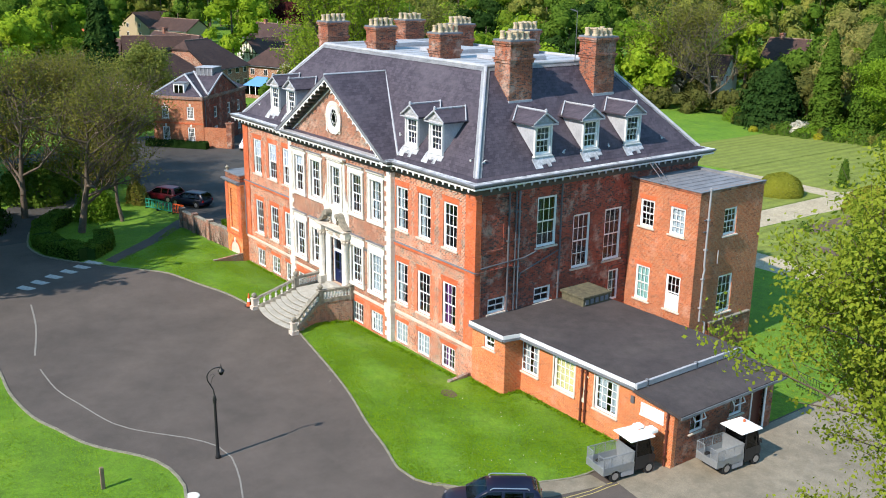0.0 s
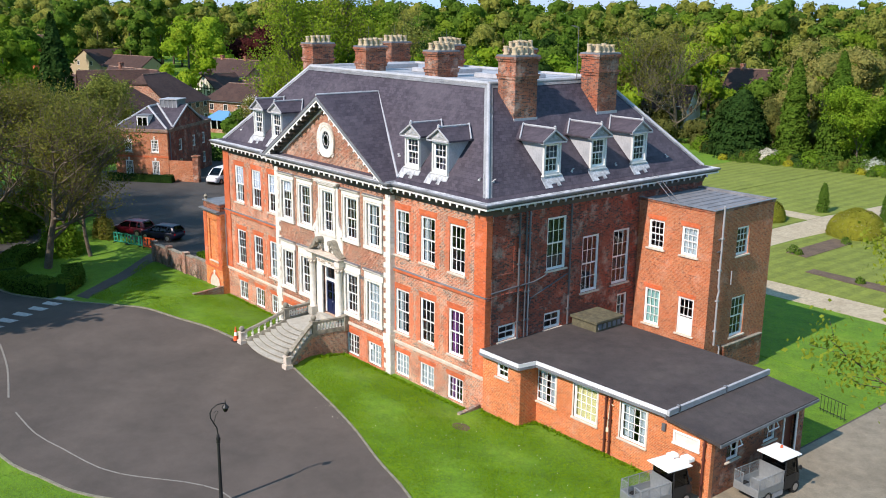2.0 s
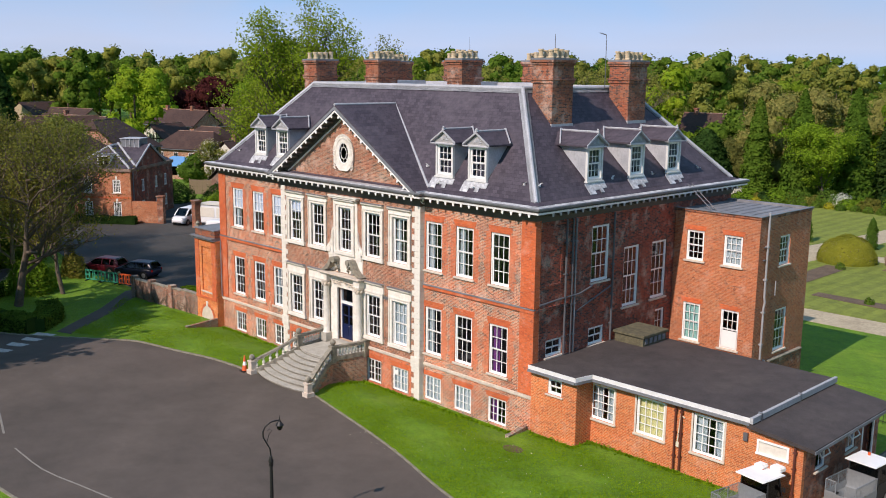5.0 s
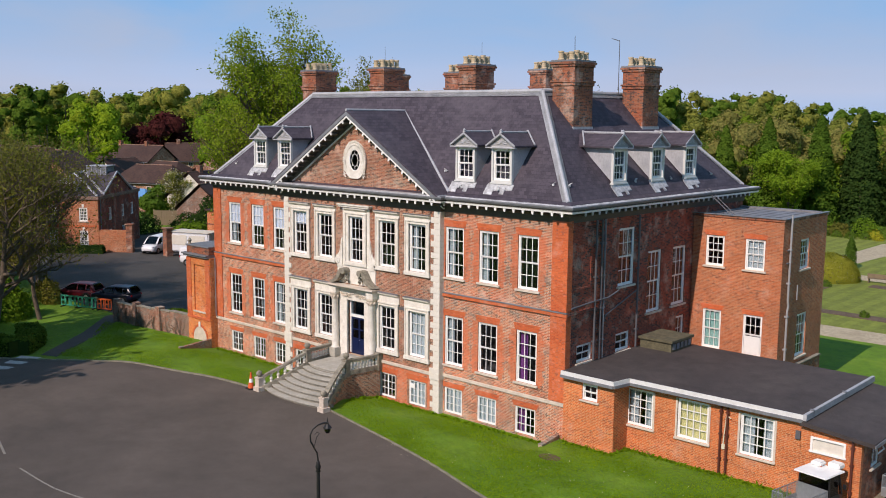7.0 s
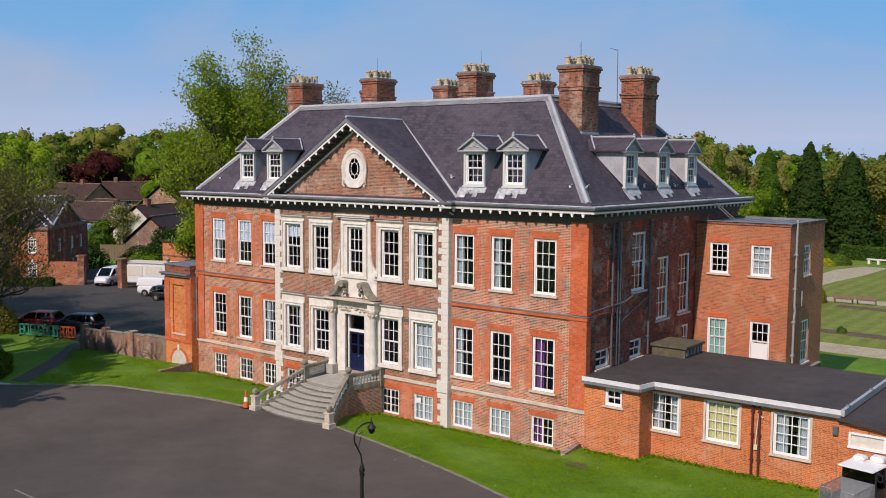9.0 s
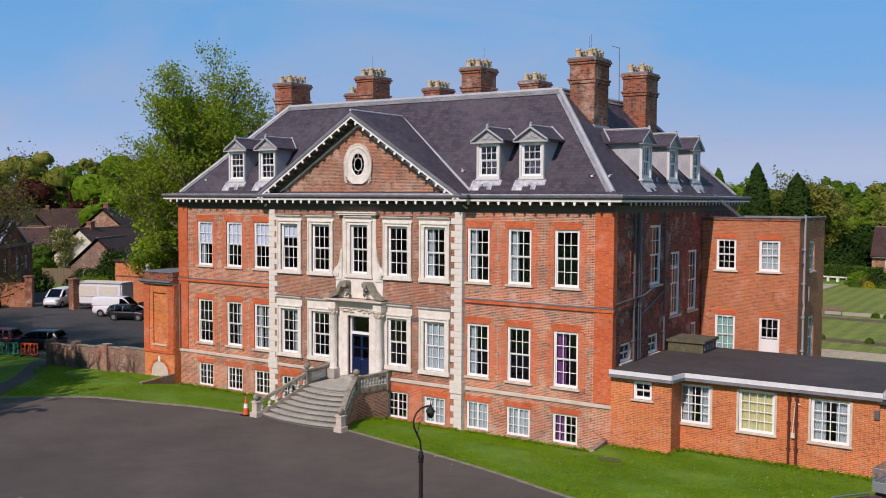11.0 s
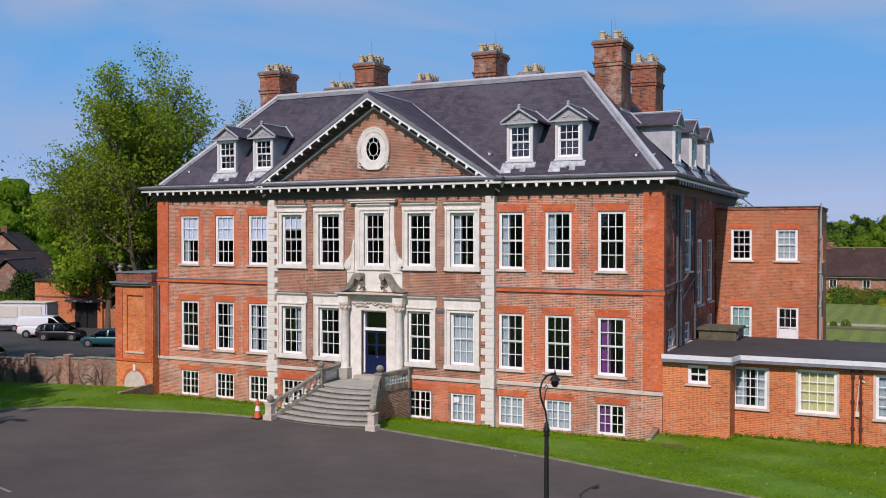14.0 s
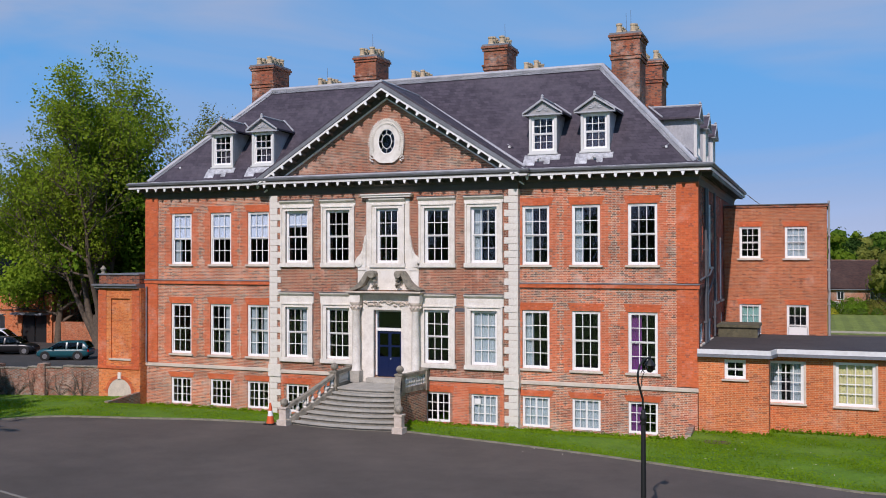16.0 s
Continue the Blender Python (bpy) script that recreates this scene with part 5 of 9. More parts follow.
# ---- chimneys ----
def chimney(x, y, w, d, foot, top, rows, cols, lean=0.0):
    z0 = top - 0.62
    stack = part("chimney", boxes((x - w / 2, x + w / 2, y - d / 2, y + d / 2, foot, top - 1.32)), BRICK_STACK, house, "weathered brick chimney stack")
    for a, b, o in ((top - 1.319, top - 1.15, 0.06), (top - 1.149, top - 1.05, 0.11), (top - 1.049, top - 0.35, 0.02), (top - 0.349, top - 0.22, 0.08), (top - 0.219, top - 0.1, 0.14), (top - 0.099, top, 0.1)):
        part("course", boxes((x - w / 2 - o, x + w / 2 + o, y - d / 2 - o, y + d / 2 + o, a, b), bevel=0.008), BRICK_STACK if b < top - 0.05 else LEAD_DARK, stack)
    if foot < RZ - 0.1:
        part("flashing", boxes((x - w / 2 - 0.05, x + w / 2 + 0.05, y - d / 2 - 0.05, y + d / 2 + 0.05, foot, foot + 0.32)), LEAD, stack)
    rng = random.Random(int(x * 10 + y * 77))
    for i in range(rows):
        for j in range(cols):
            px = x + (i - (rows - 1) / 2) * w / max(rows, 1.7)
            py = y + (j - (cols - 1) / 2) * d / cols
            s = rng.uniform(0.9, 1.12)
            placed("pot", shared(("chimney_pot",), lambda: smooth_bm([(0.17, 0), (0.18, 0.05), (0.14, 0.1), (0.125, 0.34), (0.155, 0.38), (0.155, 0.46), (0.11, 0.46), (0.1, 0.3)]), POT), stack, pose(px, py, top, 0, 0, rng.uniform(0, 90)) @ Matrix.Diagonal((1, 1, s, 1)))


def smooth_bm(profile, n=12):
    b = bmesh.new()
    lathe(b, profile, n)
    return b


for x in (-10.15, -3.7, 3.68, 10.35):
    big = abs(x) > 8
    chimney(x, 5.68, 1.36 if big else 1.2, 1.72 if big else 1.6, 14.3 if big else RZ - 0.6, 18.05, 2, 4)
for x in (-10.0, -3.6, 3.55, 10.38):
    big = abs(x) > 8
    chimney(x, 12.5, 1.36 if big else 1.2, 1.72 if big else 1.6, 14.3 if big else RZ - 0.6, 18.05, 2, 4)
bm = bmesh.new()
tube(bm, (9.55, 11.4, 16.4), (9.5, 11.45, 19.5), 0.025, 0.018, 6)
tube(bm, (9.5, 11.45, 19.45), (9.1, 11.3, 19.6), 0.015, 0.015, 5)
for k in range(4):
    tube(bm, (9.4 - k * 0.1, 11.2, 19.5 + 0.03 * k), (9.4 - k * 0.1, 11.6, 19.5 + 0.03 * k), 0.008, 0.008, 4)
part("aerial", bm, PIPE, house, "thin metal aerial mast")
for x, y in ((-3.5, 5.4), (3.9, 5.9), (10.5, 5.6), (10.2, 6.0), (-10.2, 12.6)):
    bm = bmesh.new()
    tube(bm, (x, y, 17.9), (x - 0.03, y, 19.3), 0.012, 0.008, 5)
    part("lightning_rod", bm, PIPE, house)

# ---- doorcase ----
Y = -0.3
case = part("doorcase", boxes((-1.3, -0.68, Y - 0.12, Y + 0.1, 1.2, 5.0), (0.76, 1.38, Y - 0.12, Y + 0.1, 1.2, 5.0), (-0.68, 0.76, Y - 0.12, Y + 0.1, 4.62, 5.0), bevel=0.015), STONE, house, "white carved stone doorcase")
for x in (-1.5, 1.58):
    bm = bmesh.new()
    lathe(bm, [(0.26, 0.52), (0.22, 0.58), (0.2, 0.66), (0.2, 1.8), (0.175, 3.36), (0.2, 3.4)], 16, (x, Y - 0.3, 1.2))
    col = smooth(part("column", bm, STONE, case, "round stone column"))
    part("column_base", boxes((x - 0.29, x + 0.29, Y - 0.59, Y - 0.02, 1.2, 1.74), bevel=0.02), STONE_STEP, col)
    bm = bmesh.new()
    lathe(bm, [(0.19, 0), (0.25, 0.12), (0.22, 0.2), (0.3, 0.36), (0.3, 0.42)], 12, (x, Y - 0.3, 4.58))
    for k in range(8):
        a = k * math.tau / 8
        ball(bm, (x + 0.25 * math.cos(a), Y - 0.3 + 0.25 * math.sin(a), 4.78), 0.07, 6)
    tagged(part("capital", bm, STONE_BAND, col, "carved leaf capital"), kind="stuff")
    part("pilaster", boxes((x - 0.3, x + 0.3, Y - 0.06, Y + 0.08, 1.2, 4.99), bevel=0.01), STONE, case)
    part("entablature", boxes((x - 0.28, x + 0.28, Y - 0.5, Y + 0.06, 5.001, 5.36), bevel=0.015), STONE, case)
part("carved_frieze", boxes((-1.2, 1.28, Y - 0.18, Y + 0.05, 5.001, 5.36)), STONE, case)
bm = bmesh.new()
rng = random.Random(5)
for k in range(42):
    relief(bm, (-1.1 + 2.3 * k / 41, Y - 0.17 - 0.03 * rng.random(), 4.84 + 0.2 * rng.random() + (0.05 if 14 < k < 27 else 0)), rng.uniform(0.06, 0.12), 0.045, 0.05, rng.uniform(0, 3.1))
tagged(part("carving", bm, STONE_BAND, case, "carved fruit and leaf swag"), kind="stuff")
part("door_cornice", boxes((-1.82, 1.9, Y - 0.56, Y + 0.05, 5.361, 5.44), (-1.9, 1.98, Y - 0.66, Y + 0.05, 5.441, 5.52), bevel=0.015), STONE_BAND, case, "weathered stone cornice over the door")
# broken scrolled pediment with carved heads of drapery
for s in (-1, 1):
    bm = bmesh.new()
    top, cx = [], 0.04
    pts = [(1.9, 5.6), (1.75, 5.66), (1.55, 5.76), (1.35, 5.92), (1.2, 6.1), (1.08, 6.3), (0.95, 6.46), (0.78, 6.5), (0.62, 6.44), (0.55, 6.3)]
    low = [(0.68, 6.26), (0.78, 6.3), (0.88, 6.22), (0.98, 6.02), (1.1, 5.82), (1.3, 5.68), (1.5, 5.6), (1.7, 5.565)]
    prism(bm, [(cx + s * x, z) for x, z in pts + low], Y - 0.46, Y + 0.0)
    part("scroll", bm, STONE_GREY, case, "weathered scroll of the broken pediment")
    bm = bmesh.new()
    tube(bm, (cx + s * 0.68, Y - 0.5, 6.32), (cx + s * 0.68, Y + 0.0, 6.32), 0.17, 0.17, 14)
    for k in range(16):
        relief(bm, (cx + s * (0.5 + 0.2 * rng.random()), Y - 0.45 + 0.4 * rng.random(), 5.68 + 0.62 * rng.random()), rng.uniform(0.08, 0.13), 0.06, 0.07, rng.uniform(0, 3.1))
    tagged(part("scroll_boss", bm, STONE_GREY, case, "dark carved stone boss and foliage"), kind="stuff")
part("apron", boxes((-1.55, 1.62, Y - 0.05, Y + 0.02, 5.57, 6.66), bevel=0.01), STONE, case, "plain white panel under the window")
# the window over the door
window(house, pose(0.025, Y, 6.85), 1.15, 2.6)
surround(0.025, 6.85, 9.45, 0.46, 1.15, 0.3)
for a in (-1.1, 0.91):
    part("outer_surround", boxes((a, a + 0.24, Y - 0.03, Y + 0.05, 6.6, 9.9), bevel=0.01), STONE, house, "outer stone strip with an ear")
part("head_cornice", boxes((-1.25, 1.3, Y - 0.26, Y + 0.03, 9.96, 10.06), (-1.32, 1.37, Y - 0.32, Y + 0.03, 10.061, 10.13), bevel=0.01), STONE, house)
for s in (-1, 1):
    bm = bmesh.new()
    prism(bm, [(0.025 + s * x, z) for x, z in ((1.13, 6.5), (1.13, 8.2), (1.2, 8.1), (1.28, 7.6), (1.4, 7.3), (1.62, 7.1), (1.72, 6.9), (1.66, 6.7), (1.55, 6.6), (1.55, 6.5))], Y - 0.09, Y + 0.02)
    tube(bm, (0.025 + s * 1.5, Y - 0.14, 6.86), (0.025 + s * 1.5, Y, 6.86), 0.2, 0.2, 14)
    tube(bm, (0.025 + s * 1.5, Y - 0.17, 6.86), (0.025 + s * 1.5, Y, 6.86), 0.1, 0.1, 12)
    for k in range(9):
        relief(bm, (0.025 + s * (1.3 - 0.02 * k + 0.04 * (k % 2)), Y - 0.095, 7.12 + 0.115 * k), 0.085, 0.035, 0.035, 1.2 + 0.5 * (k % 3))
    part("scroll_bracket", bm, STONE, house, "carved scroll beside the window")
# door
door = part("door", boxes((-0.6, 0.68, -0.1, -0.03, 1.45, 3.62), bevel=0.006), BLUE_DOOR, house, "blue panelled and glazed front door")
part("door_frame", boxes((-0.68, -0.6, -0.16, 0.02, 1.5, 4.62), (0.68, 0.76, -0.16, 0.02, 1.5, 4.62), (-0.6, 0.68, -0.16, 0.02, 3.62, 3.76), (-0.6, 0.68, -0.16, 0.02, 4.54, 4.62)), WHITE, door)
part("fanlight", boxes((-0.6, 0.68, -0.07, -0.06, 3.76, 4.54)), GLASS, door)
for x0, x1 in ((-0.52, 0.0), (0.08, 0.6)):
    for z0, z1 in ((2.95, 3.5), (2.4, 2.86)):
        part("pane", boxes((x0 + 0.04, x1 - 0.04, -0.112, -0.101, z0, z1)), CAR_GLASS, door)
    part("panel", boxes((x0 + 0.03, x1 - 0.03, -0.118, -0.101, 1.66, 2.22), bevel=0.008), BLUE_DOOR, door)
bm = bmesh.new()
ball(bm, (0.1, -0.15, 2.3), 0.04, 8)
part("door_knob", bm, STEEL, door)
# basement notice on the white door
part("notice", boxes((4.36, 4.66, -0.262, -0.255, 0.42, 0.66)), WHITE, house, "white notice on the basement window")
part("lead_sign", boxes((3.42, 3.95, -0.33, -0.3, 4.62, 4.78)), PIPE, house, "small grey vent plate")

# ---- front steps ----
steps = thing("front_steps", "curved stone entrance steps with balustrades", "steps")
RISERS, SZ = 8, 1.4 / 8


def side_x(y):
    """Half the width of the stairs at a distance from the house."""
    if y > -2.6:
        return 1.5
    t = (-2.6 - y) / 2.5
    return 1.5 + 1.1 * t ** 1.3


for k in range(RISERS):
    zt = 1.2 - k * SZ
    front = -2.55 - k * 0.33
    w = side_x(front) + 0.03 if k else 1.54
    n = 12
    edge = [(0.04 + w * math.sin(a) / math.sin(0.9) * (1), front - (0.42 if k else 0.32) * (math.cos(a) - math.cos(0.9)) / (1 - math.cos(0.9))) for a in [-0.9 + 1.8 * i / n for i in range(n + 1)]]
    back = -0.31 if k == 0 else front + 0.6
    bm = bmesh.new()
    prism(bm, [(edge[0][0], back)] + edge + [(edge[-1][0], back)], zt - SZ + 0.002, zt, "z")
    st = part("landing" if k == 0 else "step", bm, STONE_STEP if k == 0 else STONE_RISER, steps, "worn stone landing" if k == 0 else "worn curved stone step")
    bm = bmesh.new()
    prism(bm, [(x * 1.012, y - 0.08) for x, y in edge] + [(x, y + 0.3) for x, y in edge[::-1]], zt - 0.055, zt + 0.004, "z")
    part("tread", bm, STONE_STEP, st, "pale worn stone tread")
part("stair_core", boxes((-1.5, 1.58, -2.5, -0.31, -0.7, 1.02)), BRICK_CENTRE, steps, "brick base of the landing")
part("threshold", boxes((-0.95, 1.03, -0.72, -0.31, 1.202, 1.42), bevel=0.015), STONE_STEP, steps, "stone doorstep")


def baluster():
    b = bmesh.new()
    lathe(b, [(0.08, 0), (0.08, 0.04), (0.045, 0.06), (0.095, 0.16), (0.09, 0.22), (0.04, 0.33), (0.055, 0.38), (0.08, 0.4), (0.08, 0.45)], 10)
    return b


for s in (-1, 1):
    run = [Vector((0.04 + s * (1.95 - 0.3 * k / 10), -0.42 - 0.215 * k)) for k in range(11)]
    slope = [Vector((0.04 + s * (side_x(y) + 0.12), y)) for y in [-2.65 - 2.45 * k / 14 for k in range(15)]]

    def tread(y):
        return 1.2 if y > -2.6 else max(-0.1, 1.2 - (-2.6 - y) / 2.5 * 1.28)

    def strip(name, line, lo, hi, half, material, label=""):
        """A rail or a coping that follows the stair side."""
        bm = bmesh.new()
        rings = []
        for i, p in enumerate(line):
            d = (line[min(i + 1, len(line) - 1)] - line[max(i - 1, 0)]).normalized()
            q = Vector((-d.y, d.x)) * half
            z = tread(p.y)
            rings.append([bm.verts.new((*(p + q), z + lo)), bm.verts.new((*(p - q), z + lo)), bm.verts.new((*(p - q), z + hi)), bm.verts.new((*(p + q), z + hi))])
        for a, b in zip(rings, rings[1:]):
            for k in range(4):
                bm.faces.new((a[k], a[(k + 1) % 4], b[(k + 1) % 4], b[k]))
        bm.faces.new(rings[0])
        bm.faces.new(rings[-1])
        bmesh.ops.recalc_face_normals(bm, faces=bm.faces)
        return part(name, bm, material, steps, label)

    line = run + slope
    strip("string", line, -0.16, 0.1, 0.14, STONE_GREY, "weathered stone string")
    strip("handrail", line, 0.55, 0.7, 0.13, STONE_GREY, "weathered stone handrail")
    bm = bmesh.new()
    for a, b in zip(line, line[1:]):
        v = []
        for p in (a, b):
            v += [bm.verts.new((p.x - 0.1, p.y, -0.8)), bm.verts.new((p.x + 0.1, p.y, -0.8)), bm.verts.new((p.x + 0.1, p.y, tread(p.y) - 0.162)), bm.verts.new((p.x - 0.1, p.y, tread(p.y) - 0.162))]
        for f in ((0, 1, 5, 4), (1, 2, 6, 5), (2, 3, 7, 6), (3, 0, 4, 7)):
            bm.faces.new([v[i] for i in f])
    bmesh.ops.remove_doubles(bm, verts=bm.verts, dist=0.001)
    bmesh.ops.recalc_face_normals(bm, faces=bm.faces)
    part("side_wall", bm, BRICK_CENTRE, steps, "dark brick flank wall")
    for p in run[1:-1:1][::2] + [run[2 * k + 2] for k in range(0)]:
        placed("baluster", shared(("baluster",), baluster, STONE), steps, pose(p.x, p.y, tread(p.y) + 0.1))
    for p in run[2:-1:2]:
        placed("baluster", shared(("baluster",), baluster, STONE), steps, pose(p.x, p.y, tread(p.y) + 0.1))
    for p in slope[1:-1:2]:
        placed("baluster", shared(("baluster",), baluster, STONE), steps, pose(p.x, p.y, tread(p.y) + 0.1))
    for (px, py, z0, z1) in ((0.04 + s * 1.64, -2.6, 0.95, 1.86), (0.04 + s * 2.75, -5.15, -0.3, 0.52), (0.04 + s * 1.95, -0.45, 0.95, 1.9)):
        nb = boxes((px - 0.17, px + 0.17, py - 0.17, py + 0.17, z0, z1), (px - 0.21, px + 0.21, py - 0.21, py + 0.21, z1, z1 + 0.08), bevel=0.015)
        if z0 < 0:
            box(nb, px - 0.24, px + 0.24, py - 0.24, py + 0.24, z0, 0.05)
        newel = part("newel", nb, STONE_GREY if z0 > 0 else STONE_BAND, steps, "stone newel with a ball")
        if py < -1:
            bb = bmesh.new()
            lathe(bb, [(0.1, 0), (0.07, 0.04), (0.12, 0.07), (0.17, 0.14), (0.18, 0.2), (0.14, 0.3), (0.05, 0.36)], 12, (px, py, z1 + 0.08))
            smooth(part("ball", bb, STONE_GREY, newel, "weathered stone ball"))

# ---- pipes on the shaded side ----
X = 14.25 + 0.12
for y, mat, top in ((2.25, PIPE, 10.2), (2.75, PIPE, 10.2), (3.0, LEAD_DARK, 10.2), (6.2, PIPE, 10.2)):
    bm = bmesh.new()
    tube(bm, (X, y, 3.3), (X, y, top), 0.055, 0.055, 8)
    for z in (4.2, 5.8, 7.4, 9.0):
        box(bm, X - 0.1, X + 0.06, y - 0.085, y + 0.085, z, z + 0.07)
    part("downpipe", bm, mat, house, "painted cast-iron downpipe")
bm = bmesh.new()
pipe_run(bm, [(X, -0.0 + 0.3, 6.15), (X, 2.2, 6.25), (X + 0.05, 3.4, 6.3), (X + 0.05, 4.4, 6.55)], 0.045)
pipe_run(bm, [(X, 3.1, 5.1), (X, 3.2, 5.4), (X, 6.1, 6.3)], 0.04)
part("service_pipe", bm, PIPE, house, "horizontal service pipes")
bm = bmesh.new()
tube(bm, (-14.15, -0.16, 1.6), (-14.15, -0.16, 5.6), 0.04, 0.04, 6)
part("downpipe", bm, LEAD_DARK, house)

# ---- west link block ----
link = thing("side_wing", "low orange brick wing with a blind panel and stone cap", "house wing")
part("wall", pierced(-17.0, -14.26, -0.75, 5.5, [(-16.2, -14.95, 1.75, 4.95)], 0.02, -0.5), BRICK_LINK, link)
part("wall", boxes((-17.0, -14.26, 0.021, 4.0, -0.75, 5.5), (-16.2, -14.95, -0.4, 0.02, 1.75, 4.95)), BRICK_LINK, link)
bm = bmesh.new()
prism(bm, [(-15.6 + 0.78 * math.cos(math.pi * k / 14), -0.1 + 0.78 * math.sin(math.pi * k / 14)) for k in range(15)] + [(-16.38, -0.75), (-14.82, -0.75)], -0.512, -0.49)
part("infill", bm, STONE_BAND, link, "pale rendered arch infill")
for k in range(14):
    bm = bmesh.new()
    a, b = math.pi * k / 14, math.pi * (k + 0.94) / 14
    prism(bm, [(-15.6 + r * math.cos(q), -0.1 + r * math.sin(q)) for r, q in ((0.785, a), (0.95, a), (0.95, b), (0.785, b))], -0.53, -0.49)
    part("voussoir", bm, BRICK_RED, link)
part("keystone", boxes((-15.7, -15.5, -0.57, -0.49, 0.66, 1.02), bevel=0.01), STONE, link)
part("panel_sill", boxes((-16.3, -14.85, -0.56, -0.42, 1.66, 1.76), bevel=0.01), STONE_BAND, link)
part("plinth_band", boxes((-17.05, -14.32, -0.56, -0.48, 1.2, 1.36), bevel=0.01), BRICK_RED, link)
part("corner_strip", boxes((-17.03, -16.5, -0.54, -0.49, 1.36, 5.4), (-14.8, -14.3, -0.54, -0.49, 1.36, 5.4)), BRICK_RED, link)
part("cornice", boxes((-17.2, -14.33, -0.68, 4.1, 5.501, 5.62), (-17.28, -14.33, -0.78, 4.15, 5.621, 5.72), bevel=0.01), LEAD_DARK, link, "dark moulded stone cornice")
part("parapet", boxes((-17.0, -14.33, -0.5, 4.0, 5.721, 6.2), bevel=0.01), BRICK_STACK, link)
part("coping", boxes((-17.06, -14.33, -0.56, 4.06, 6.201, 6.28), bevel=0.01), LEAD_DARK, link)
bm = bmesh.new()
lathe(bm, [(0.14, 0), (0.08, 0.1), (0.16, 0.25), (0.03, 0.42)], 10, (-16.85, -0.35, 6.28))
part("finial", bm, STONE_GREY, link)
stub = thing("rear_wing", "tall narrow brick projection with a downpipe", "house wing")
part("wall", boxes((-16.4, -14.27, 7.0, 13.0, -0.8, 9.1)), BRICK_STACK, stub)
part("coping", boxes((-16.5, -14.27, 6.9, 13.1, 9.101, 9.25)), LEAD_DARK, stub)
bm = bmesh.new()
tube(bm, (-15.4, 6.9, 4.0), (-15.4, 6.9, 8.5), 0.06, 0.06)
box(bm, -15.6, -15.2, 6.7, 7.0, 8.4, 8.75)
part("downpipe", bm, PIPE, stub)

# retaining walls of the dip in front of the basement
for name, s in (("west", -1), ("east", 1)):
    x = -14.35 if s < 0 else 14.03
    t = thing("retaining_wall", "low brick edge of the light well", "low wall")
    y0 = -2.95 if s < 0 else -1.5
    bm = bmesh.new()
    prism(bm, [(y0, -0.9), (-0.52 if s < 0 else -0.12, -0.9), (-0.52 if s < 0 else -0.12, 0.04), (y0, -0.14)], x - 0.11, x + 0.11, "x")
    part("wall", bm, BRICK_OLD, t)
    part("coping", boxes((x - 0.13, x + 0.13, y0, y0 + 0.3, -0.14, -0.1)), STONE_GREY, t)


# ---- tower block ----
tower = thing("tower_block", "plain orange-brown brick three-storey block with a flat lead roof", "house wing")
TX0, TX1, TY0, TY1, TT = 14.28, 19.45, 12.15, 18.1, 9.85
tw = [(15.62, 7.05, 1.08, 1.7, 2), (17.93, 7.05, 1.1, 1.68, 2), (15.62, 2.4, 1.1, 2.2, 4), (18.0, 2.4, 1.08, 2.2, 4)]
part("front_wall", pierced(TX0, TX1, -0.5, TT - 0.1, [(x - w / 2, x + w / 2, z, z + h) for x, z, w, h, r in tw], TY0 + 0.35, TY0), BRICK_TOWER, tower)
for x, z, w, h, r in tw:
    window(tower, pose(x, TY0, z), w, h, 3, 4, drape="w" if (x, z) == (17.93, 7.05) else "g" if (x, z) == (15.62, 2.4) else "", sill=0.1)
    bm = bmesh.new()
    prism(bm, [(x - w / 2 - 0.06, z + h), (x + w / 2 + 0.06, z + h), (x + w / 2 + 0.14, z + h + 0.27), (x - w / 2 - 0.14, z + h + 0.27)], TY0 - 0.01, TY0 + 0.05)
    part("flat_arch", bm, BRICK_RED, tower)
part("white_board", boxes((17.52, 18.48, TY0 + 0.05, TY0 + 0.065, 2.46, 3.42)), WHITE, tower, "white boarded lower sash")
te = [(15.1, 7.0, 1.2, 1.65), (15.2, 2.1, 1.35, 2.4)]
part("side_wall", turned(pierced(TY0 + 0.35, TY1, -0.5, TT - 0.1, [(y - w / 2, y + w / 2, z, z + h) for y, z, w, h in te], 0.35), pose(TX1, 0, 0, 0, 0, 90)), BRICK_TOWER, tower)
part("corner", boxes((TX1 - 0.35, TX1 - 0.001, TY0 + 0.3, TY0 + 0.349, -0.5, TT - 0.1)), BRICK_TOWER, tower)
for y, z, w, h in te:
    window(tower, facing_east(TX1, y, z), w, h, 3, 4, sill=0.1)
part("back_wall", boxes((TX0, TX1 - 0.36, TY1 - 0.35, TY1, -0.5, TT - 0.1)), BRICK_TOWER, tower)
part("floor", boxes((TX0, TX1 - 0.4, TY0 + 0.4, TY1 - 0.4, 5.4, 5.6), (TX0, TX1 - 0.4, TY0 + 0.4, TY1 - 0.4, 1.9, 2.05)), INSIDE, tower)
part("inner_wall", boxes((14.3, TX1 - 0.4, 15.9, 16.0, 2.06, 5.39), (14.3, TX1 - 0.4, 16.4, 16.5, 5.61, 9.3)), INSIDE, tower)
part("parapet", boxes((TX0, TX1 + 0.05, TY0 - 0.05, TY0 + 0.3, TT - 0.099, TT + 0.05), (TX1 - 0.3, TX1 + 0.05, TY0 + 0.301, TY1 + 0.05, TT - 0.099, TT + 0.05), bevel=0.01), BRICK_STACK, tower)
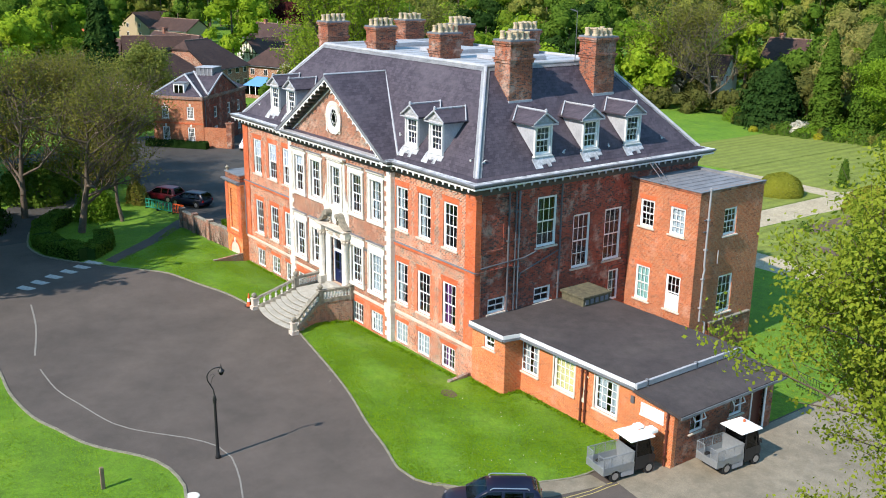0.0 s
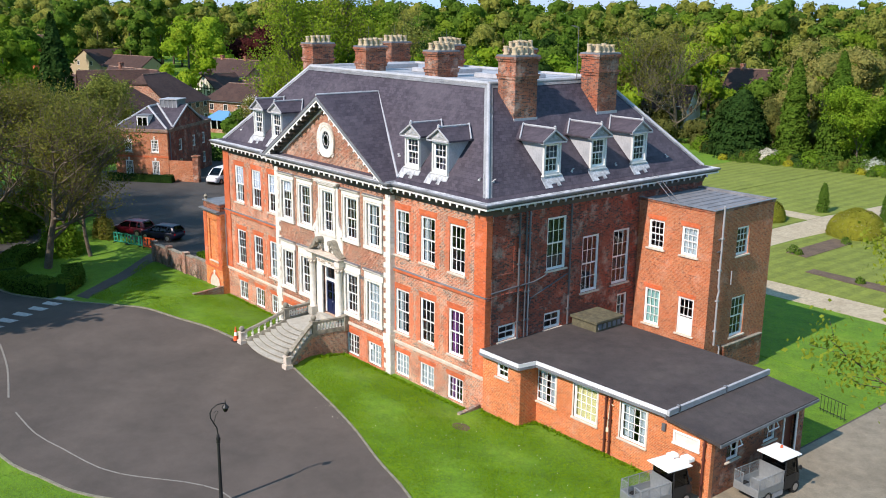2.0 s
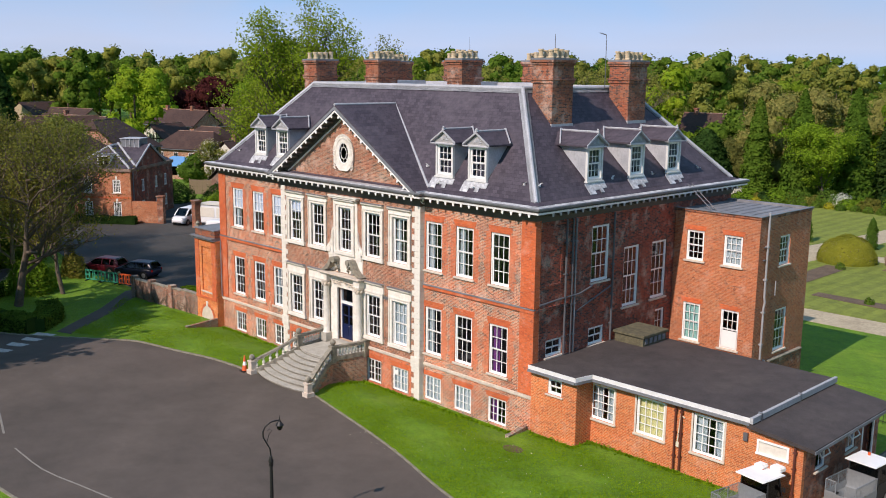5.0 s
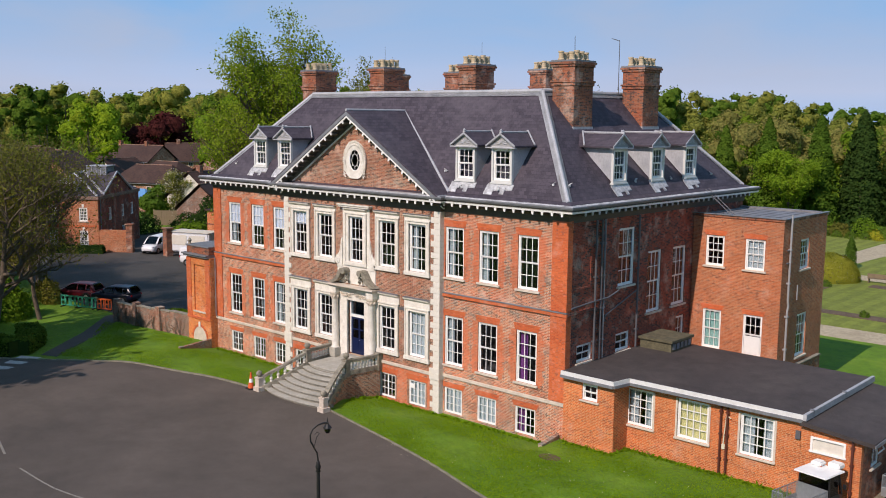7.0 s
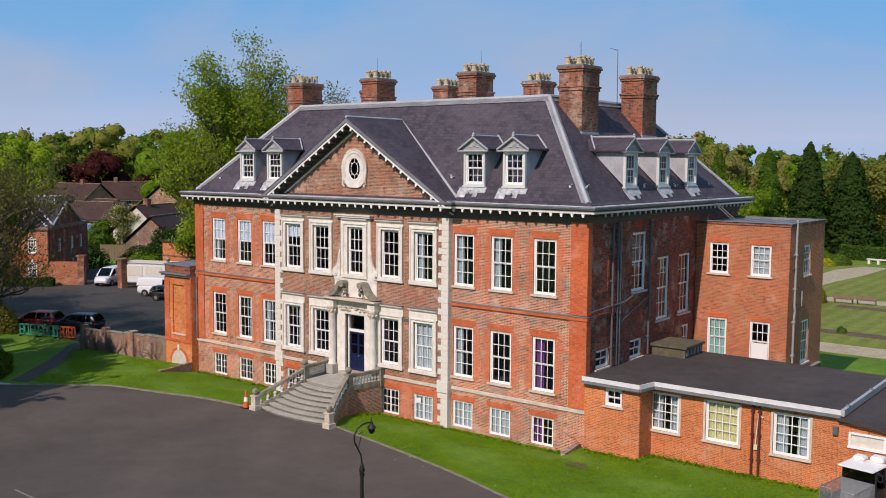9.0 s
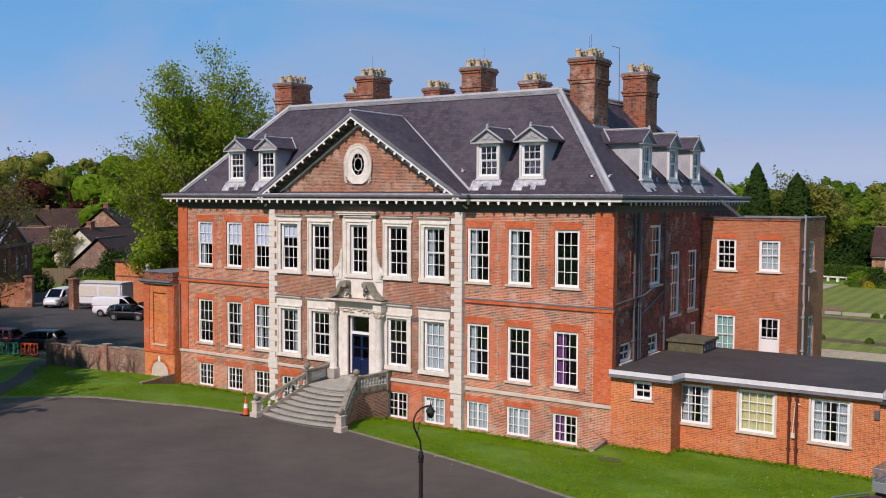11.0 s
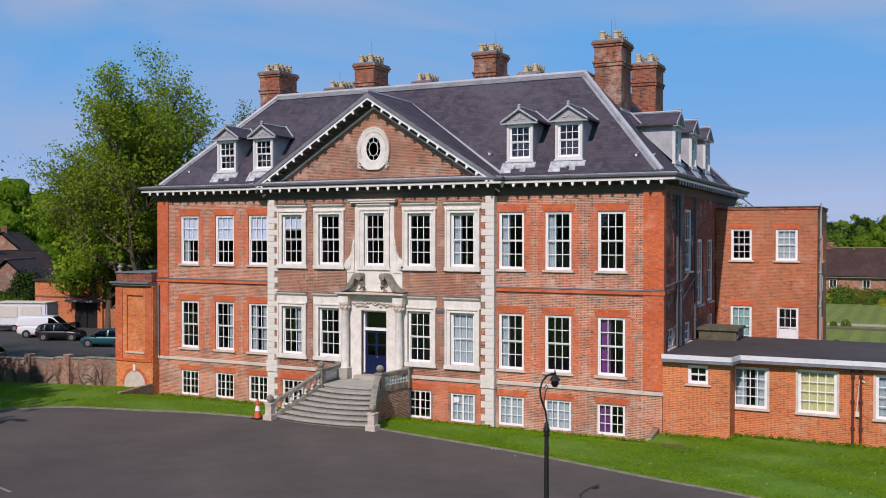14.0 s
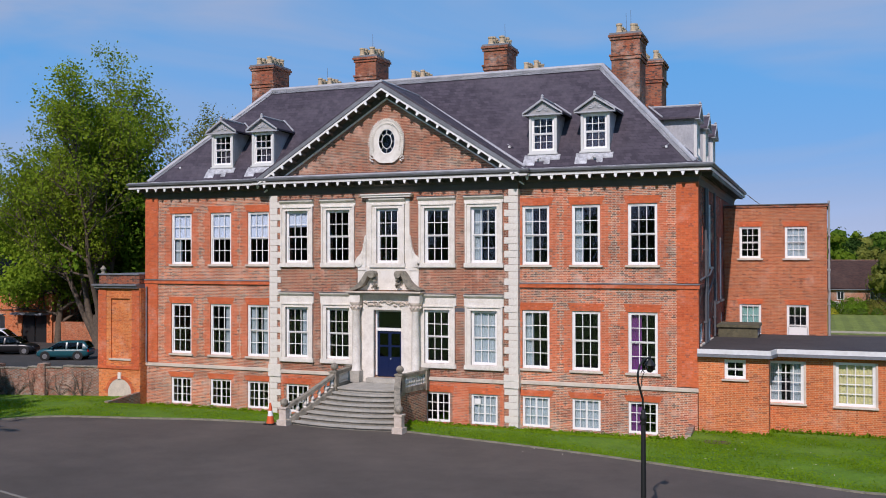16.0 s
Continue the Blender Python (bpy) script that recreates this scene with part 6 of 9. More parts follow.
part("rear_upstand", boxes((TX0, TX1 - 0.301, TY1 - 0.3, TY1 + 0.05, TT - 0.099, TT + 0.08), bevel=0.02), LEAD_MID, tower, "grey lead upstand")
part("coping", boxes((TX0, TX1 + 0.1, TY0 - 0.1, TY0 + 0.12, TT + 0.051, TT + 0.09), (TX1 - 0.12, TX1 + 0.1, TY0 + 0.121, TY1 + 0.1, TT + 0.051, TT + 0.09)), LEAD_DARK, tower)
part("roof", boxes((TX0, TX1 - 0.3, TY0 + 0.3, TY1 - 0.3, TT - 0.15, TT - 0.04)), LEAD_MID, tower, "grey lead flat roof")
for k in range(8):
    x = TX0 + 0.4 + k * 0.62
    bm = bmesh.new()
    tube(bm, (x, TY0 + 0.35, TT - 0.03), (x, TY1 - 0.35, TT - 0.03), 0.035, 0.035, 6)
    part("lead_roll", bm, LEAD_MID, tower)
bm = bmesh.new()
px, py = TX1 + 0.1, TY0 + 0.75
pipe_run(bm, [(px, py, 2.0), (px, py, 4.9), (px + 0.02, py + 0.06, 5.2), (px, py, 5.5), (px, py, TT + 0.25)], 0.06)
for z in (2.8, 4.6, 6.4, 8.2):
    box(bm, TX1, px + 0.08, py - 0.1, py + 0.1, z, z + 0.08)
tube(bm, (px, py + 1.2, 5.4), (px, py + 1.2, 6.2), 0.035, 0.035, 6)
part("downpipe", bm, PIPE_PALE, tower, "pale painted soil pipe")
bm = bmesh.new()
for z in (7.5, 8.2):
    box(bm, px - 0.35, px, py - 0.28, py - 0.02, z, z + 0.05)
part("bracket", bm, PIPE, tower)
part("low_wall", boxes((19.46, 19.66, 13.8, 17.7, -0.5, 1.7)), BRICK_STACK, tower, "low brick wall beside the block")
part("low_coping", boxes((19.46, 19.7, 13.76, 17.74, 1.701, 1.77), bevel=0.015), STONE_GREY, tower, "weathered stone coping")
bm = bmesh.new()
pipe_run(bm, [(19.6, 13.4, -0.2), (19.6, 13.4, 1.7), (19.56, 13.4, 1.82), (19.46, 13.4, 1.86)], 0.05)
part("waste_pipe", bm, PIPE_PALE, tower, "pale painted waste pipe")
bm = bmesh.new()
for dy in (0.0, 0.42):
    tube(bm, (16.3, 12.7 + dy, TT - 0.05), (14.6, 12.7 + dy, 11.2), 0.02, 0.02, 6)
for k in range(6):
    f = (k + 0.5) / 6
    tube(bm, (16.3 - 1.7 * f, 12.7, TT - 0.05 + 1.3 * f), (16.3 - 1.7 * f, 13.12, TT - 0.05 + 1.3 * f), 0.018, 0.018, 5)
tagged(part("ladder", bm, PIPE, None), "short metal ladder from the flat roof to the eaves", "ladder")

# ---- annexe ----
annex = thing("annexe", "single-storey orange brick annexe with a dark felt roof and white fascia", "annexe")
AY, AZ = 1.1, 3.0
part("front_wall", pierced(14.3, 17.1, -0.4, AZ, [(15.35, 16.2, 2.05, 2.85)], 0.2, -0.1), BRICK_ANNEX, annex)
window(annex, pose(15.78, -0.1, 2.05), 0.85, 0.8, 2, 2, sill=0.08)
part("return_wall", boxes((16.8, 17.1, 0.201, AY + 0.3, -0.4, AZ)), BRICK_ANNEX, annex)
aw = [(17.72, 1.0, 1.4, 1.75, 4, 4, "c"), (20.4, 0.98, 1.5, 1.8, 4, 4, "y"), (23.35, 0.95, 1.5, 1.8, 4, 4, "c")]
part("front_wall", pierced(17.101, 25.2, -0.4, AZ, [(x - w / 2, x + w / 2, z, z + h) for x, z, w, h, c, r, d in aw], AY + 0.3, AY), BRICK_ANNEX, annex)
for x, z, w, h, c, r, d in aw:
    window(annex, pose(x, AY, z), w, h, c, r, sash=False, case=0.07, bar=0.036, drape=d, sill=0.09)
    for a in (x - w / 2 - 0.09, x + w / 2):
        part("reveal", boxes((a, a + 0.09, AY - 0.025, AY + 0.05, z - 0.05, z + h)), STONE_BAND, annex)
part("side_wall", boxes((24.9, 25.2, AY + 0.301, 8.75, -0.4, AZ)), BRICK_ANNEX, annex)
part("back_wall", boxes((14.28, 24.899, 8.45, 8.75, -0.4, AZ)), BRICK_ANNEX, annex)
part("inner_wall", boxes((14.3, 24.8, 5.0, 5.1, -0.3, AZ)), INSIDE, annex)
roof_bm = bmesh.new()
prism(roof_bm, [(14.27, -0.3), (17.15, -0.3), (17.35, 0.75), (25.3, 0.95), (25.3, 8.9), (14.27, 8.9)], AZ, AZ + 0.26, "z")
part("roof", roof_bm, FELT, annex, "dark felt flat roof")


def edge_strip(line, z0, z1, t, material, name, label=""):
    bm = bmesh.new()
    for (x0, y0), (x1, y1) in zip(line, line[1:]):
        d = Vector((x1 - x0, y1 - y0)).normalized()
        n = Vector((d.y, -d.x)) * t
        prism(bm, [(x0 - d.x * 0.02, y0 - d.y * 0.02), (x1 + d.x * 0.02, y1 + d.y * 0.02), (x1 + d.x * 0.02 + n.x, y1 + d.y * 0.02 + n.y), (x0 - d.x * 0.02 + n.x, y0 - d.y * 0.02 + n.y)], z0, z1, "z")
    return part(name, bm, material, annex, label)


EDGE = [(14.3, -0.3), (17.15, -0.3), (17.35, 0.75), (25.3, 0.95)]
edge_strip(EDGE, AZ + 0.09, AZ + 0.28, 0.05, FASCIA, "fascia", "white painted fascia board")
edge_strip(EDGE, AZ - 0.04, AZ + 0.088, 0.1, LEAD_DARK, "gutter", "dark gutter")
edge_strip([(25.32, 0.9), (25.32, 8.95)], AZ + 0.06, AZ + 0.32, 0.14, LEAD, "fascia", "pale lead roof edge")
for y in (1.6, 5.2):
    part("clip", boxes((25.3, 25.46, y, y + 0.1, AZ - 0.06, AZ + 0.38)), LEAD_DARK, annex)
for x in (21.75, 22.05, 27.28):
    bm = bmesh.new()
    tube(bm, (x, AY - 0.09, -0.15), (x, AY - 0.09, AZ - 0.1 if x < 25 else 2.6), 0.05, 0.05)
    for z in (0.5, 1.6, 2.6 if x < 25 else 2.3):
        box(bm, x - 0.08, x + 0.08, AY - 0.14, AY, z, z + 0.06)
    part("downpipe", bm, PIPE_BROWN, annex, "dark red-brown downpipe")
bm = bmesh.new()
pipe_run(bm, [(22.2, AY - 0.07, 2.4), (22.0, AY - 0.07, 2.5), (21.9, AY - 0.07, 1.2)], 0.03)
box(bm, 21.85, 22.0, AY - 0.12, AY, 1.0, 1.2)
part("cable", bm, CREAM, annex, "cream cable and junction box")
part("alarm_box", boxes((25.0, 25.2, AY - 0.1, AY, 2.2, 2.55), bevel=0.01), PIPE, annex)
bm = boxes((14.5, 16.3, 6.45, 8.6, AZ + 0.26, AZ + 0.72), bevel=0.0)
hatch = part("roof_hatch", bm, MOSSY, annex, "mossy flat-topped roof light box")
part("hatch_lid", boxes((14.42, 16.4, 6.35, 8.7, AZ + 0.721, AZ + 0.86), bevel=0.02), MOSSY, hatch)
for k in range(5):
    part("louvre", boxes((16.3, 16.34, 6.6 + k * 0.4, 6.86 + k * 0.4, AZ + 0.36, AZ + 0.66), bevel=0.008), LEAD_DARK, hatch, "dark louvred side")
# lean-to at the end
shed = thing("lean_to", "brick lean-to with a sloping felt roof", "lean-to")
sw = [(26.3, 1.85, 1.3, 0.55)]
part("front_wall", pierced(25.21, 27.6, -0.4, 2.75, [(x - w / 2, x + w / 2, z, z + h) for x, z, w, h in sw], AY + 0.25, AY), BRICK_ANNEX, shed)
for x, z, w, h in sw:
    part("window_frame", boxes((x - w / 2 - 0.05, x + w / 2 + 0.05, AY - 0.03, AY + 0.08, z + h - 0.05, z + h + 0.04), (x - w / 2 - 0.08, x + w / 2 + 0.08, AY - 0.07, AY + 0.1, z - 0.06, z + 0.02), (x - w / 2 - 0.05, x - w / 2 + 0.04, AY - 0.03, AY + 0.08, z + 0.021, z + h - 0.051), (x + w / 2 - 0.04, x + w / 2 + 0.05, AY - 0.03, AY + 0.08, z + 0.021, z + h - 0.051), bevel=0.006), WHITE, shed, "white window frame")
    part("blank_panel", boxes((x - w / 2 + 0.041, x + w / 2 - 0.041, AY + 0.05, AY + 0.075, z + 0.021, z + h - 0.051)), WHITE_WALL, shed, "plain white board in the window opening")
se = [(2.75, 1.25, 0.95, 1.0), (5.7, 1.25, 1.0, 1.0)]
# darker brick than the front: this side's shade is put into its colour
part("side_wall", turned(pierced(AY + 0.251, 8.7, -0.4, 2.7, [(y - w / 2, y + w / 2, z, z + h) for y, z, w, h in se] + [(6.95, 7.95, -0.5, 2.25)], 0.25), pose(27.6, 0, 0, 0, 0, 90)), BRICK_STACK, shed)
for y, z, w, h in se:
    window(shed, facing_east(27.6, y, z), w, h, 2, 1, sash=False, case=0.06, sill=0.07)
    part("vent", turned(boxes((-w / 2 + 0.06, -w / 2 + 0.11, -0.02, 0.02, -0.36, 0), (w / 2 - 0.11, w / 2 - 0.06, -0.02, 0.02, -0.36, 0), (-w / 2 + 0.11, w / 2 - 0.11, -0.02, 0.02, -0.05, 0), (-w / 2 + 0.11, w / 2 - 0.11, -0.02, 0.02, -0.36, -0.31)), facing_east(27.63, y, z + h - 0.05) @ pose(0, 0, 0, -32)), WHITE, shed, "open top-hung vent")
part("back_wall", boxes((25.21, 27.34, 8.45, 8.7, -0.4, 2.7)), BRICK_STACK, shed)
bm = bmesh.new()
prism(bm, [(25.22, 2.86), (28.15, 2.58), (28.15, 2.74), (25.22, 3.03)], 0.85, 8.85)
part("roof", bm, FELT, shed, "sloping dark felt roof")
part("fascia", boxes((28.16, 28.2, 0.85, 8.85, 2.56, 2.7)), LEAD_DARK, shed)
part("door_frame", boxes((27.5, 27.66, 7.95, 8.09, -0.2, 2.35), (27.5, 27.64, 6.85, 6.95, -0.2, 2.35), (27.5, 27.64, 6.95, 7.95, 2.25, 2.35), bevel=0.01), WHITE, shed, "white painted door frame")
part("door", boxes((27.36, 27.41, 6.95, 7.95, -0.2, 2.24)), PIPE_BROWN, shed, "dark brown door")
railing = thing("railing", "short black iron railing beside the lean-to", "railing", pose(25.7, 14.0, -0.2, 0, 0, -12))
for k in range(8):
    bm = bmesh.new()
    tube(bm, (0.22 * k, 0, 0), (0.22 * k, 0, 0.95), 0.014, 0.014, 5)
    part("bar", bm, IRON, railing)
for z in (0.15, 0.95):
    bm = bmesh.new()
    tube(bm, (-0.1, 0, z), (1.65, 0, z), 0.02, 0.02, 6)
    part("rail", bm, IRON, railing)

# ---- garden walls ----
gw = thing("garden_wall", "old mellow brick garden wall with bare climbers", "wall")
bm = bmesh.new()
for k in range(12):
    x0, x1 = -17.02 - k * 0.84, -17.02 - (k + 1) * 0.84
    z = level(x0) + 1.5 - 0.012 * k + 0.03 * ((k * 7) % 3)
    box(bm, x1, x0, -0.42, -0.12, level(x1) - 0.3, z)
part("wall", bm, BRICK_OLD, gw)
for x in (-21.0, -24.3, -27.1):
    part("pier", boxes((x - 0.26, x + 0.26, -0.55, -0.05, level(x) - 0.3, level(x) + 1.75), bevel=0.02), BRICK_OLD, gw)
for k in range(12):
    x0, x1 = -17.02 - k * 0.84, -17.02 - (k + 1) * 0.84
    z = level(x0) + 1.5 - 0.012 * k + 0.03 * ((k * 7) % 3)
    part("coping", boxes((x1 + 0.01, x0 - 0.01, -0.47, -0.07, z + 0.001, z + 0.08), bevel=0.015), STONE_GREY, gw)
rng = random.Random(3)
for k in range(10):
    bm = bmesh.new()
    x = -18.0 - k * 0.95 + rng.uniform(-0.3, 0.3)
    p = Vector((x, -0.5, level(x)))
    for b in range(5):
        q = p.copy()
        a = rng.uniform(0.6, 2.5)
        for s in range(5):
            r = q + Vector((0.3 * math.cos(a), 0, 0.27 * abs(math.sin(a))))
            tube(bm, q, r, 0.022 - 0.003 * s, 0.019 - 0.003 * s, 5)
            q, a = r, a + rng.uniform(-0.5, 0.5)
    tagged(part("climber", bm, BARK, None), "bare woody climber trained on the brick wall", "climber", kind="stuff")


# ---- lamp post ----
def lamp_post():
    x, y, z0 = 14.6, -15.45, -0.2
    t = thing("street_lamp", "black cast-iron lamp post with a swan-neck and hanging lantern", "street lamp")
    bm = bmesh.new()
    lathe(bm, [(0.13, 0), (0.13, 0.1), (0.09, 0.18), (0.075, 0.9), (0.06, 2.9), (0.05, 3.0)], 12, (x, y, z0))
    smooth(part("post", bm, IRON, t))
    bm = bmesh.new()
    lathe(bm, [(0.06, 0), (0.1, 0.04), (0.06, 0.1), (0.09, 0.14), (0.1, 0.22), (0.06, 0.3), (0.07, 0.36), (0.03, 0.42)], 12, (x, y, z0 + 2.8))
    smooth(part("collar", bm, IRON, t))
    u = Vector((0.35, 0.94, 0)).normalized()
    pts = []
    for s, h in ((0.0, 3.2), (-0.03, 3.5), (-0.16, 3.75), (-0.27, 3.98), (-0.28, 4.2), (-0.18, 4.4), (0.0, 4.53), (0.2, 4.57), (0.34, 4.56)):
        pts.append(Vector((x, y, z0 + h)) + u * s)
    bm = bmesh.new()
    pipe_run(bm, pts, 0.03, 8)
    part("swan_neck", bm, IRON, t)
    bm = bmesh.new()
    scroll = [Vector((x, y, z0 + 3.75)) + u * (-0.14 + 0.02 * k) + Vector((0, 0, 0.07 * k)) for k in range(6)]
    pipe_run(bm, scroll + [scroll[-1] + u * 0.1 + Vector((0, 0, 0.1)), scroll[-1] + u * 0.02 + Vector((0, 0, 0.18)), scroll[-1] - u * 0.08 + Vector((0, 0, 0.1))], 0.013, 6)
    part("scroll", bm, IRON, t)
    c = Vector((x, y, z0)) + u * 0.36
    bm = bmesh.new()
    lathe(bm, [(0.02, 4.62), (0.04, 4.57), (0.05, 4.52), (0.15, 4.4), (0.16, 4.37)], 10, (c.x, c.y, 0))
    bmesh.ops.translate(bm, vec=(0, 0, z0), verts=bm.verts)
    hood = part("lantern_hood", bm, IRON, t)
    bm = bmesh.new()
    lathe(bm, [(0.115, 4.365), (0.11, 4.26), (0.065, 4.19), (0.02, 4.17)], 10, (c.x, c.y, z0))
    part("lantern_glass", bm, CAR_GLASS, hood)
    bm = bmesh.new()
    tube(bm, c + Vector((0, 0, 4.6)), c + Vector((0, 0, 4.76)), 0.02, 0.005, 6)
    part("spike", bm, IRON, hood)


lamp_post()


# ---- vehicles ----
def wheel(parent, x, y, r, w):
    ob = placed("wheel", shared(("tyre", r, w), lambda: tyre_bm(r, w), TYRE), parent, pose(x, y, r))
    placed("rim", shared(("rim", r, w), lambda: rim_bm(r, w), ALLOY), ob)


def tyre_bm(r, w):
    bm = bmesh.new()
    lathe(bm, [(r * 0.62, -w / 2), (r * 0.94, -w / 2), (r, -w * 0.35), (r, w * 0.35), (r * 0.94, w / 2), (r * 0.62, w / 2)], 18)
    return turned(bm, Euler((math.pi / 2, 0, 0)).to_matrix().to_4x4())


def rim_bm(r, w):
    bm = bmesh.new()
    lathe(bm, [(r * 0.6, -w * 0.52), (r * 0.5, -w * 0.54), (r * 0.15, -w * 0.5), (r * 0.15, w * 0.5), (r * 0.5, w * 0.54), (r * 0.6, w * 0.52)], 14)
    return turned(bm, Euler((math.pi / 2, 0, 0)).to_matrix().to_4x4())


def lofted(sections):
    """A body from cross-sections along x: each a list of (y, z)."""
    bm = bmesh.new()
    rings = [[bm.verts.new((x, y, z)) for y, z in pts] for x, pts in sections]
    for a, b in zip(rings, rings[1:]):
        for k in range(len(a)):
            bm.faces.new((a[k], a[(k + 1) % len(a)], b[(k + 1) % len(a)], b[k]))
    bm.faces.new(rings[0][::-1])
    bm.faces.new(rings[-1])
    bmesh.ops.recalc_face_normals(bm, faces=bm.faces)
    return bm


def along(stops, x):
    """Straight-line value at x from (x, value) stops."""
    for (x0, v0), (x1, v1) in zip(stops, stops[1:]):
        if x <= x1:
            return v0 + (v1 - v0) * max(0.0, x - x0) / (x1 - x0)
    return stops[-1][1]


def car(m, paint, label, kind="suv"):
    t = thing("car" if kind != "van" else "van", label, "car" if kind != "van" else "van", m)
    L, H, Wd, waist = {"suv": (4.5, 1.64, 1.84, 0.98), "hatch": (4.1, 1.47, 1.76, 0.92), "van": (4.9, 1.95, 1.85, 1.12)}[kind]
    hw, ground = Wd / 2, 0.24
    wide = [(-0.5, 0.76), (-0.48, 0.88), (-0.43, 0.96), (-0.3, 1.0), (0.25, 1.0), (0.38, 0.97), (0.45, 0.88), (0.485, 0.74), (0.5, 0.6)]
    tops = [(-0.5, waist - 0.22), (-0.48, waist - 0.08), (-0.4, waist), (0.22, waist), (0.34, waist - 0.05), (0.42, waist - 0.12), (0.475, waist - 0.24), (0.5, waist - 0.4)]
    foot = [(-0.5, 0.42), (-0.46, 0.3), (-0.38, ground), (0.38, ground), (0.46, 0.28), (0.5, 0.38)]
    stations = (-0.5, -0.492, -0.48, -0.455, -0.43, -0.38, -0.3, -0.15, 0.0, 0.15, 0.25, 0.32, 0.38, 0.42, 0.45, 0.475, 0.49, 0.5)

    def girth(x):
        w, z1, z0 = along(wide, x) * hw, along(tops, x), along(foot, x)
        d = z1 - z0
        half = [(0.84, z0), (0.96, z0 + 0.1 * d), (1.0, z0 + 0.35 * d), (1.0, z0 + 0.62 * d), (0.975, z0 + 0.84 * d), (0.92, z0 + 0.94 * d), (0.8, z0 + 0.985 * d), (0.45, z1 + 0.02)]
        return [(w * a, z) for a, z in half] + [(-w * a, z) for a, z in half[::-1]]

    smooth(part("body", lofted([(x * L, girth(x)) for x in stations]), paint, t))
    # the cabin: a grid of rounded hoops, its cells shared out to roof, pillars and panes
    hoops = [(-0.485, 0.0), (-0.462, 0.42), (-0.425, 0.84), (-0.385, 0.94), (-0.3, 0.985), (-0.275, 0.99), (-0.1, 1.0), (-0.07, 1.0), (0.03, 0.975), (0.07, 0.935), (0.11, 0.79), (0.19, 0.38), (0.262, 0.0)]
    if kind == "van":
        hoops = [(-0.49, 0.0), (-0.485, 0.5), (-0.475, 0.9), (-0.44, 0.98), (-0.3, 1.0), (-0.28, 1.0), (-0.1, 1.0), (-0.02, 1.0), (0.1, 0.98), (0.16, 0.93), (0.2, 0.8), (0.27, 0.42), (0.345, 0.0)]
    lean = 0.19 if kind != "van" else 0.1

    def hoop(x, h):
        rise = (H - waist) * h
        wb, wt = hw * 0.935, hw * (0.935 - lean * h)
        half = [(wb, -0.02), ((wb + wt) / 2 + 0.015, 0.45 * rise), (wt, 0.84 * rise), (wt * 0.94, 0.93 * rise), (wt * 0.8, 0.98 * rise), (wt * 0.4, rise)]
        return [(y, waist + z) for y, z in half] + [(-y, waist + z) for y, z in half[::-1]]

    def cells(pick):
        bm = bmesh.new()
        rings = [[bm.verts.new((x * L, y, z)) for y, z in hoop(x, h)] for x, h in hoops]
        for i in range(len(hoops) - 1):
            for j in range(11):
                k = min(j, 10 - j)
                if pick(i, k, j < 5):
                    bm.faces.new((rings[i][j], rings[i + 1][j], rings[i + 1][j + 1], rings[i][j + 1]))
        bmesh.ops.delete(bm, geom=[v for v in bm.verts if not v.link_faces], context="VERTS")
        bmesh.ops.recalc_face_normals(bm, faces=bm.faces)
        return bm

    solid = (0, 1, 2, 4, 6) if kind != "van" else (0, 1, 2, 3, 4, 5, 6, 7)

    def kind_of(i, k):
        if k >= 4:
            return "roof_panel" if 3 <= i <= 8 else ("windscreen" if i > 8 else ("rear_window" if kind != "van" else "roof_panel"))
        if k >= 2:
            return "pillar" if i > 8 or i < 3 else "roof_panel"
        return "pillar" if i in solid else "side_window"

    for name, mat in (("roof_panel", paint), ("windscreen", CAR_GLASS), ("rear_window", CAR_GLASS)):
        if kind != "van" or name != "rear_window":
            smooth(part(name, cells(lambda i, k, s: kind_of(i, k) == name), mat, t))
    panes, posts = (((3,), (5,), (7, 8, 9, 10, 11)), ((0, 1, 2), (4,), (6,), (9, 10, 11))) if kind != "van" else (((8, 9, 10, 11),), ((0, 1, 2, 3, 4, 5, 6, 7), (9, 10, 11)))
    for near in (True, False):
        for run in panes:
            smooth(part("side_window", cells(lambda i, k, s: s == near and i in run and kind_of(i, k) == "side_window"), CAR_GLASS, t))
        for run in posts:
            smooth(part("pillar", cells(lambda i, k, s: s == near and i in run and kind_of(i, k) == "pillar"), paint, t))
    part("dashboard", boxes((L * 0.06, L * 0.2, -hw * 0.8, hw * 0.8, waist - 0.1, waist + 0.04), bevel=0.03), BLACK, t)
    for x in (-0.22, 0.0):
        for s in (-1, 1):
            part("seat", boxes((L * x - 0.08, L * x + 0.06, s * 0.38 - 0.22, s * 0.38 + 0.22, waist - 0.2, waist + 0.26), bevel=0.05), BLACK, t)
    for s in (-1, 1):
        if kind == "suv":
            bm = bmesh.new()
            y = s * hw * 0.7
            pipe_run(bm, [(-0.34 * L, y, H - 0.05), (-0.32 * L, y, H + 0.03), (0.0, y, H + 0.045), (0.02 * L, y, H + 0.03), (0.04 * L, y, H - 0.05)], 0.028, 6)
            part("roof_rail", bm, ALLOY, t, "silver roof rail")
        for x in (-L * 0.3, L * 0.31):
            bm = bmesh.new()
            lathe(bm, [(0.01, -0.1), (0.39, -0.1), (0.39, 0.012), (0.36, 0.016), (0.01, 0.016)], 18)
            part("wheel_arch", turned(bm, pose(x, s * (hw - 0.005), 0.34, -90 * s)), BLACK, t)
            wheel(t, x, s * (hw - 0.085), 0.33, 0.22)
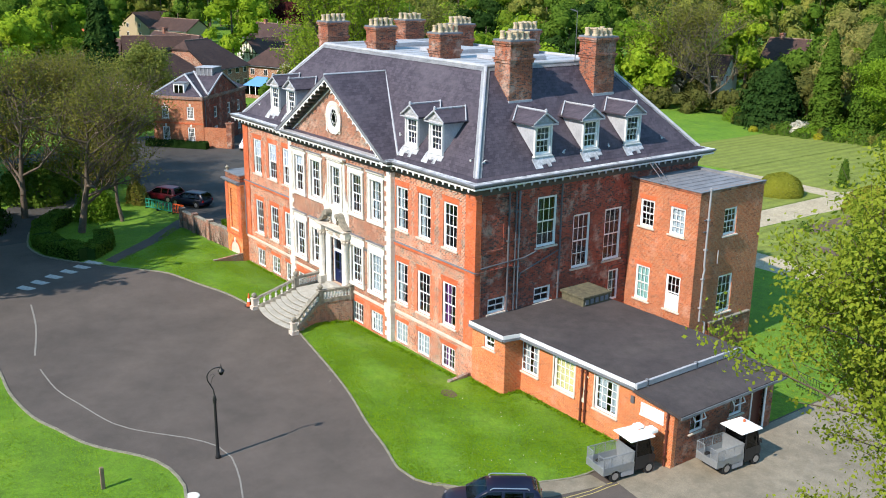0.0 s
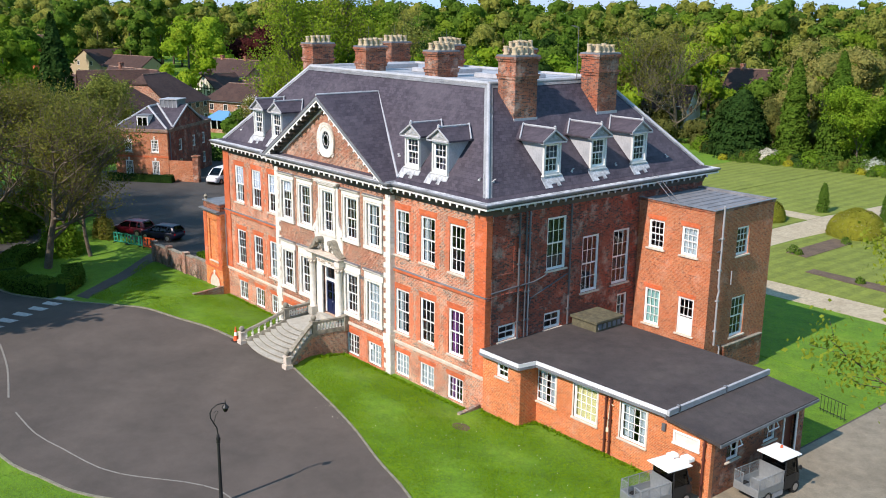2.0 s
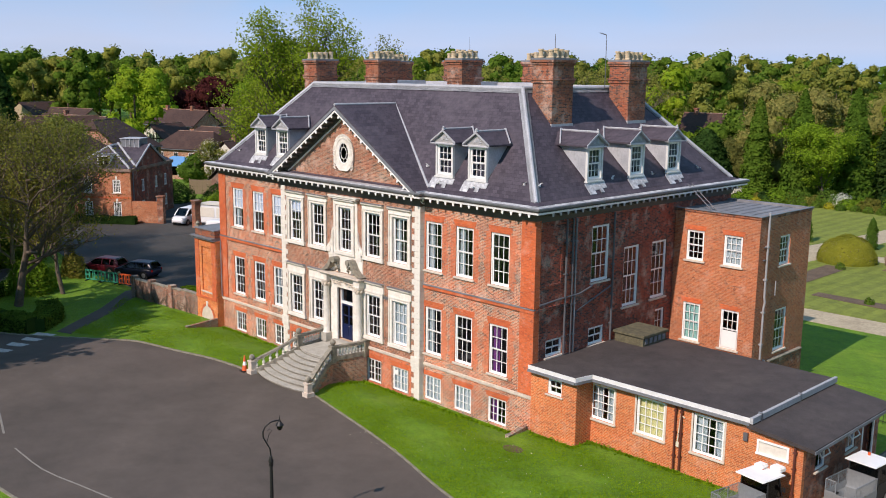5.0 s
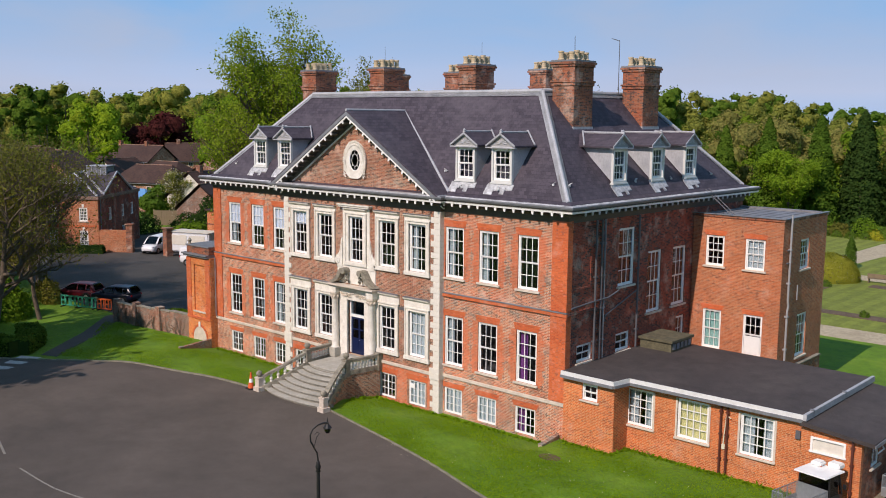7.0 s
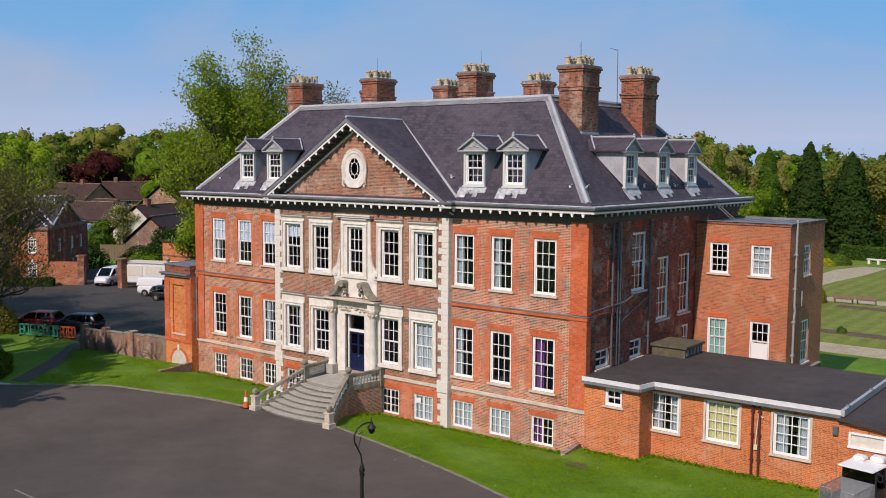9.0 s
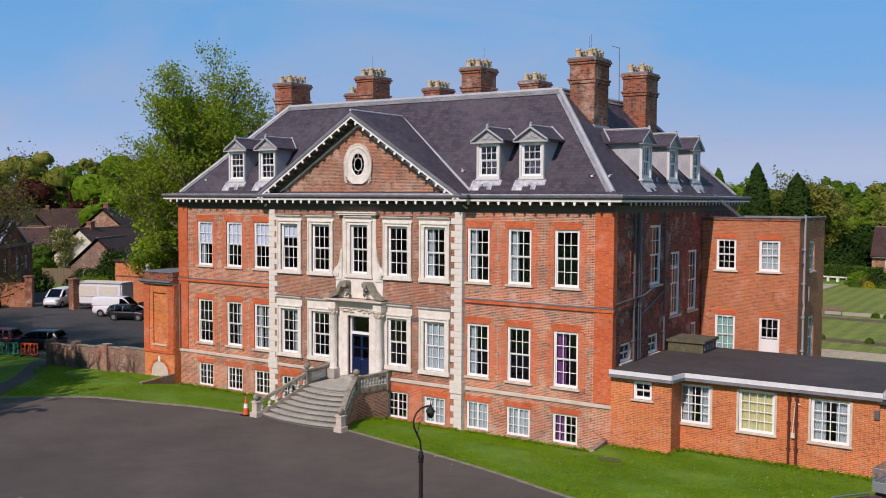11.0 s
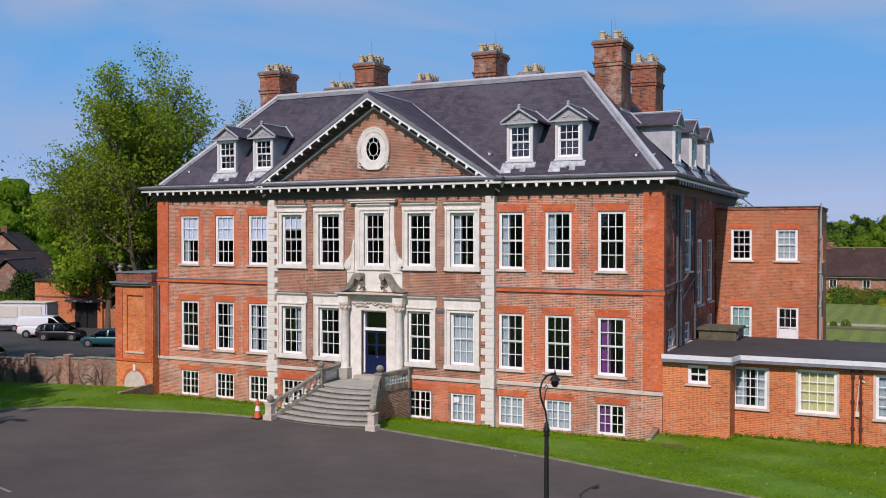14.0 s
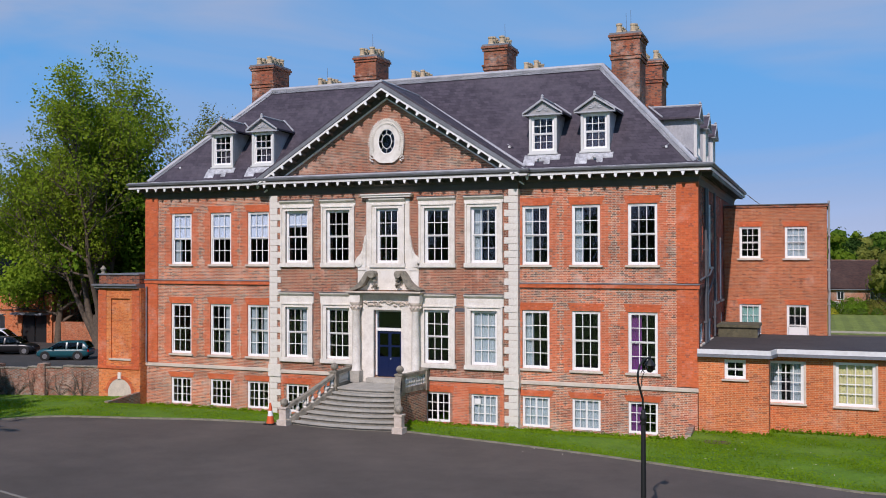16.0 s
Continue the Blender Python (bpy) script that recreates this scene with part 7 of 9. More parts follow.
        part("headlight", boxes((L / 2 - 0.34, L / 2 - 0.1, s * hw * 0.66 - 0.15, s * hw * 0.66 + 0.15, waist - 0.34, waist - 0.2), bevel=0.05), ALLOY, t)
        part("tail_light", boxes((-L / 2 + 0.0, -L / 2 + 0.14, s * hw * 0.78 - 0.1, s * hw * 0.78 + 0.1, waist - 0.3, waist - 0.08), bevel=0.04), TAIL_LENS, t)
        part("mirror", boxes((L * 0.15, L * 0.19, s * (hw + 0.09) - 0.1, s * (hw + 0.09) + 0.1, waist, waist + 0.14), bevel=0.04), paint, t)
    part("bumper", boxes((L / 2 - 0.1, L / 2 + 0.015, -hw * 0.6, hw * 0.6, 0.32, 0.46), bevel=0.04), BLACK, t)
    return t


TAIL_LENS = paint_material("tail_lens", (0.4, 0.01, 0.01), 0.2)


def gloss(name, c):
    return paint_material(name, c, 0.3, 0.0, 0.05)


NAVY, RED_PAINT, WHITE_PAINT, BLACK_PAINT, TEAL = gloss("navy_paint", (0.005, 0.007, 0.024)), gloss("red_paint", (0.16, 0.01, 0.02)), paint_material("van_white", (0.75, 0.76, 0.78), 0.3), gloss("black_paint", (0.012, 0.012, 0.014)), gloss("teal_paint", (0.01, 0.08, 0.1))
car(pose(25.75, -8.05, -0.186, 0, 0, 234) @ Matrix.Diagonal((0.95, 0.95, 0.95, 1)), NAVY, "dark navy car with silver roof rails by the lawn edge")
car(pose(-34.6, 3.6, level(-35) + 0.02, 0, 0, 208), NAVY, "dark blue car parked beside the garden wall", "hatch")
car(pose(-38.2, 2.2, level(-38) + 0.02, 0, 0, 208), RED_PAINT, "dark red car parked beside a blue one", "hatch")
car(pose(-43.2, 18.9, level(-44) + 0.02, 0, 0, 24), BLACK_PAINT, "black car parked in front of a white van", "hatch")
car(pose(-46.4, 20.1, level(-46) + 0.02, 0, 0, 24), WHITE_PAINT, "white panel van in the car park", "van")
car(pose(-36.0, 17.2, level(-36) + 0.02, 0, 0, 204), TEAL, "dark teal car parked by the wing", "hatch")
car(pose(-58.6, 22.0, level(-60) + 0.02, 0, 0, -60), WHITE_PAINT, "white van by the lodge gate", "van")
trailer = thing("trailer", "white box trailer with closed serving hatches beside the gate", "trailer", pose(-52.9, 23.3, level(-50) + 0.02, 0, 0, 21))
part("body", boxes((-2.7, 2.7, -1.2, 1.2, 0.55, 2.75), bevel=0.12), WHITE_PAINT, trailer)
part("roof_lip", boxes((-2.75, 2.75, -1.25, 1.25, 2.755, 2.83), bevel=0.02), WHITE_WALL, trailer)
for x in (-1.25, 1.15):
    part("hatch", boxes((x - 1.05, x + 1.05, -1.24, -1.2, 1.35, 2.45), bevel=0.015), WHITE_WALL, trailer, "closed white serving hatch")
part("skirt", boxes((-2.5, 2.5, -1.1, 1.1, 0.3, 0.549)), BLACK, trailer)
for x in (-0.6, 0.6):
    for y in (-1.0, 1.0):
        wheel(trailer, x, y, 0.33, 0.22)


def buggy(m, label):
    """A small utility truck: caged tipper bed behind, cab in front; it looks along +x."""
    t = thing("utility_truck", label, "utility vehicle", m, "utility trucks")
    part("chassis", boxes((-1.25, 1.3, -0.42, 0.42, 0.3, 0.43), bevel=0.02), BLACK, t)
    bed = part("bed", boxes((-1.42, 0.3, -0.66, 0.66, 0.44, 0.5), (-1.42, 0.3, -0.66, -0.63, 0.5, 0.78), (-1.42, 0.3, 0.63, 0.66, 0.5, 0.78), (-1.42, -1.39, -0.63, 0.63, 0.5, 0.78), (0.27, 0.3, -0.63, 0.63, 0.5, 1.3)), STEEL, t, "galvanised steel bed")
    cage = bmesh.new()
    for z in (0.8, 1.3):
        for a, b in (((-1.4, -0.645), (0.28, -0.645)), ((-1.4, 0.645), (0.28, 0.645)), ((-1.4, -0.645), (-1.4, -0.2)), ((-1.4, 0.2), (-1.4, 0.645))):
            tube(cage, (*a, z), (*b, z), 0.018, 0.018, 5)
    for x, y in [(x, y) for x in (-1.4, -1.0, -0.4, 0.25) for y in (-0.645, 0.645)] + [(-1.4, -0.2), (-1.4, 0.2)]:
        tube(cage, (x, y, 0.77), (x, y, 1.31), 0.022, 0.018, 5)
    for k in range(1, 34):
        x = -1.4 + 1.68 * k / 34
        for y in (-0.645, 0.645):
            tube(cage, (x, y, 0.8), (x, y, 1.3), 0.005, 0.005, 3)
    for k in range(1, 10):
        for s in (-1, 1):
            y = s * (0.2 + 0.445 * k / 10)
            tube(cage, (-1.4, y, 0.8), (-1.4, y, 1.3), 0.005, 0.005, 3)
    for k in range(1, 10):
        z = 0.8 + 0.5 * k / 10
        for y in (-0.645, 0.645):
            tube(cage, (-1.4, y, z), (0.28, y, z), 0.005, 0.005, 3)
        for s in (-1, 1):
            tube(cage, (-1.4, s * 0.2, z), (-1.4, s * 0.645, z), 0.005, 0.005, 3)
    part("cage", cage, STEEL, bed, "wire mesh cage sides")
    part("cab_body", lofted([(0.36, [(-0.66, 0.34), (0.66, 0.34), (0.66, 0.98), (-0.66, 0.98)]), (1.1, [(-0.66, 0.34), (0.66, 0.34), (0.66, 0.98), (-0.66, 0.98)]), (1.5, [(-0.58, 0.5), (0.58, 0.5), (0.56, 0.86), (-0.56, 0.86)]), (1.62, [(-0.5, 0.54), (0.5, 0.54), (0.48, 0.76), (-0.48, 0.76)])]), BLACK, t)
    part("cab_glass", lofted([(0.38, [(-0.64, 0.98), (0.64, 0.98), (0.6, 1.77), (-0.6, 1.77)]), (1.05, [(-0.64, 0.98), (0.64, 0.98), (0.6, 1.77), (-0.6, 1.77)]), (1.4, [(-0.56, 0.9), (0.56, 0.9), (0.56, 0.96), (-0.56, 0.96)])]), CAR_GLASS, t)
    for s in (-1, 1):
        bm = bmesh.new()
        pipe_run(bm, [(0.38, s * 0.65, 0.9), (0.38, s * 0.61, 1.78)], 0.035, 6)
        part("pillar", bm, BLACK, t)
        bm = bmesh.new()
        pipe_run(bm, [(1.38, s * 0.6, 0.9), (1.08, s * 0.61, 1.78)], 0.03, 6)
        part("pillar", bm, BLACK, t)
        for x in (-0.75, 1.15):
            wheel(t, x, s * 0.56, 0.29, 0.2)
        part("mirror", boxes((1.15, 1.2, s * 0.8 - 0.07, s * 0.8 + 0.07, 1.2, 1.4), bevel=0.02), BLACK, t)
        part("side_panel", boxes((-0.4, 0.3, s * 0.6 - 0.05, s * 0.6 + 0.05, 0.16, 0.43), bevel=0.01), PIPE_PALE, t, "grey side locker")
    part("cab_roof", boxes((0.0, 1.4, -0.68, 0.68, 1.78, 1.84), bevel=0.025), WHITE, t, "flat white cab roof")
    bm = bmesh.new()
    lathe(bm, [(0.06, 1.84), (0.06, 1.88), (0.05, 1.96), (0.0, 1.98)], 10, (1.1, 0.2, 0))
    part("beacon", bm, ORANGE, t, "orange beacon")
    return t


b1 = buggy(pose(26.42, -1.03, -0.186, 0, 0, 80), "small grey utility truck with a caged tipper bed by the annexe")
part("roof_box", boxes((0.95, 1.4, 0.12, 0.55, 1.845, 2.02), bevel=0.05), WHITE, b1, "white case on the cab roof")
part("roof_box", boxes((1.25, 1.68, -0.5, 0.0, 1.845, 2.05), bevel=0.04), WHITE, b1, "white case on the cab roof")
buggy(pose(28.86, 3.64, -0.186, 0, 0, 84), "small grey utility truck with a caged tipper bed by the lean-to")

# ---- small things about the drive ----
def cone(m):
    t = thing("traffic_cone", "orange traffic cone with a white band on the grass edge", "traffic cone", m)
    part("base", boxes((-0.2, 0.2, -0.2, 0.2, 0, 0.05), bevel=0.015), BLACK, t)
    bm = bmesh.new()
    lathe(bm, [(0.15, 0.05), (0.105, 0.3)], 14)
    part("lower_cone", bm, ORANGE, t)
    bm = bmesh.new()
    lathe(bm, [(0.105, 0.301), (0.075, 0.48)], 14)
    part("band", bm, WHITE, t, "white reflective band")
    bm = bmesh.new()
    lathe(bm, [(0.075, 0.481), (0.03, 0.75), (0.025, 0.76)], 14)
    part("tip", bm, ORANGE, t)


cone(pose(-3.35, -5.25, -0.19) @ Matrix.Diagonal((1.2, 1.2, 1.25, 1)))


def barrier(m, material, label):
    t = thing("barrier", label, "barrier", m, "plastic barriers")
    part("rail", boxes((-1.0, 1.0, -0.025, 0.025, 0.9, 1.04), bevel=0.02), material, t)
    part("rail", boxes((-1.0, 1.0, -0.025, 0.025, 0.1, 0.2), bevel=0.01), material, t)
    for x, w in ((-0.93, 0.07), (-0.5, 0.1), (-0.08, 0.07), (0.12, 0.07), (0.55, 0.1), (0.93, 0.07)):
        part("upright", boxes((x - w, x + w, -0.02, 0.02, 0.2, 0.9), bevel=0.012), material, t)
    for a, b in ((-0.86, -0.6), (0.19, 0.45)):
        part("bar", boxes((a, b, -0.02, 0.02, 0.5, 0.62), bevel=0.012), material, t)
    for x in (-0.8, 0.8):
        part("foot", boxes((x - 0.05, x + 0.05, -0.28, 0.28, 0, 0.1), bevel=0.01), BLACK, t)


for x, y in ((-35.4, -0.05), (-33.7, 0.55)):
    barrier(pose(x, y, level(x), 0, 0, 24) @ Matrix.Diagonal((0.9, 1, 0.95, 1)), GREEN_PLASTIC, "green plastic pedestrian barrier on the grass")
barrier(pose(-32.0, 1.2, level(-32), 0, 0, 24) @ Matrix.Diagonal((0.7, 1, 0.95, 1)), ORANGE, "orange plastic pedestrian barrier by the wall end")
part_post = thing("wooden_post", "weathered wooden marker post in the grass", "post")
part("post", boxes((14.15, 14.31, -20.74, -20.58, -0.3, 0.85), bevel=0.02), TIMBER, part_post)
part("plate", boxes((14.12, 14.15, -20.73, -20.59, 0.5, 0.8)), WHITE, part_post)
bm = bmesh.new()
lathe(bm, [(0.3, 0), (0.32, 0.02), (0.28, 0.04), (0.2, 0.035)], 20, (17.1, -17.75, -0.185))
tagged(part("drain_cover", bm, WHITE_WALL, None), "round pale drain cover in the asphalt", "drain cover")
for x, y, a in ((10.4, 56.6, 184), (12.4, 56.9, 184)):
    t = thing("garden_bench", "brown wooden garden bench on the lawn", "bench", pose(x, y, -0.17, 0, 0, a))
    part("seat", boxes((-0.9, 0.9, -0.25, 0.2, 0.42, 0.46)), TIMBER, t)
    part("backrest", boxes((-0.9, 0.9, 0.2, 0.24, 0.5, 0.9)), TIMBER, t)
    for lx in (-0.8, 0.8):
        part("leg", boxes((lx - 0.04, lx + 0.04, -0.22, 0.24, 0, 0.42)), TIMBER, t)
sign = thing("notice_board", "grey notice board on posts beside the car park", "sign", pose(-42.5, 0.9, level(-42), 0, 0, 20))
part("board", boxes((-0.7, 0.7, -0.04, 0.04, 0.9, 2.1), bevel=0.01), PIPE, sign)
for x in (-0.6, 0.6):
    part("post", boxes((x - 0.05, x + 0.05, -0.05, 0.05, 0, 2.2)), TIMBER, sign)


# ---- other houses ----
def gabled(m, w, d, eave, rise, wall, roof, label, rows=2, cols=4, chimneys=1, hips=(0.0, 0.0), timber=False):
    """A house with its ridge along x; m puts the middle of its foot; hips tells how far each end of the roof is hipped (0 gable, 1 full)."""
    t = thing("cottage", label, "house", m)
    part("wall", boxes((-w / 2, w / 2, -d / 2, d / 2, -1.0, eave)), wall, t)
    o = 0.4
    bm = bmesh.new()
    ends = []
    for s, f in zip((-1, 1), hips):
        x = s * (w / 2 + o * 0.6)
        zc = eave - 0.1 + (rise + 0.3) * (1 - f)
        yc = (d / 2 + o) * f
        ends.append((x, yc, zc, s * (w / 2 + o * 0.6 - f * d * 0.42)))
    for lift in (0.0, 0.2):
        for y_side in (-1, 1):
            (xa, ya, za, ra), (xb, yb, zb, rb) = ends
            v = [bm.verts.new(q) for q in ((xa, y_side * (d / 2 + o), eave - 0.1 + lift), (xb, y_side * (d / 2 + o), eave - 0.1 + lift), (xb, y_side * yb, zb + lift), (rb, 0, eave + rise + 0.2 + lift), (ra, 0, eave + rise + 0.2 + lift), (xa, y_side * ya, za + lift))]
            bm.faces.new(v if y_side < 0 else v[::-1])
        for s, (x, yc, zc, r) in zip((-1, 1), ends):
            if yc > 0:
                bm.faces.new([bm.verts.new(q) for q in ((x, -yc, zc + lift), (x, yc, zc + lift), (r, 0, eave + rise + 0.2 + lift))])
    bmesh.ops.remove_doubles(bm, verts=bm.verts, dist=0.001)
    part("roof", bm, roof, t)
    part("ridge", boxes((ends[0][3], ends[1][3], -0.12, 0.12, eave + rise + 0.3, eave + rise + 0.46), bevel=0.03), BRICK_OLD, t)
    part("gutter", boxes((-w / 2, w / 2, -d / 2 - o - 0.12, -d / 2 - o, eave - 0.12, eave), (-w / 2, w / 2, d / 2 + o, d / 2 + o + 0.12, eave - 0.12, eave)), LEAD_DARK, t)
    for s, f in zip((-1, 1), hips):
        if f < 1:
            gb = bmesh.new()
            h = d / 2 * f
            prism(gb, [(-d / 2, eave), (d / 2, eave), (h + 0.01, eave + rise * (1 - f)), (-h - 0.01, eave + rise * (1 - f))], s * w / 2 - 0.15 if s > 0 else s * w / 2, s * w / 2 if s > 0 else s * w / 2 + 0.15, "x")
            part("gable", gb, wall, t)
            if timber:
                for k in range(7):
                    y = -d / 2 + (k + 0.5) * d / 7
                    part("timber", boxes((s * w / 2 - 0.05, s * w / 2 + 0.06, y - 0.1, y + 0.1, eave * 0.45, eave + rise * (1 - abs(2 * y / d)) - 0.1)), TIMBER_DARK, t)
                part("timber", boxes((s * w / 2 - 0.05, s * w / 2 + 0.07, -d / 2, d / 2, eave - 0.12, eave + 0.12)), TIMBER_DARK, t)
    for j in range(rows):
        z = 0.9 + j * 2.6
        for i in range(cols):
            x = -w / 2 + (i + 0.5) * w / cols
            for s in (-1, 1):
                wn_ = placed("window", shared(("far_window",), lambda: boxes((-0.55, 0.55, -0.05, 0.05, 0, 1.3)), WHITE), t, pose(x, s * d / 2, z))
                placed("pane", shared(("far_pane",), lambda: boxes((-0.46, -0.03, -0.07, 0.07, 0.08, 1.22), (0.03, 0.46, -0.07, 0.07, 0.08, 1.22)), CAR_GLASS), wn_)
        for s in (-1, 1):
            for y in (-d * 0.2, d * 0.2):
                wn_ = placed("window", shared(("far_window",), lambda: boxes((-0.55, 0.55, -0.05, 0.05, 0, 1.3)), WHITE), t, pose(s * w / 2, y, z, 0, 0, 90))
                placed("pane", shared(("far_pane",), lambda: boxes((-0.46, -0.03, -0.07, 0.07, 0.08, 1.22), (0.03, 0.46, -0.07, 0.07, 0.08, 1.22)), CAR_GLASS), wn_)
    for k in range(chimneys):
        x = -w * 0.3 + k * w * 0.5
        part("chimney", boxes((x - 0.4, x + 0.4, -0.4, 0.4, eave + rise * 0.6, eave + rise + 1.3), (x - 0.48, x + 0.48, -0.48, 0.48, eave + rise + 1.05, eave + rise + 1.2)), BRICK_STACK, t)
    return t


# lodge beside the car park
LZ = level(-60)
LODGE = pose(-63.0, 17.1, LZ, 0, 0, 40)
lodge = thing("lodge", "two-storey red brick lodge with a slate roof and white windows", "house", LODGE)
LW, LD, LE = 7.1, 13.0, 6.05
lw = [(x - 0.5, x + 0.5, z, z + h) for x in (-5.3, -1.75) for z, h in ((3.55, 1.6), (0.2, 2.3))]
part("front_wall", turned(pierced(-LW, 0, -0.5, LE, lw, 0.3), pose(0, 0, 0)), BRICK_TOWER, lodge)
for a, b, z0, z1 in lw:
    window(lodge, pose((a + b) / 2, 0, z0), b - a, z1 - z0, 4, 4, sash=False, case=0.1, bar=0.05, sill=0.1)
    part("keystone", boxes(((a + b) / 2 - 0.12, (a + b) / 2 + 0.12, -0.04, 0.02, z1 + 0.02, z1 + 0.4)), STONE, lodge)
ew = [(y - 0.45, y + 0.45, z, z + 1.5) for y in (3.6, 7.6, 10.6) for z in (3.4, 0.8)]
part("side_wall", turned(pierced(0.3, LD, -0.5, LE, ew, 0.3), pose(0, 0, 0, 0, 0, 90)), BRICK_SIDE_SHADED, lodge)
for a, b, z0, z1 in ew:
    window(lodge, facing_east(0, (a + b) / 2, z0), 0.9, 1.5, 2, 2, case=0.08, bar=0.05)
part("inner_wall", boxes((-LW + 0.2, -0.35, 1.5, 1.6, -0.4, LE - 0.1), (-2.0, -1.9, 1.7, LD - 0.4, -0.4, LE - 0.1)), INSIDE, lodge)
part("back_wall", boxes((-LW, -0.3, LD - 0.3, LD, -0.5, LE), (-LW, -LW + 0.3, 0.3, LD - 0.3, -0.5, LE)), BRICK_CENTRE, lodge)
part("floor", boxes((-LW + 0.1, -0.32, 0.32, LD - 0.32, 3.1, 3.3)), INSIDE, lodge)
part("parapet", boxes((-LW - 0.15, 0.15, -0.15, LD + 0.15, LE + 0.001, LE + 0.4), bevel=0.03), BRICK_OLD, lodge)
LR = 8.85
bm = bmesh.new()
e = [bm.verts.new(p) for p in ((-LW, 0, LE + 0.41), (0, 0, LE + 0.41), (0, LD, LE + 0.41), (-LW, LD, LE + 0.41))]
r = [bm.verts.new(p) for p in ((-LW / 2 - 0.4, 3.3, LR), (-LW / 2 - 0.4, LD - 3.2, LR))]
for f in ((e[0], e[1], r[0]), (e[1], e[2], r[1], r[0]), (e[2], e[3], r[1]), (e[3], e[0], r[0], r[1]), (e[3], e[2], e[1], e[0])):
    bm.faces.new(f)
part("roof", bm, SLATE, lodge, "slate hipped roof")
# the gable on the yard side and its own roof
bm = bmesh.new()
prism(bm, [(1.6, LE + 0.3), (LD - 2.6, LE + 0.3), (5.9, LR)], -0.3, 0.02, "x")
part("gable", bm, BRICK_SIDE_SHADED, lodge, "dark red brick gable")
bm = bmesh.new()
prism(bm, [(1.5, LE + 0.41), (5.9, LR + 0.02), (LD - 2.5, LE + 0.41), (LD - 2.5, LE + 0.55), (5.9, LR + 0.16), (1.5, LE + 0.55)], -LW / 2 - 0.4, 0.12, "x")
part("gable_roof", bm, SLATE, lodge, "slate roof over the gable")
bm = bmesh.new()
tube(bm, (0.1, 1.5, LE + 0.52), (0.1, 5.9, LR + 0.14), 0.12, 0.12, 6)
tube(bm, (0.1, LD - 2.5, LE + 0.52), (0.1, 5.9, LR + 0.14), 0.12, 0.12, 6)
part("verge", bm, LEAD, lodge, "pale lead gable verge")
for a, b in (((-LW, 0, LE + 0.45), (-LW / 2 - 0.4, 3.3, LR + 0.04)), ((0, 0, LE + 0.45), (-LW / 2 - 0.4, 3.3, LR + 0.04)), ((0.0, 1.6, LE + 0.62), (-LW / 2 - 0.4, 5.8, LR + 0.18)), ((-LW / 2 - 0.4, 3.3, LR + 0.04), (-LW / 2 - 0.4, LD - 3.2, LR + 0.04))):
    bm = bmesh.new()
    tube(bm, a, b, 0.14, 0.14, 6)
    part("hip_roll", bm, LEAD, lodge)
tank = part("roof_tank", boxes((-3.3, -0.9, 5.2, 7.6, 8.0, 9.6), bevel=0.03), LEAD_DARK, lodge, "lead-clad roof box")
part("tank_lid", boxes((-3.42, -0.78, 5.08, 7.72, 9.601, 9.7), bevel=0.02), LEAD, tank)
for k in range(5):
    part("tank_roll", boxes((-3.3 + 0.56 * k, -3.22 + 0.56 * k, 5.14, 5.199, 8.1, 9.59)), LEAD, tank)
dm = part("dormer", boxes((-4.2, -2.7, 0.5, 2.8, LE + 0.5, LE + 1.95)), WHITE, lodge)
part("pane", boxes((-4.05, -3.5, 0.47, 0.499, LE + 0.7, LE + 1.75), (-3.4, -2.85, 0.47, 0.499, LE + 0.7, LE + 1.75)), CAR_GLASS, dm)
part("dormer_roof", boxes((-4.3, -2.6, 0.4, 3.0, LE + 1.951, LE + 2.05)), LEAD_DARK, dm)
part("string_course", boxes((-LW - 0.04, 0.04, -0.05, 0.0, 2.9, 3.1)), BRICK_RED, lodge)
part("side_pipe", boxes((0.0, 0.12, 0.6, 0.72, 0, LE), bevel=0.02), LEAD_DARK, lodge, "dark downpipe")
yard = thing("yard_wall", "red brick yard wall with stone-capped gate piers", "wall", LODGE)
part("wall", boxes((0.01, 3.2, 0.05, 0.35, -0.3, 2.6)), BRICK_TOWER, yard)
part("pier", boxes((3.21, 3.95, -0.15, 0.55, -0.3, 3.2), (3.11, 4.05, -0.25, 0.65, 3.2, 3.35), bevel=0.02), BRICK_STACK, yard)
yard = thing("boundary_wall", "long red brick boundary wall of the car park", "wall")
bm = bmesh.new()
prism(bm, [(-48.0, 28.4), (-26.0, 31.4), (-26.0, 31.75), (-48.0, 28.75)], LZ - 0.3, LZ + 2.0, "z")
part("wall", bm, BRICK_TOWER, yard)
part("pier", boxes((-55.3, -54.5, 20.7, 21.5, LZ - 0.3, LZ + 3.1), (-55.4, -54.4, 20.6, 21.6, LZ + 3.1, LZ + 3.25), bevel=0.02), BRICK_STACK, yard)
shop = thing("outbuilding", "orange brick outbuilding with a flat roof and dark doorway", "outbuilding", pose(-48.0, 28.2, LZ, 0, 0, 5))
part("wall", pierced(-8.6, 0, -0.3, 4.6, [(-3.4, -0.6, -0.4, 2.6)], 0.3), BRICK_ANNEX, shop)
part("side_wall", boxes((-0.3, 0, 0.301, 6.0, -0.3, 4.6), (-8.6, -8.3, 0.301, 6.0, -0.3, 4.6), (-8.3, -0.3, 5.7, 6.0, -0.3, 4.6)), BRICK_TOWER, shop)
part("roof", boxes((-8.8, 0.2, -0.2, 6.2, 4.601, 4.8)), TILE_BROWN, shop)
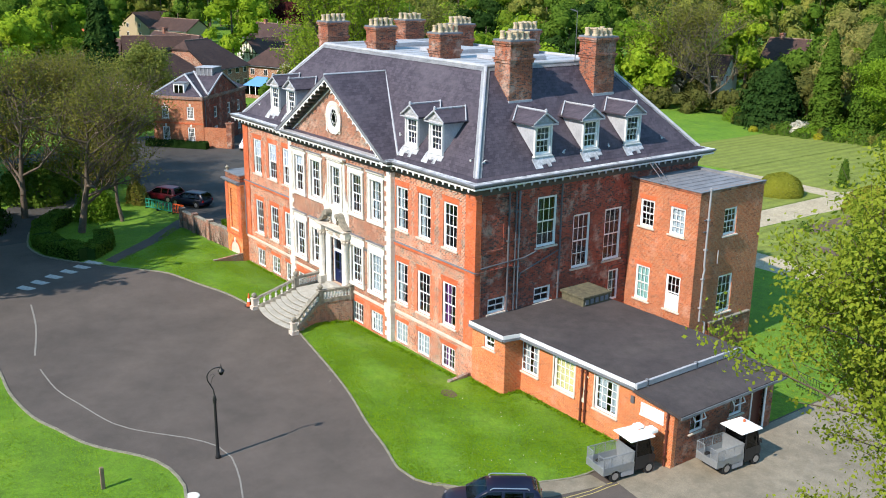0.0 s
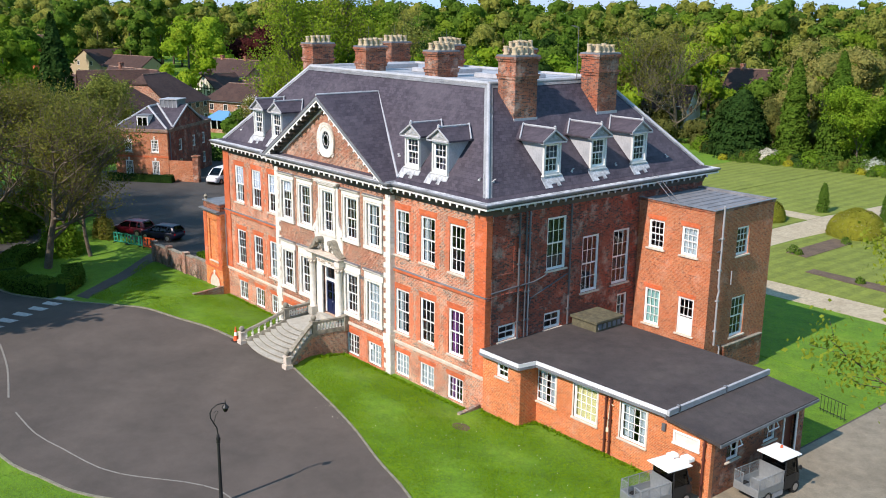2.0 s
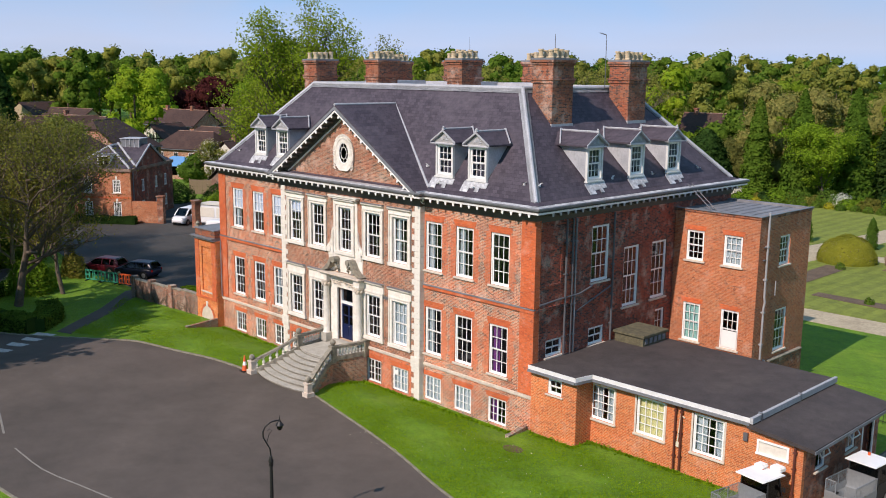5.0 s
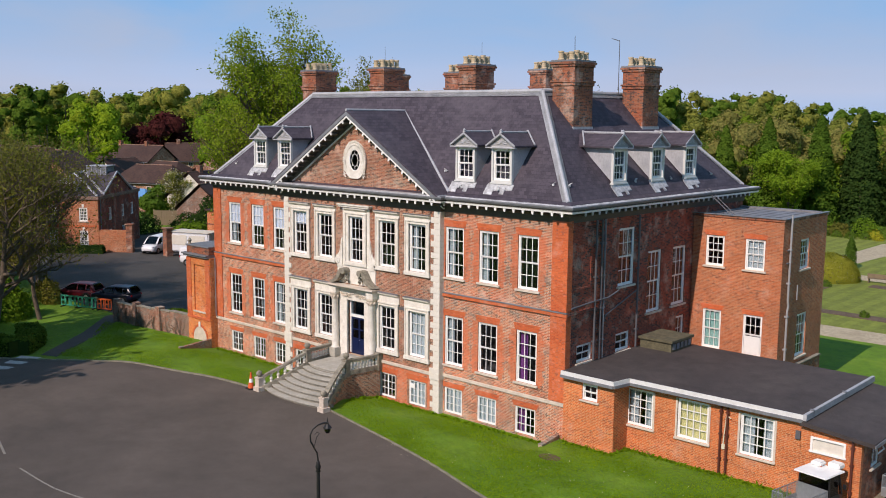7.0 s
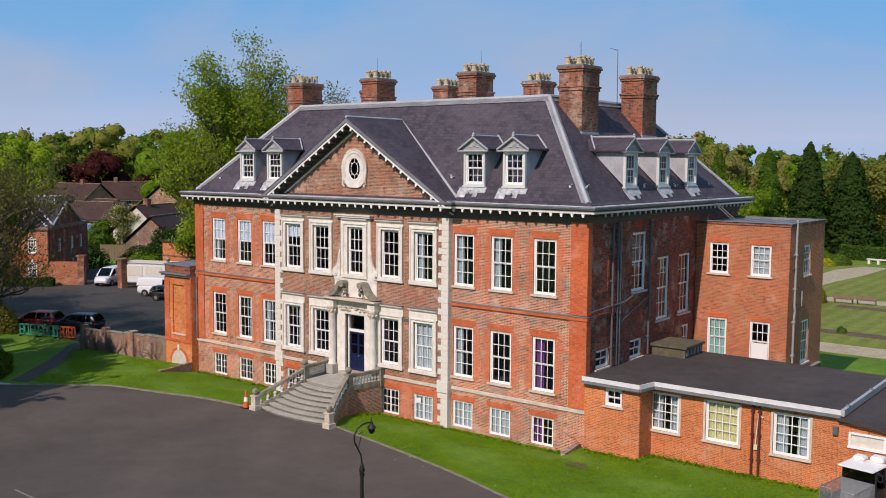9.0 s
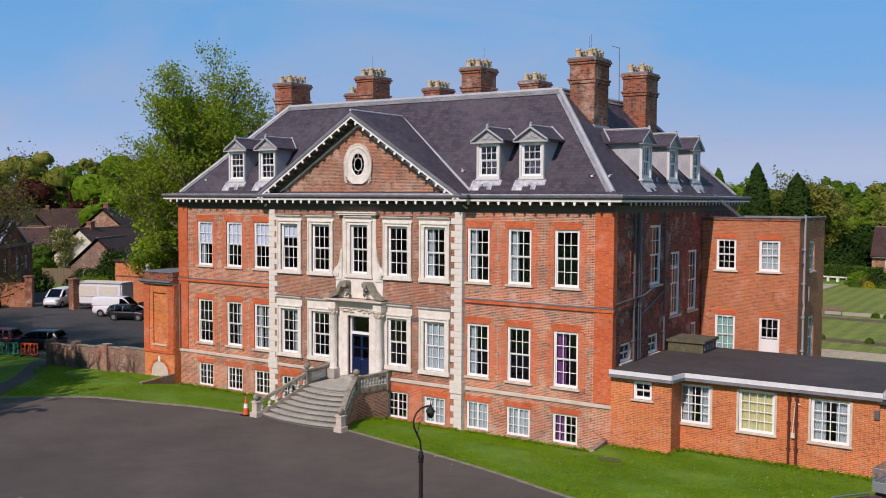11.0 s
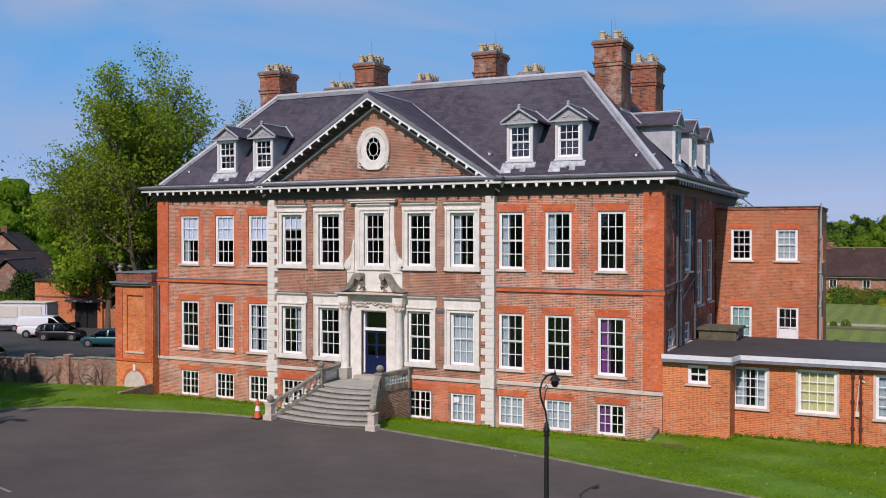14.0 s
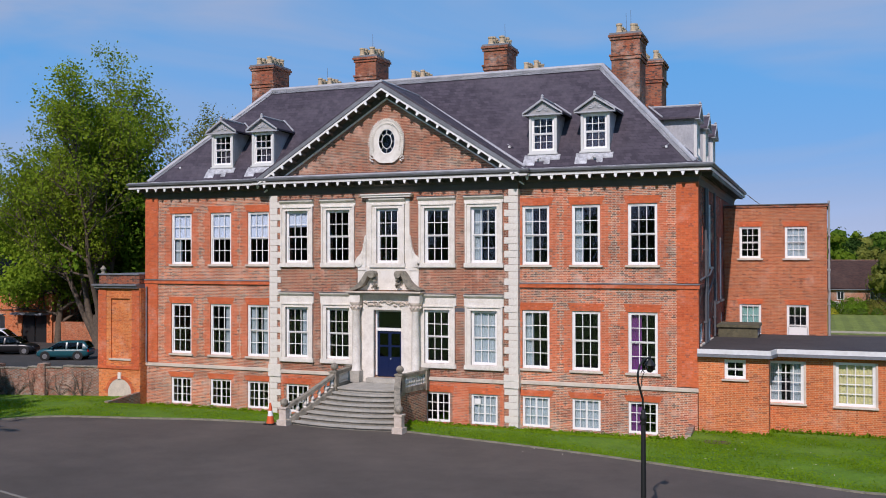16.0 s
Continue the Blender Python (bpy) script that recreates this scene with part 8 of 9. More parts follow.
part("fascia", boxes((-8.65, 0.05, -0.08, -0.002, 3.0, 3.14)), BRICK_STACK, shop)
part("canopy", boxes((-3.9, -0.3, -1.0, -0.081, 2.65, 2.85)), LEAD_DARK, shop)
part("door", boxes((-3.4, -2.05, 0.12, 0.18, 0, 2.58), (-1.95, -0.6, 0.12, 0.18, 0, 2.58)), BLACK, shop, "dark double door")

for x, y, a, w, d, eave, rise, wall, label, rows, cols, ch, hips in (
        (-117.6, 40.4, 122, 13, 11.5, 4.6, 4.7, BRICK_CENTRE, "large brown-tiled brick house with a half-hipped gable", 2, 5, 0, (0.3, 1.0)),
        (-122.0, 33.5, 75, 12, 8.5, 5.0, 4.8, BRICK_CENTRE, "brown-tiled brick house with a small gable window", 2, 3, 0, (0.0, 0.0)),
        (-106.0, 27.5, 105, 14, 9, 4.4, 3.4, BRICK_CENTRE, "dark-roofed brick house close behind the lodge", 2, 5, 0, (1.0, 1.0)),
        (-133.0, 30.0, 20, 17, 10, 4.4, 4.2, BRICK_CENTRE, "long brown-tiled house among the trees", 2, 5, 0, (1.0, 1.0)),
        (-136.0, 44.0, 8, 22, 10, 4.6, 4.4, BRICK_CENTRE, "long brown-tiled house behind the lodge", 2, 6, 1, (0.0, 1.0)),
        (-252.0, 80.0, 108, 13, 15, 3.6, 4.2, TAN_WALL, "tan gabled house among trees", 2, 3, 0, (0.0, 0.0)),
        (-232.0, 82.0, 15, 18, 9, 3.6, 3.0, TAN_WALL, "low brown-roofed house among trees", 1, 4, 0, (0.0, 0.0)),
        (-172.0, 84.5, 12, 18, 9, 4.8, 3.4, BRICK_CENTRE, "brown-roofed house with tall chimneys", 2, 4, 2, (0.0, 0.0)),
        (-146.0, 77.0, 10, 13, 8, 2.8, 2.6, BRICK_CENTRE, "low brick house with a brown tile roof", 1, 4, 0, (1.0, 1.0)),
        (-165.0, 97.0, 60, 15, 9, 4.6, 4.0, BRICK_CENTRE, "brown-roofed house beyond the car park", 2, 4, 1, (0.0, 0.0)),
        (-105.0, 64.0, 125, 11, 9, 5.6, 4.0, BRICK_CENTRE, "two-storey brick house with its gable to the lane", 2, 3, 1, (0.0, 0.0)),
        (-150.0, 104.0, 15, 17, 9, 4.4, 4.2, BRICK_CENTRE, "brown-roofed house beyond the car park", 2, 4, 2, (0.0, 0.3)),
        (-128.0, 63.0, 20, 15, 8, 2.8, 3.0, BRICK_CENTRE, "low brick house with a wide brown roof", 1, 4, 0, (1.0, 1.0)),
        (-88.0, 50.0, 105, 12, 9, 3.4, 3.6, WHITE_WALL, "white-walled house with a brown tile roof", 1, 3, 1, (0.0, 0.0)),
        (-75.0, 41.0, 120, 9, 7, 3.0, 3.2, BRICK_OLD, "small old brick house with a brown roof", 1, 3, 0, (0.0, 0.0)),
        (-122.0, 92.0, 20, 22, 12, 4.4, 4.5, BRICK_CENTRE, "brown-roofed house beyond the car park", 2, 5, 2, (0.0, 0.0))):
    gabled(pose(x, y, -1, 0, 0, a), w, d, eave, rise, wall, TILE_BROWN, label, rows, cols, ch, hips)
gabled(pose(-163.0, 75.0, -1, 0, 0, 100), 9, 8, 2.6, 2.9, WHITE_WALL, TILE_BROWN, "half-timbered gabled house with a brown tile roof", 1, 3, 1, (0.0, 0.0), True)
gabled(pose(-244, 121, -1, 0, 0, 24), 16, 10, 6.2, 0.5, WHITE_WALL, LEAD, "flat-roofed pale building far off", 2, 7, 0)
fence = thing("fence", "grey-green wooden garden fence behind the car park wall", "fence", pose(-83.0, 36.0, -0.9, 0, 0, 36))
for k in range(24):
    placed("board", shared(("fence_board",), lambda: boxes((0.0, 0.38, -0.02, 0.02, 0, 2.2)), TIMBER), fence, pose(0.4 * k, 0.02 * (k % 2), 0))
for k in range(5):
    placed("post", shared(("fence_post",), lambda: boxes((-0.06, 0.06, 0.03, 0.15, 0, 2.35)), TIMBER), fence, pose(2.4 * k, 0, 0))
glazed = thing("conservatory", "blue-glazed conservatory with a pointed glass roof", "conservatory", pose(-103.5, 45.5, -1, 0, 0, 25))
part("wall", boxes((-2.6, 2.6, -2.0, 2.0, 0, 0.8)), BRICK_CENTRE, glazed)
part("glazing", boxes((-2.55, 2.55, -1.95, 1.95, 0.801, 2.3)), CAR_GLASS, glazed)
for x in (-2.6, -1.3, 0.0, 1.3, 2.6):
    part("frame_post", boxes((x - 0.06, x + 0.06, -2.03, -1.952, 0.801, 2.3)), WHITE, glazed)
bm = bmesh.new()
e = [bm.verts.new(p) for p in ((-2.8, -2.2, 2.31), (2.8, -2.2, 2.31), (2.8, 2.2, 2.31), (-2.8, 2.2, 2.31))]
r = [bm.verts.new(p) for p in ((-1.2, 0, 3.8), (1.2, 0, 3.8))]
for f in ((e[0], e[1], r[1], r[0]), (e[1], e[2], r[1]), (e[2], e[3], r[0], r[1]), (e[3], e[0], r[0]), (e[3], e[2], e[1], e[0])):
    bm.faces.new(f)
part("glass_roof", bm, BLUE_GLAZE, glazed, "pale blue glazed roof")
gabled(pose(-270, 60, -1, 0, 0, 30), 24, 12, 7, 5, BRICK_RED, TILE_BROWN, "distant orange brick houses", 2, 4, 1)
gabled(pose(22, 128, -0.5, 0, 0, 4), 34, 12, 2.6, 4.2, BRICK_CENTRE, TILE_BROWN, "long low house with a brown tile roof behind the garden", 1, 7, 1)
gabled(pose(-52.5, 131, -0.5, 0, 0, 12), 11, 10, 5.4, 4.8, BRICK_CENTRE, TILE_BROWN, "brown-roofed brick house among trees", 2, 4, 1)
gabled(pose(-59, 111, -0.5, 0, 0, 20), 11, 9, 4.2, 3.6, WHITE_WALL, TILE_BROWN, "pale house among trees", 2, 4, 1)


# ---- plants ----
def leaf_mesh(name, centres, size, rng, material, flat=0.0, long=1.3, out=None, loose=0.45):
    """Many small leaf quads, each turned at random, or more or less outwards where out gives the way."""
    n = len(centres)
    s = size * rng.uniform(0.6, 1.4, (n, 1))
    a = rng.normal(size=(n, 3))
    if out is not None:
        face = out / (np.linalg.norm(out, axis=1, keepdims=True) + 1e-9) + rng.normal(0, loose, (n, 3))
        face /= np.linalg.norm(face, axis=1, keepdims=True) + 1e-9
        a -= face * (a * face).sum(1, keepdims=True)
    a /= np.linalg.norm(a, axis=1, keepdims=True) + 1e-9
    if out is not None:
        b = np.cross(face, a)
    else:
        b = rng.normal(size=(n, 3))
        b[:, 2] *= 1.0 - flat
        b -= a * (a * b).sum(1, keepdims=True)
        b /= np.linalg.norm(b, axis=1, keepdims=True) + 1e-9
    c = np.asarray(centres)
    q = np.stack([c - a * s * long * 0.5, c + b * s * 0.42, c + a * s * long * 0.5, c - b * s * 0.42], 1).reshape(-1, 3)
    me = bpy.data.meshes.new(name)
    me.vertices.add(4 * n)
    me.vertices.foreach_set("co", q.ravel().astype(np.float32))
    me.loops.add(4 * n)
    me.loops.foreach_set("vertex_index", np.arange(4 * n, dtype=np.int32))
    me.polygons.add(n)
    me.polygons.foreach_set("loop_start", np.arange(0, 4 * n, 4, dtype=np.int32))
    me.update()
    me.validate()
    me.materials.append(material)
    return me


def branches_mesh(name, segments, material, sides=5):
    co, faces = [], []
    for p0, p1, r0, r1 in segments:
        n = sides if r0 > 0.045 else 3
        d = p1 - p0
        d = d / (np.linalg.norm(d) + 1e-9)
        u = np.cross(d, (0.3, 0.9, 0.2) if abs(d[2]) > 0.7 else (0, 0, 1.0))
        u /= np.linalg.norm(u) + 1e-9
        v = np.cross(d, u)
        i = len(co)
        for p, r in ((p0, r0), (p1, r1)):
            for k in range(n):
                a = k * math.tau / n
                co.append(p + r * (math.cos(a) * u + math.sin(a) * v))
        for k in range(n):
            faces.append((i + k, i + (k + 1) % n, i + n + (k + 1) % n, i + n + k))
    me = bpy.data.meshes.new(name)
    me.from_pydata([tuple(c) for c in co], [], faces)
    me.materials.append(material)
    for p in me.polygons:
        p.use_smooth = True
    return me


def skeleton_of(rng, height, spread, trunk_r, fork=0.3, levels=4, kids=(7, 5, 4, 3), rise=0.55):
    """Limbs that split again and again; gives segments and the twig ends."""
    segs, tips = [], []

    def limb(p, d, length, r, lev):
        n = 5 if lev == 0 else 3
        pts = [p]
        for k in range(n):
            d = d + rng.normal(0, 0.1 if lev == 0 else 0.2, 3) + np.array((0, 0, 0.06 if lev else 0.1))
            d /= np.linalg.norm(d)
            q = pts[-1] + d * length / n
            thin = 0.75 if lev else 0.9
            r1 = r * (1 - thin * (k + 1) / n)
            segs.append((pts[-1], q, r * (1 - thin * k / n), max(r1, 0.008)))
            pts.append(q)
        if lev >= levels - 1:
            tips.extend(pts[1:])
            return
        for c in range(kids[lev]):
            f = fork + (1 - fork) * (c + rng.random()) / kids[lev] if lev == 0 else 0.25 + 0.75 * (c + rng.random()) / kids[lev]
            i = min(int(f * n), n - 1)
            s = pts[i] + (pts[i + 1] - pts[i]) * (f * n - i)
            a = rng.uniform(0, math.tau)
            side = np.array((math.cos(a), math.sin(a), 0))
            nd = side * (1.0 if lev == 0 else 0.75) + d * (0.25 if lev == 0 else 0.6) + np.array((0, 0, rise * rng.uniform(0.5, 1.2)))
            nd /= np.linalg.norm(nd)
            g = (f - fork) / (1 - fork)
            reach = spread * (0.3 + 0.85 * math.sin(math.pi * (0.16 + 0.76 * g))) if lev == 0 else length * rng.uniform(0.45, 0.75)
            limb(s, nd, reach, max(r * (0.5 if lev == 0 else 0.55) * (1 - 0.4 * f), 0.012), lev + 1)
        if lev == 0:
            limb(pts[-1], d, length * 0.2, r * 0.2, max(1, levels - 3))
        limb(pts[-1], d, length * 0.12 if lev == 0 else length * 0.3, r * 0.3, levels - 1)

    limb(np.zeros(3), np.array((0, 0, 1.0)), height * 0.82, trunk_r, 0)
    return segs, np.array(tips)


def tree(name, m, seed, height, spread, trunk_r, leaf, bark, per_tip, size, puff, label, fork=0.3, levels=4, kids=(9, 5, 4, 3), rise=0.55, second=None):
    rng = np.random.default_rng(seed)
    segs, tips = skeleton_of(rng, height, spread, trunk_r, fork, levels, kids, rise)
    t = thing(name, label, "tree", m)
    placed("trunk", branches_mesh("trunk", segs, bark), t)
    d = rng.normal(0, 1.0, (len(tips) * per_tip, 3))
    c = np.repeat(tips, per_tip, axis=0) + d * puff * np.array((1, 1, 0.7))
    way = d + 1.2 * (c - np.array((0, 0, height * 0.5))) / max(spread, height * 0.4) + np.array((0, 0, 0.5))
    placed("crown", leaf_mesh("crown", c, size, rng, leaf, out=way, loose=0.6), t)
    if second:
        c = np.repeat(tips, 1, axis=0) + rng.normal(0, puff, (len(tips), 3))
        placed("blossom", leaf_mesh("blossom", c, size, rng, second), t)
    return t


def forked_tree(name, m, seed, stems, spread, trunk_r, leaf, bark, per_tip, size, puff, label):
    """A tall tree whose trunk forks low into several leaning stems, each with its own limbs and open sprays of leaves."""
    rng = np.random.default_rng(seed)
    t = thing(name, label, "tree", m)
    segs, tips = [(np.array((0, 0, -0.3)), np.array((0, 0, 3.0)), trunk_r * 1.25, trunk_r)], []
    top = max(h for _, _, h in stems)
    for lx, ly, h in stems:
        sg, tp = skeleton_of(rng, h, spread, trunk_r * 0.55, 0.3, 4, (15, 6, 5, 3), 0.6)

        def lean(q):
            f = q[..., 2:3] / h
            return q + np.concatenate([lx * h * f ** 0.8, ly * h * f ** 0.8, np.zeros_like(f)], -1) * (f > 0)

        segs += [(lean(a), lean(b), r0, r1) for a, b, r0, r1 in sg]
        tips.append(lean(tp))
    tips = np.concatenate(tips)
    placed("trunk", branches_mesh("trunk", segs, bark), t)
    d = rng.normal(0, 1.0, (len(tips) * per_tip, 3))
    c = np.repeat(tips, per_tip, axis=0) + d * puff * np.array((1, 1, 0.55))
    way = 0.7 * d + (c - np.array((0, 0, top * 0.5))) / (top * 0.3) + np.array((0, 0, 0.6))
    placed("crown", leaf_mesh("crown", c, size, rng, leaf, out=way, loose=0.8), t)
    return t


def conifer(name, m, seed, height, radius, leaf, label, n=9000, size=0.35, power=0.9, foot=0.02):
    """A dense evergreen: drooping sprays in tiers round a straight trunk."""
    rng = np.random.default_rng(seed)
    t = thing(name, label, "tree", m)
    placed("trunk", branches_mesh("trunk", [(np.zeros(3), np.array((0, 0, height * 0.9)), 0.25, 0.04)], BARK), t)
    h = rng.uniform(foot, 1, n) ** 0.8
    lobes = rng.uniform(0.72, 1.12, (24, 14))
    a = rng.uniform(0, math.tau, n)
    edge = lobes[(h * 23.9).astype(int), (a / math.tau * 13.99).astype(int)]
    r = radius * (1 - h) ** power * edge * np.sqrt(rng.uniform(0.35, 1.0, n))
    c = np.stack([r * np.cos(a), r * np.sin(a), h * height + rng.normal(0, 0.15, n) - 0.12 * r], 1)
    placed("crown", leaf_mesh("crown", c, size, rng, leaf, 0.2, 1.6, out=np.stack([np.cos(a), np.sin(a), 0.45 + 0.2 * rng.random(n)], 1), loose=0.4), t)
    return t


def shrub(name, m, seed, rx, ry, rz, leaf, label, n=1500, size=0.16, category="shrub", group="", rough=1.0):
    """A bush of leaves over a rough shell, with a few stems."""
    rng = np.random.default_rng(seed)
    t = thing(name, label, category, m, group)
    segs = []
    for k in range(7):
        a = rng.uniform(0, math.tau)
        segs.append((np.zeros(3), np.array((rx * 0.6 * math.cos(a), ry * 0.6 * math.sin(a), rz * 0.75)), 0.05, 0.015))
    placed("stem", branches_mesh("stem", segs, BARK), t)
    d = rng.normal(size=(n, 3))
    d[:, 2] = np.abs(d[:, 2])
    d /= np.linalg.norm(d, axis=1, keepdims=True)
    wob = 1 + rough * (0.12 * np.sin(d[:, 0] * 7 + seed) * np.cos(d[:, 1] * 6) + rng.normal(0, 0.05, n))
    c = d * np.array((rx, ry, rz)) * (wob * rng.uniform(1 - 0.18 * rough, 1.0, n))[:, None]
    placed("foliage", leaf_mesh("foliage", c, size, rng, leaf, out=d / np.array((rx, ry, rz)), loose=0.15 + 0.25 * rough), t)
    return t


def hedge(name, line, width, height, seed, leaf, label, per_m=600, size=0.12):
    rng = np.random.default_rng(seed)
    t = thing(name, label, "hedge")
    pts = []
    for a, b in zip(line, line[1:]):
        a, b = np.array(a, float), np.array(b, float)
        L = np.linalg.norm(b - a)
        n = int(L * per_m)
        f = rng.random((n, 1))
        d = (b - a) / L
        q = np.array((-d[1], d[0]))
        u = rng.uniform(-1, 1, n)
        z = rng.uniform(0, 1, n)
        face = rng.random(n) < 0.5
        u = np.where(face, np.sign(u) * rng.uniform(0.85, 1.05, n), u)
        z = np.where(face, z, rng.uniform(0.88, 1.06, n))
        xy = a + (b - a) * f + q * (u * width / 2)[:, None]
        g = np.array([level(x) for x in xy[:, 0]])
        pts.append(np.column_stack([xy, g + z * height + 0.05 * np.sin(xy[:, 0] * 2.1)]))
    placed("foliage", leaf_mesh("foliage", np.concatenate(pts), size, rng, leaf), t)
    bm = bmesh.new()
    for a, b in zip(line, line[1:]):
        d = (Vector(b) - Vector(a)).normalized()
        q = Vector((-d.y, d.x)) * width * 0.42
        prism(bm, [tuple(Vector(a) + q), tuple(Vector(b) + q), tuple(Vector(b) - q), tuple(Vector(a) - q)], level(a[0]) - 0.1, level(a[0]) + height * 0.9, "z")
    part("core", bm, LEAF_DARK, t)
    return t


# the tall thin-leaved tree behind the west end
forked_tree("tree", pose(-39.8, 25.4, level(-38)), 228, ((0.03, 0.0, 24.6), (-0.13, 0.03, 23.5), (0.1, -0.06, 22.5), (-0.32, 0.02, 19.5), (-0.48, 0.05, 15.5), (-0.05, 0.08, 22.5)), 4.6, 0.62, LEAF_LIME, BARK, 6, 0.19, 0.4, "tall spring-green tree with open branches behind the house")
tree("tree", pose(-47.5, 28.5, level(-46)), 229, 15.5, 4.6, 0.4, LEAF_LIME, BARK, 18, 0.24, 0.5, "dense spring-green tree beside the taller one", 0.1, 4, (16, 7, 5, 3), 0.5)
tree("tree", pose(-54.5, 35.5, level(-60)), 12, 15.0, 5.0, 0.4, LEAF_SPRING, BARK, 22, 0.34, 0.65, "dense spring-green tree beside the car park", 0.04, 4, (15, 6, 4, 3), 0.5)
tree("tree", pose(-37.0, 31.5, level(-37)), 13, 13.0, 6.5, 0.4, LEAF_GREEN, BARK, 18, 0.4, 0.7, "dense green tree beside the boundary wall", 0.08, 4, (12, 5, 4, 3), 0.5)
tree("tree", pose(-29.5, 28.0, -0.85), 14, 20.5, 4.6, 0.36, LEAF_OLIVE, BARK, 6, 0.17, 0.4, "tall half-leafed tree beyond the roof", 0.25, 4, (13, 6, 5, 3), 0.7)
# budding trees on the west island and beyond the lane
tree("tree", pose(-30.6, -8.2, level(-30)), 21, 13.0, 5.4, 0.36, LEAF_BUD, BARK, 5, 0.13, 0.5, "spreading tree with bare budding twigs by the lane", 0.18, 4, (12, 8, 6, 4), 0.6)
tree("tree", pose(-32.4, -4.0, level(-32)), 22, 11.0, 3.6, 0.2, LEAF_BUD, BARK, 5, 0.13, 0.5, "slender tree with bare budding twigs on the grass", 0.2, 4, (11, 7, 6, 4), 0.65)
tree("tree", pose(-38.5, -11.0, level(-38)), 23, 13.5, 5.8, 0.34, LEAF_BUD, BARK, 5, 0.15, 0.55, "budding tree beside the shaded lane", 0.2, 4, (12, 8, 6, 4), 0.6)
tree("tree", pose(-47.0, -0.5, level(-47)), 24, 8.5, 3.4, 0.3, LEAF_OLIVE, BARK, 6, 0.2, 0.6, "leafing tree beside the lane", 0.15, 4, (11, 6, 5, 4), 0.6)
tree("tree", pose(-19.9, -27.6, level(-21)), 25, 19.0, 5.2, 0.4, LEAF_GREEN, BARK, 9, 0.72, 0.7, "large green tree shading the lane", 0.12, 4, (10, 5, 4, 3), 0.55)
tree("tree", pose(-28.0, -22.6, level(-27)), 125, 17.0, 5.0, 0.4, LEAF_GREEN, BARK, 8, 0.72, 0.7, "green tree shading the lane", 0.12, 4, (10, 5, 4, 3), 0.55)
tree("tree", pose(-24.0, -21.8, level(-24)), 26, 17.5, 4.4, 0.45, LEAF_GREEN, BARK, 10, 0.72, 0.7, "large green tree beyond the lane", 0.12, 4, (10, 5, 4, 3), 0.55)
for x, y, k in ((-48.0, -21.0, 301), (-56.0, -18.5, 302), (-65.0, -15.0, 303)):
    tree("tree", pose(x, y, level(x)), k, 15.0, 5.0, 0.4, LEAF_GREEN, BARK, 8, 0.72, 0.7, "dense green tree shading the shrubbery", 0.1, 4, (10, 5, 4, 3), 0.55)
tree("tree", pose(-52.0, -12.0, level(-50)), 27, 12.0, 5.0, 0.4, LEAF_GREEN, BARK, 10, 0.32, 0.6, "green tree beyond the lane", 0.12, 4, (12, 6, 5, 3), 0.55)
tree("tree", pose(-40.0, -5.0, level(-40)), 121, 12.0, 5.0, 0.26, LEAF_BUD, BARK_PALE, 5, 0.15, 0.5, "budding tree with many fine twigs", 0.15, 4, (12, 8, 6, 4), 0.6)
tree("tree", pose(-53.0, -2.0, level(-53)), 122, 11.0, 5.0, 0.26, LEAF_BUD, BARK_PALE, 5, 0.17, 0.5, "budding tree with many fine twigs", 0.15, 4, (12, 8, 6, 4), 0.6)
tree("blossom_tree", pose(-67.0, 9.5, level(-58)), 28, 7.0, 2.6, 0.25, LEAF_BUD, BARK, 8, 0.2, 0.4, "small tree with pink blossom by the lodge", 0.2, 4, (9, 5, 4, 3), 0.6, BLOSSOM)
tree("tree", pose(-74.0, 3.0, level(-60)), 29, 10.0, 4.5, 0.35, LEAF_BUD, BARK_PALE, 5, 0.22, 0.5, "budding tree by the lodge", 0.2, 4, (11, 6, 5, 4), 0.6)
tree("tree", pose(-84.0, 17.5, level(-80)), 129, 11.0, 3.6, 0.3, LEAF_OLIVE, BARK, 9, 0.24, 0.5, "light green tree behind the lodge", 0.12, 4, (13, 6, 5, 3), 0.5)
tree("blossom_tree", pose(-88.0, 42.6, -0.9), 130, 6.6, 2.0, 0.18, LEAF_OLIVE, BARK, 5, 0.18, 0.35, "small white-flowering tree before a white house", 0.15, 4, (10, 5, 4, 3), 0.6, BLOSSOM_WHITE)
# bright tree at the edge of the apron
tree("tree", pose(42.7, -4.3, -0.2), 33, 21.0, 4.0, 0.34, LEAF_YOUNG, BARK, 26, 0.1, 0.27, "bright young-leaved tree beside the drive", 0.1, 4, (26, 8, 6, 4), 0.4)
hedge("hedge", [(-21.0, -10.6), (-24.5, -12.0), (-28.0, -12.2), (-32.5, -10.9), (-35.5, -8.2)], 1.7, 1.1, 41, LEAF_WOOD, "dark clipped hedge round the grass island")
hedge("hedge", [(-21.0, -10.6), (-23.5, -8.4), (-26.5, -7.6)], 1.5, 1.0, 42, LEAF_WOOD, "dark clipped hedge round the grass island")
hedge("hedge", [(-24.5, 2.6), (-19.5, 2.6)], 0.9, 0.8, 43, LEAF_GREEN, "low flowering hedge along the car park", 400)
hedge("hedge", [(-68.2, 11.4), (-61.6, 16.9)], 1.0, 0.9, 44, LEAF_DARK, "clipped hedge in front of the lodge", 300)
shrub("bush", pose(-34.8, -5.6, level(-34)), 51, 2.0, 2.0, 2.9, LEAF_GREEN, "rounded green laurel bush", 3500, 0.18)
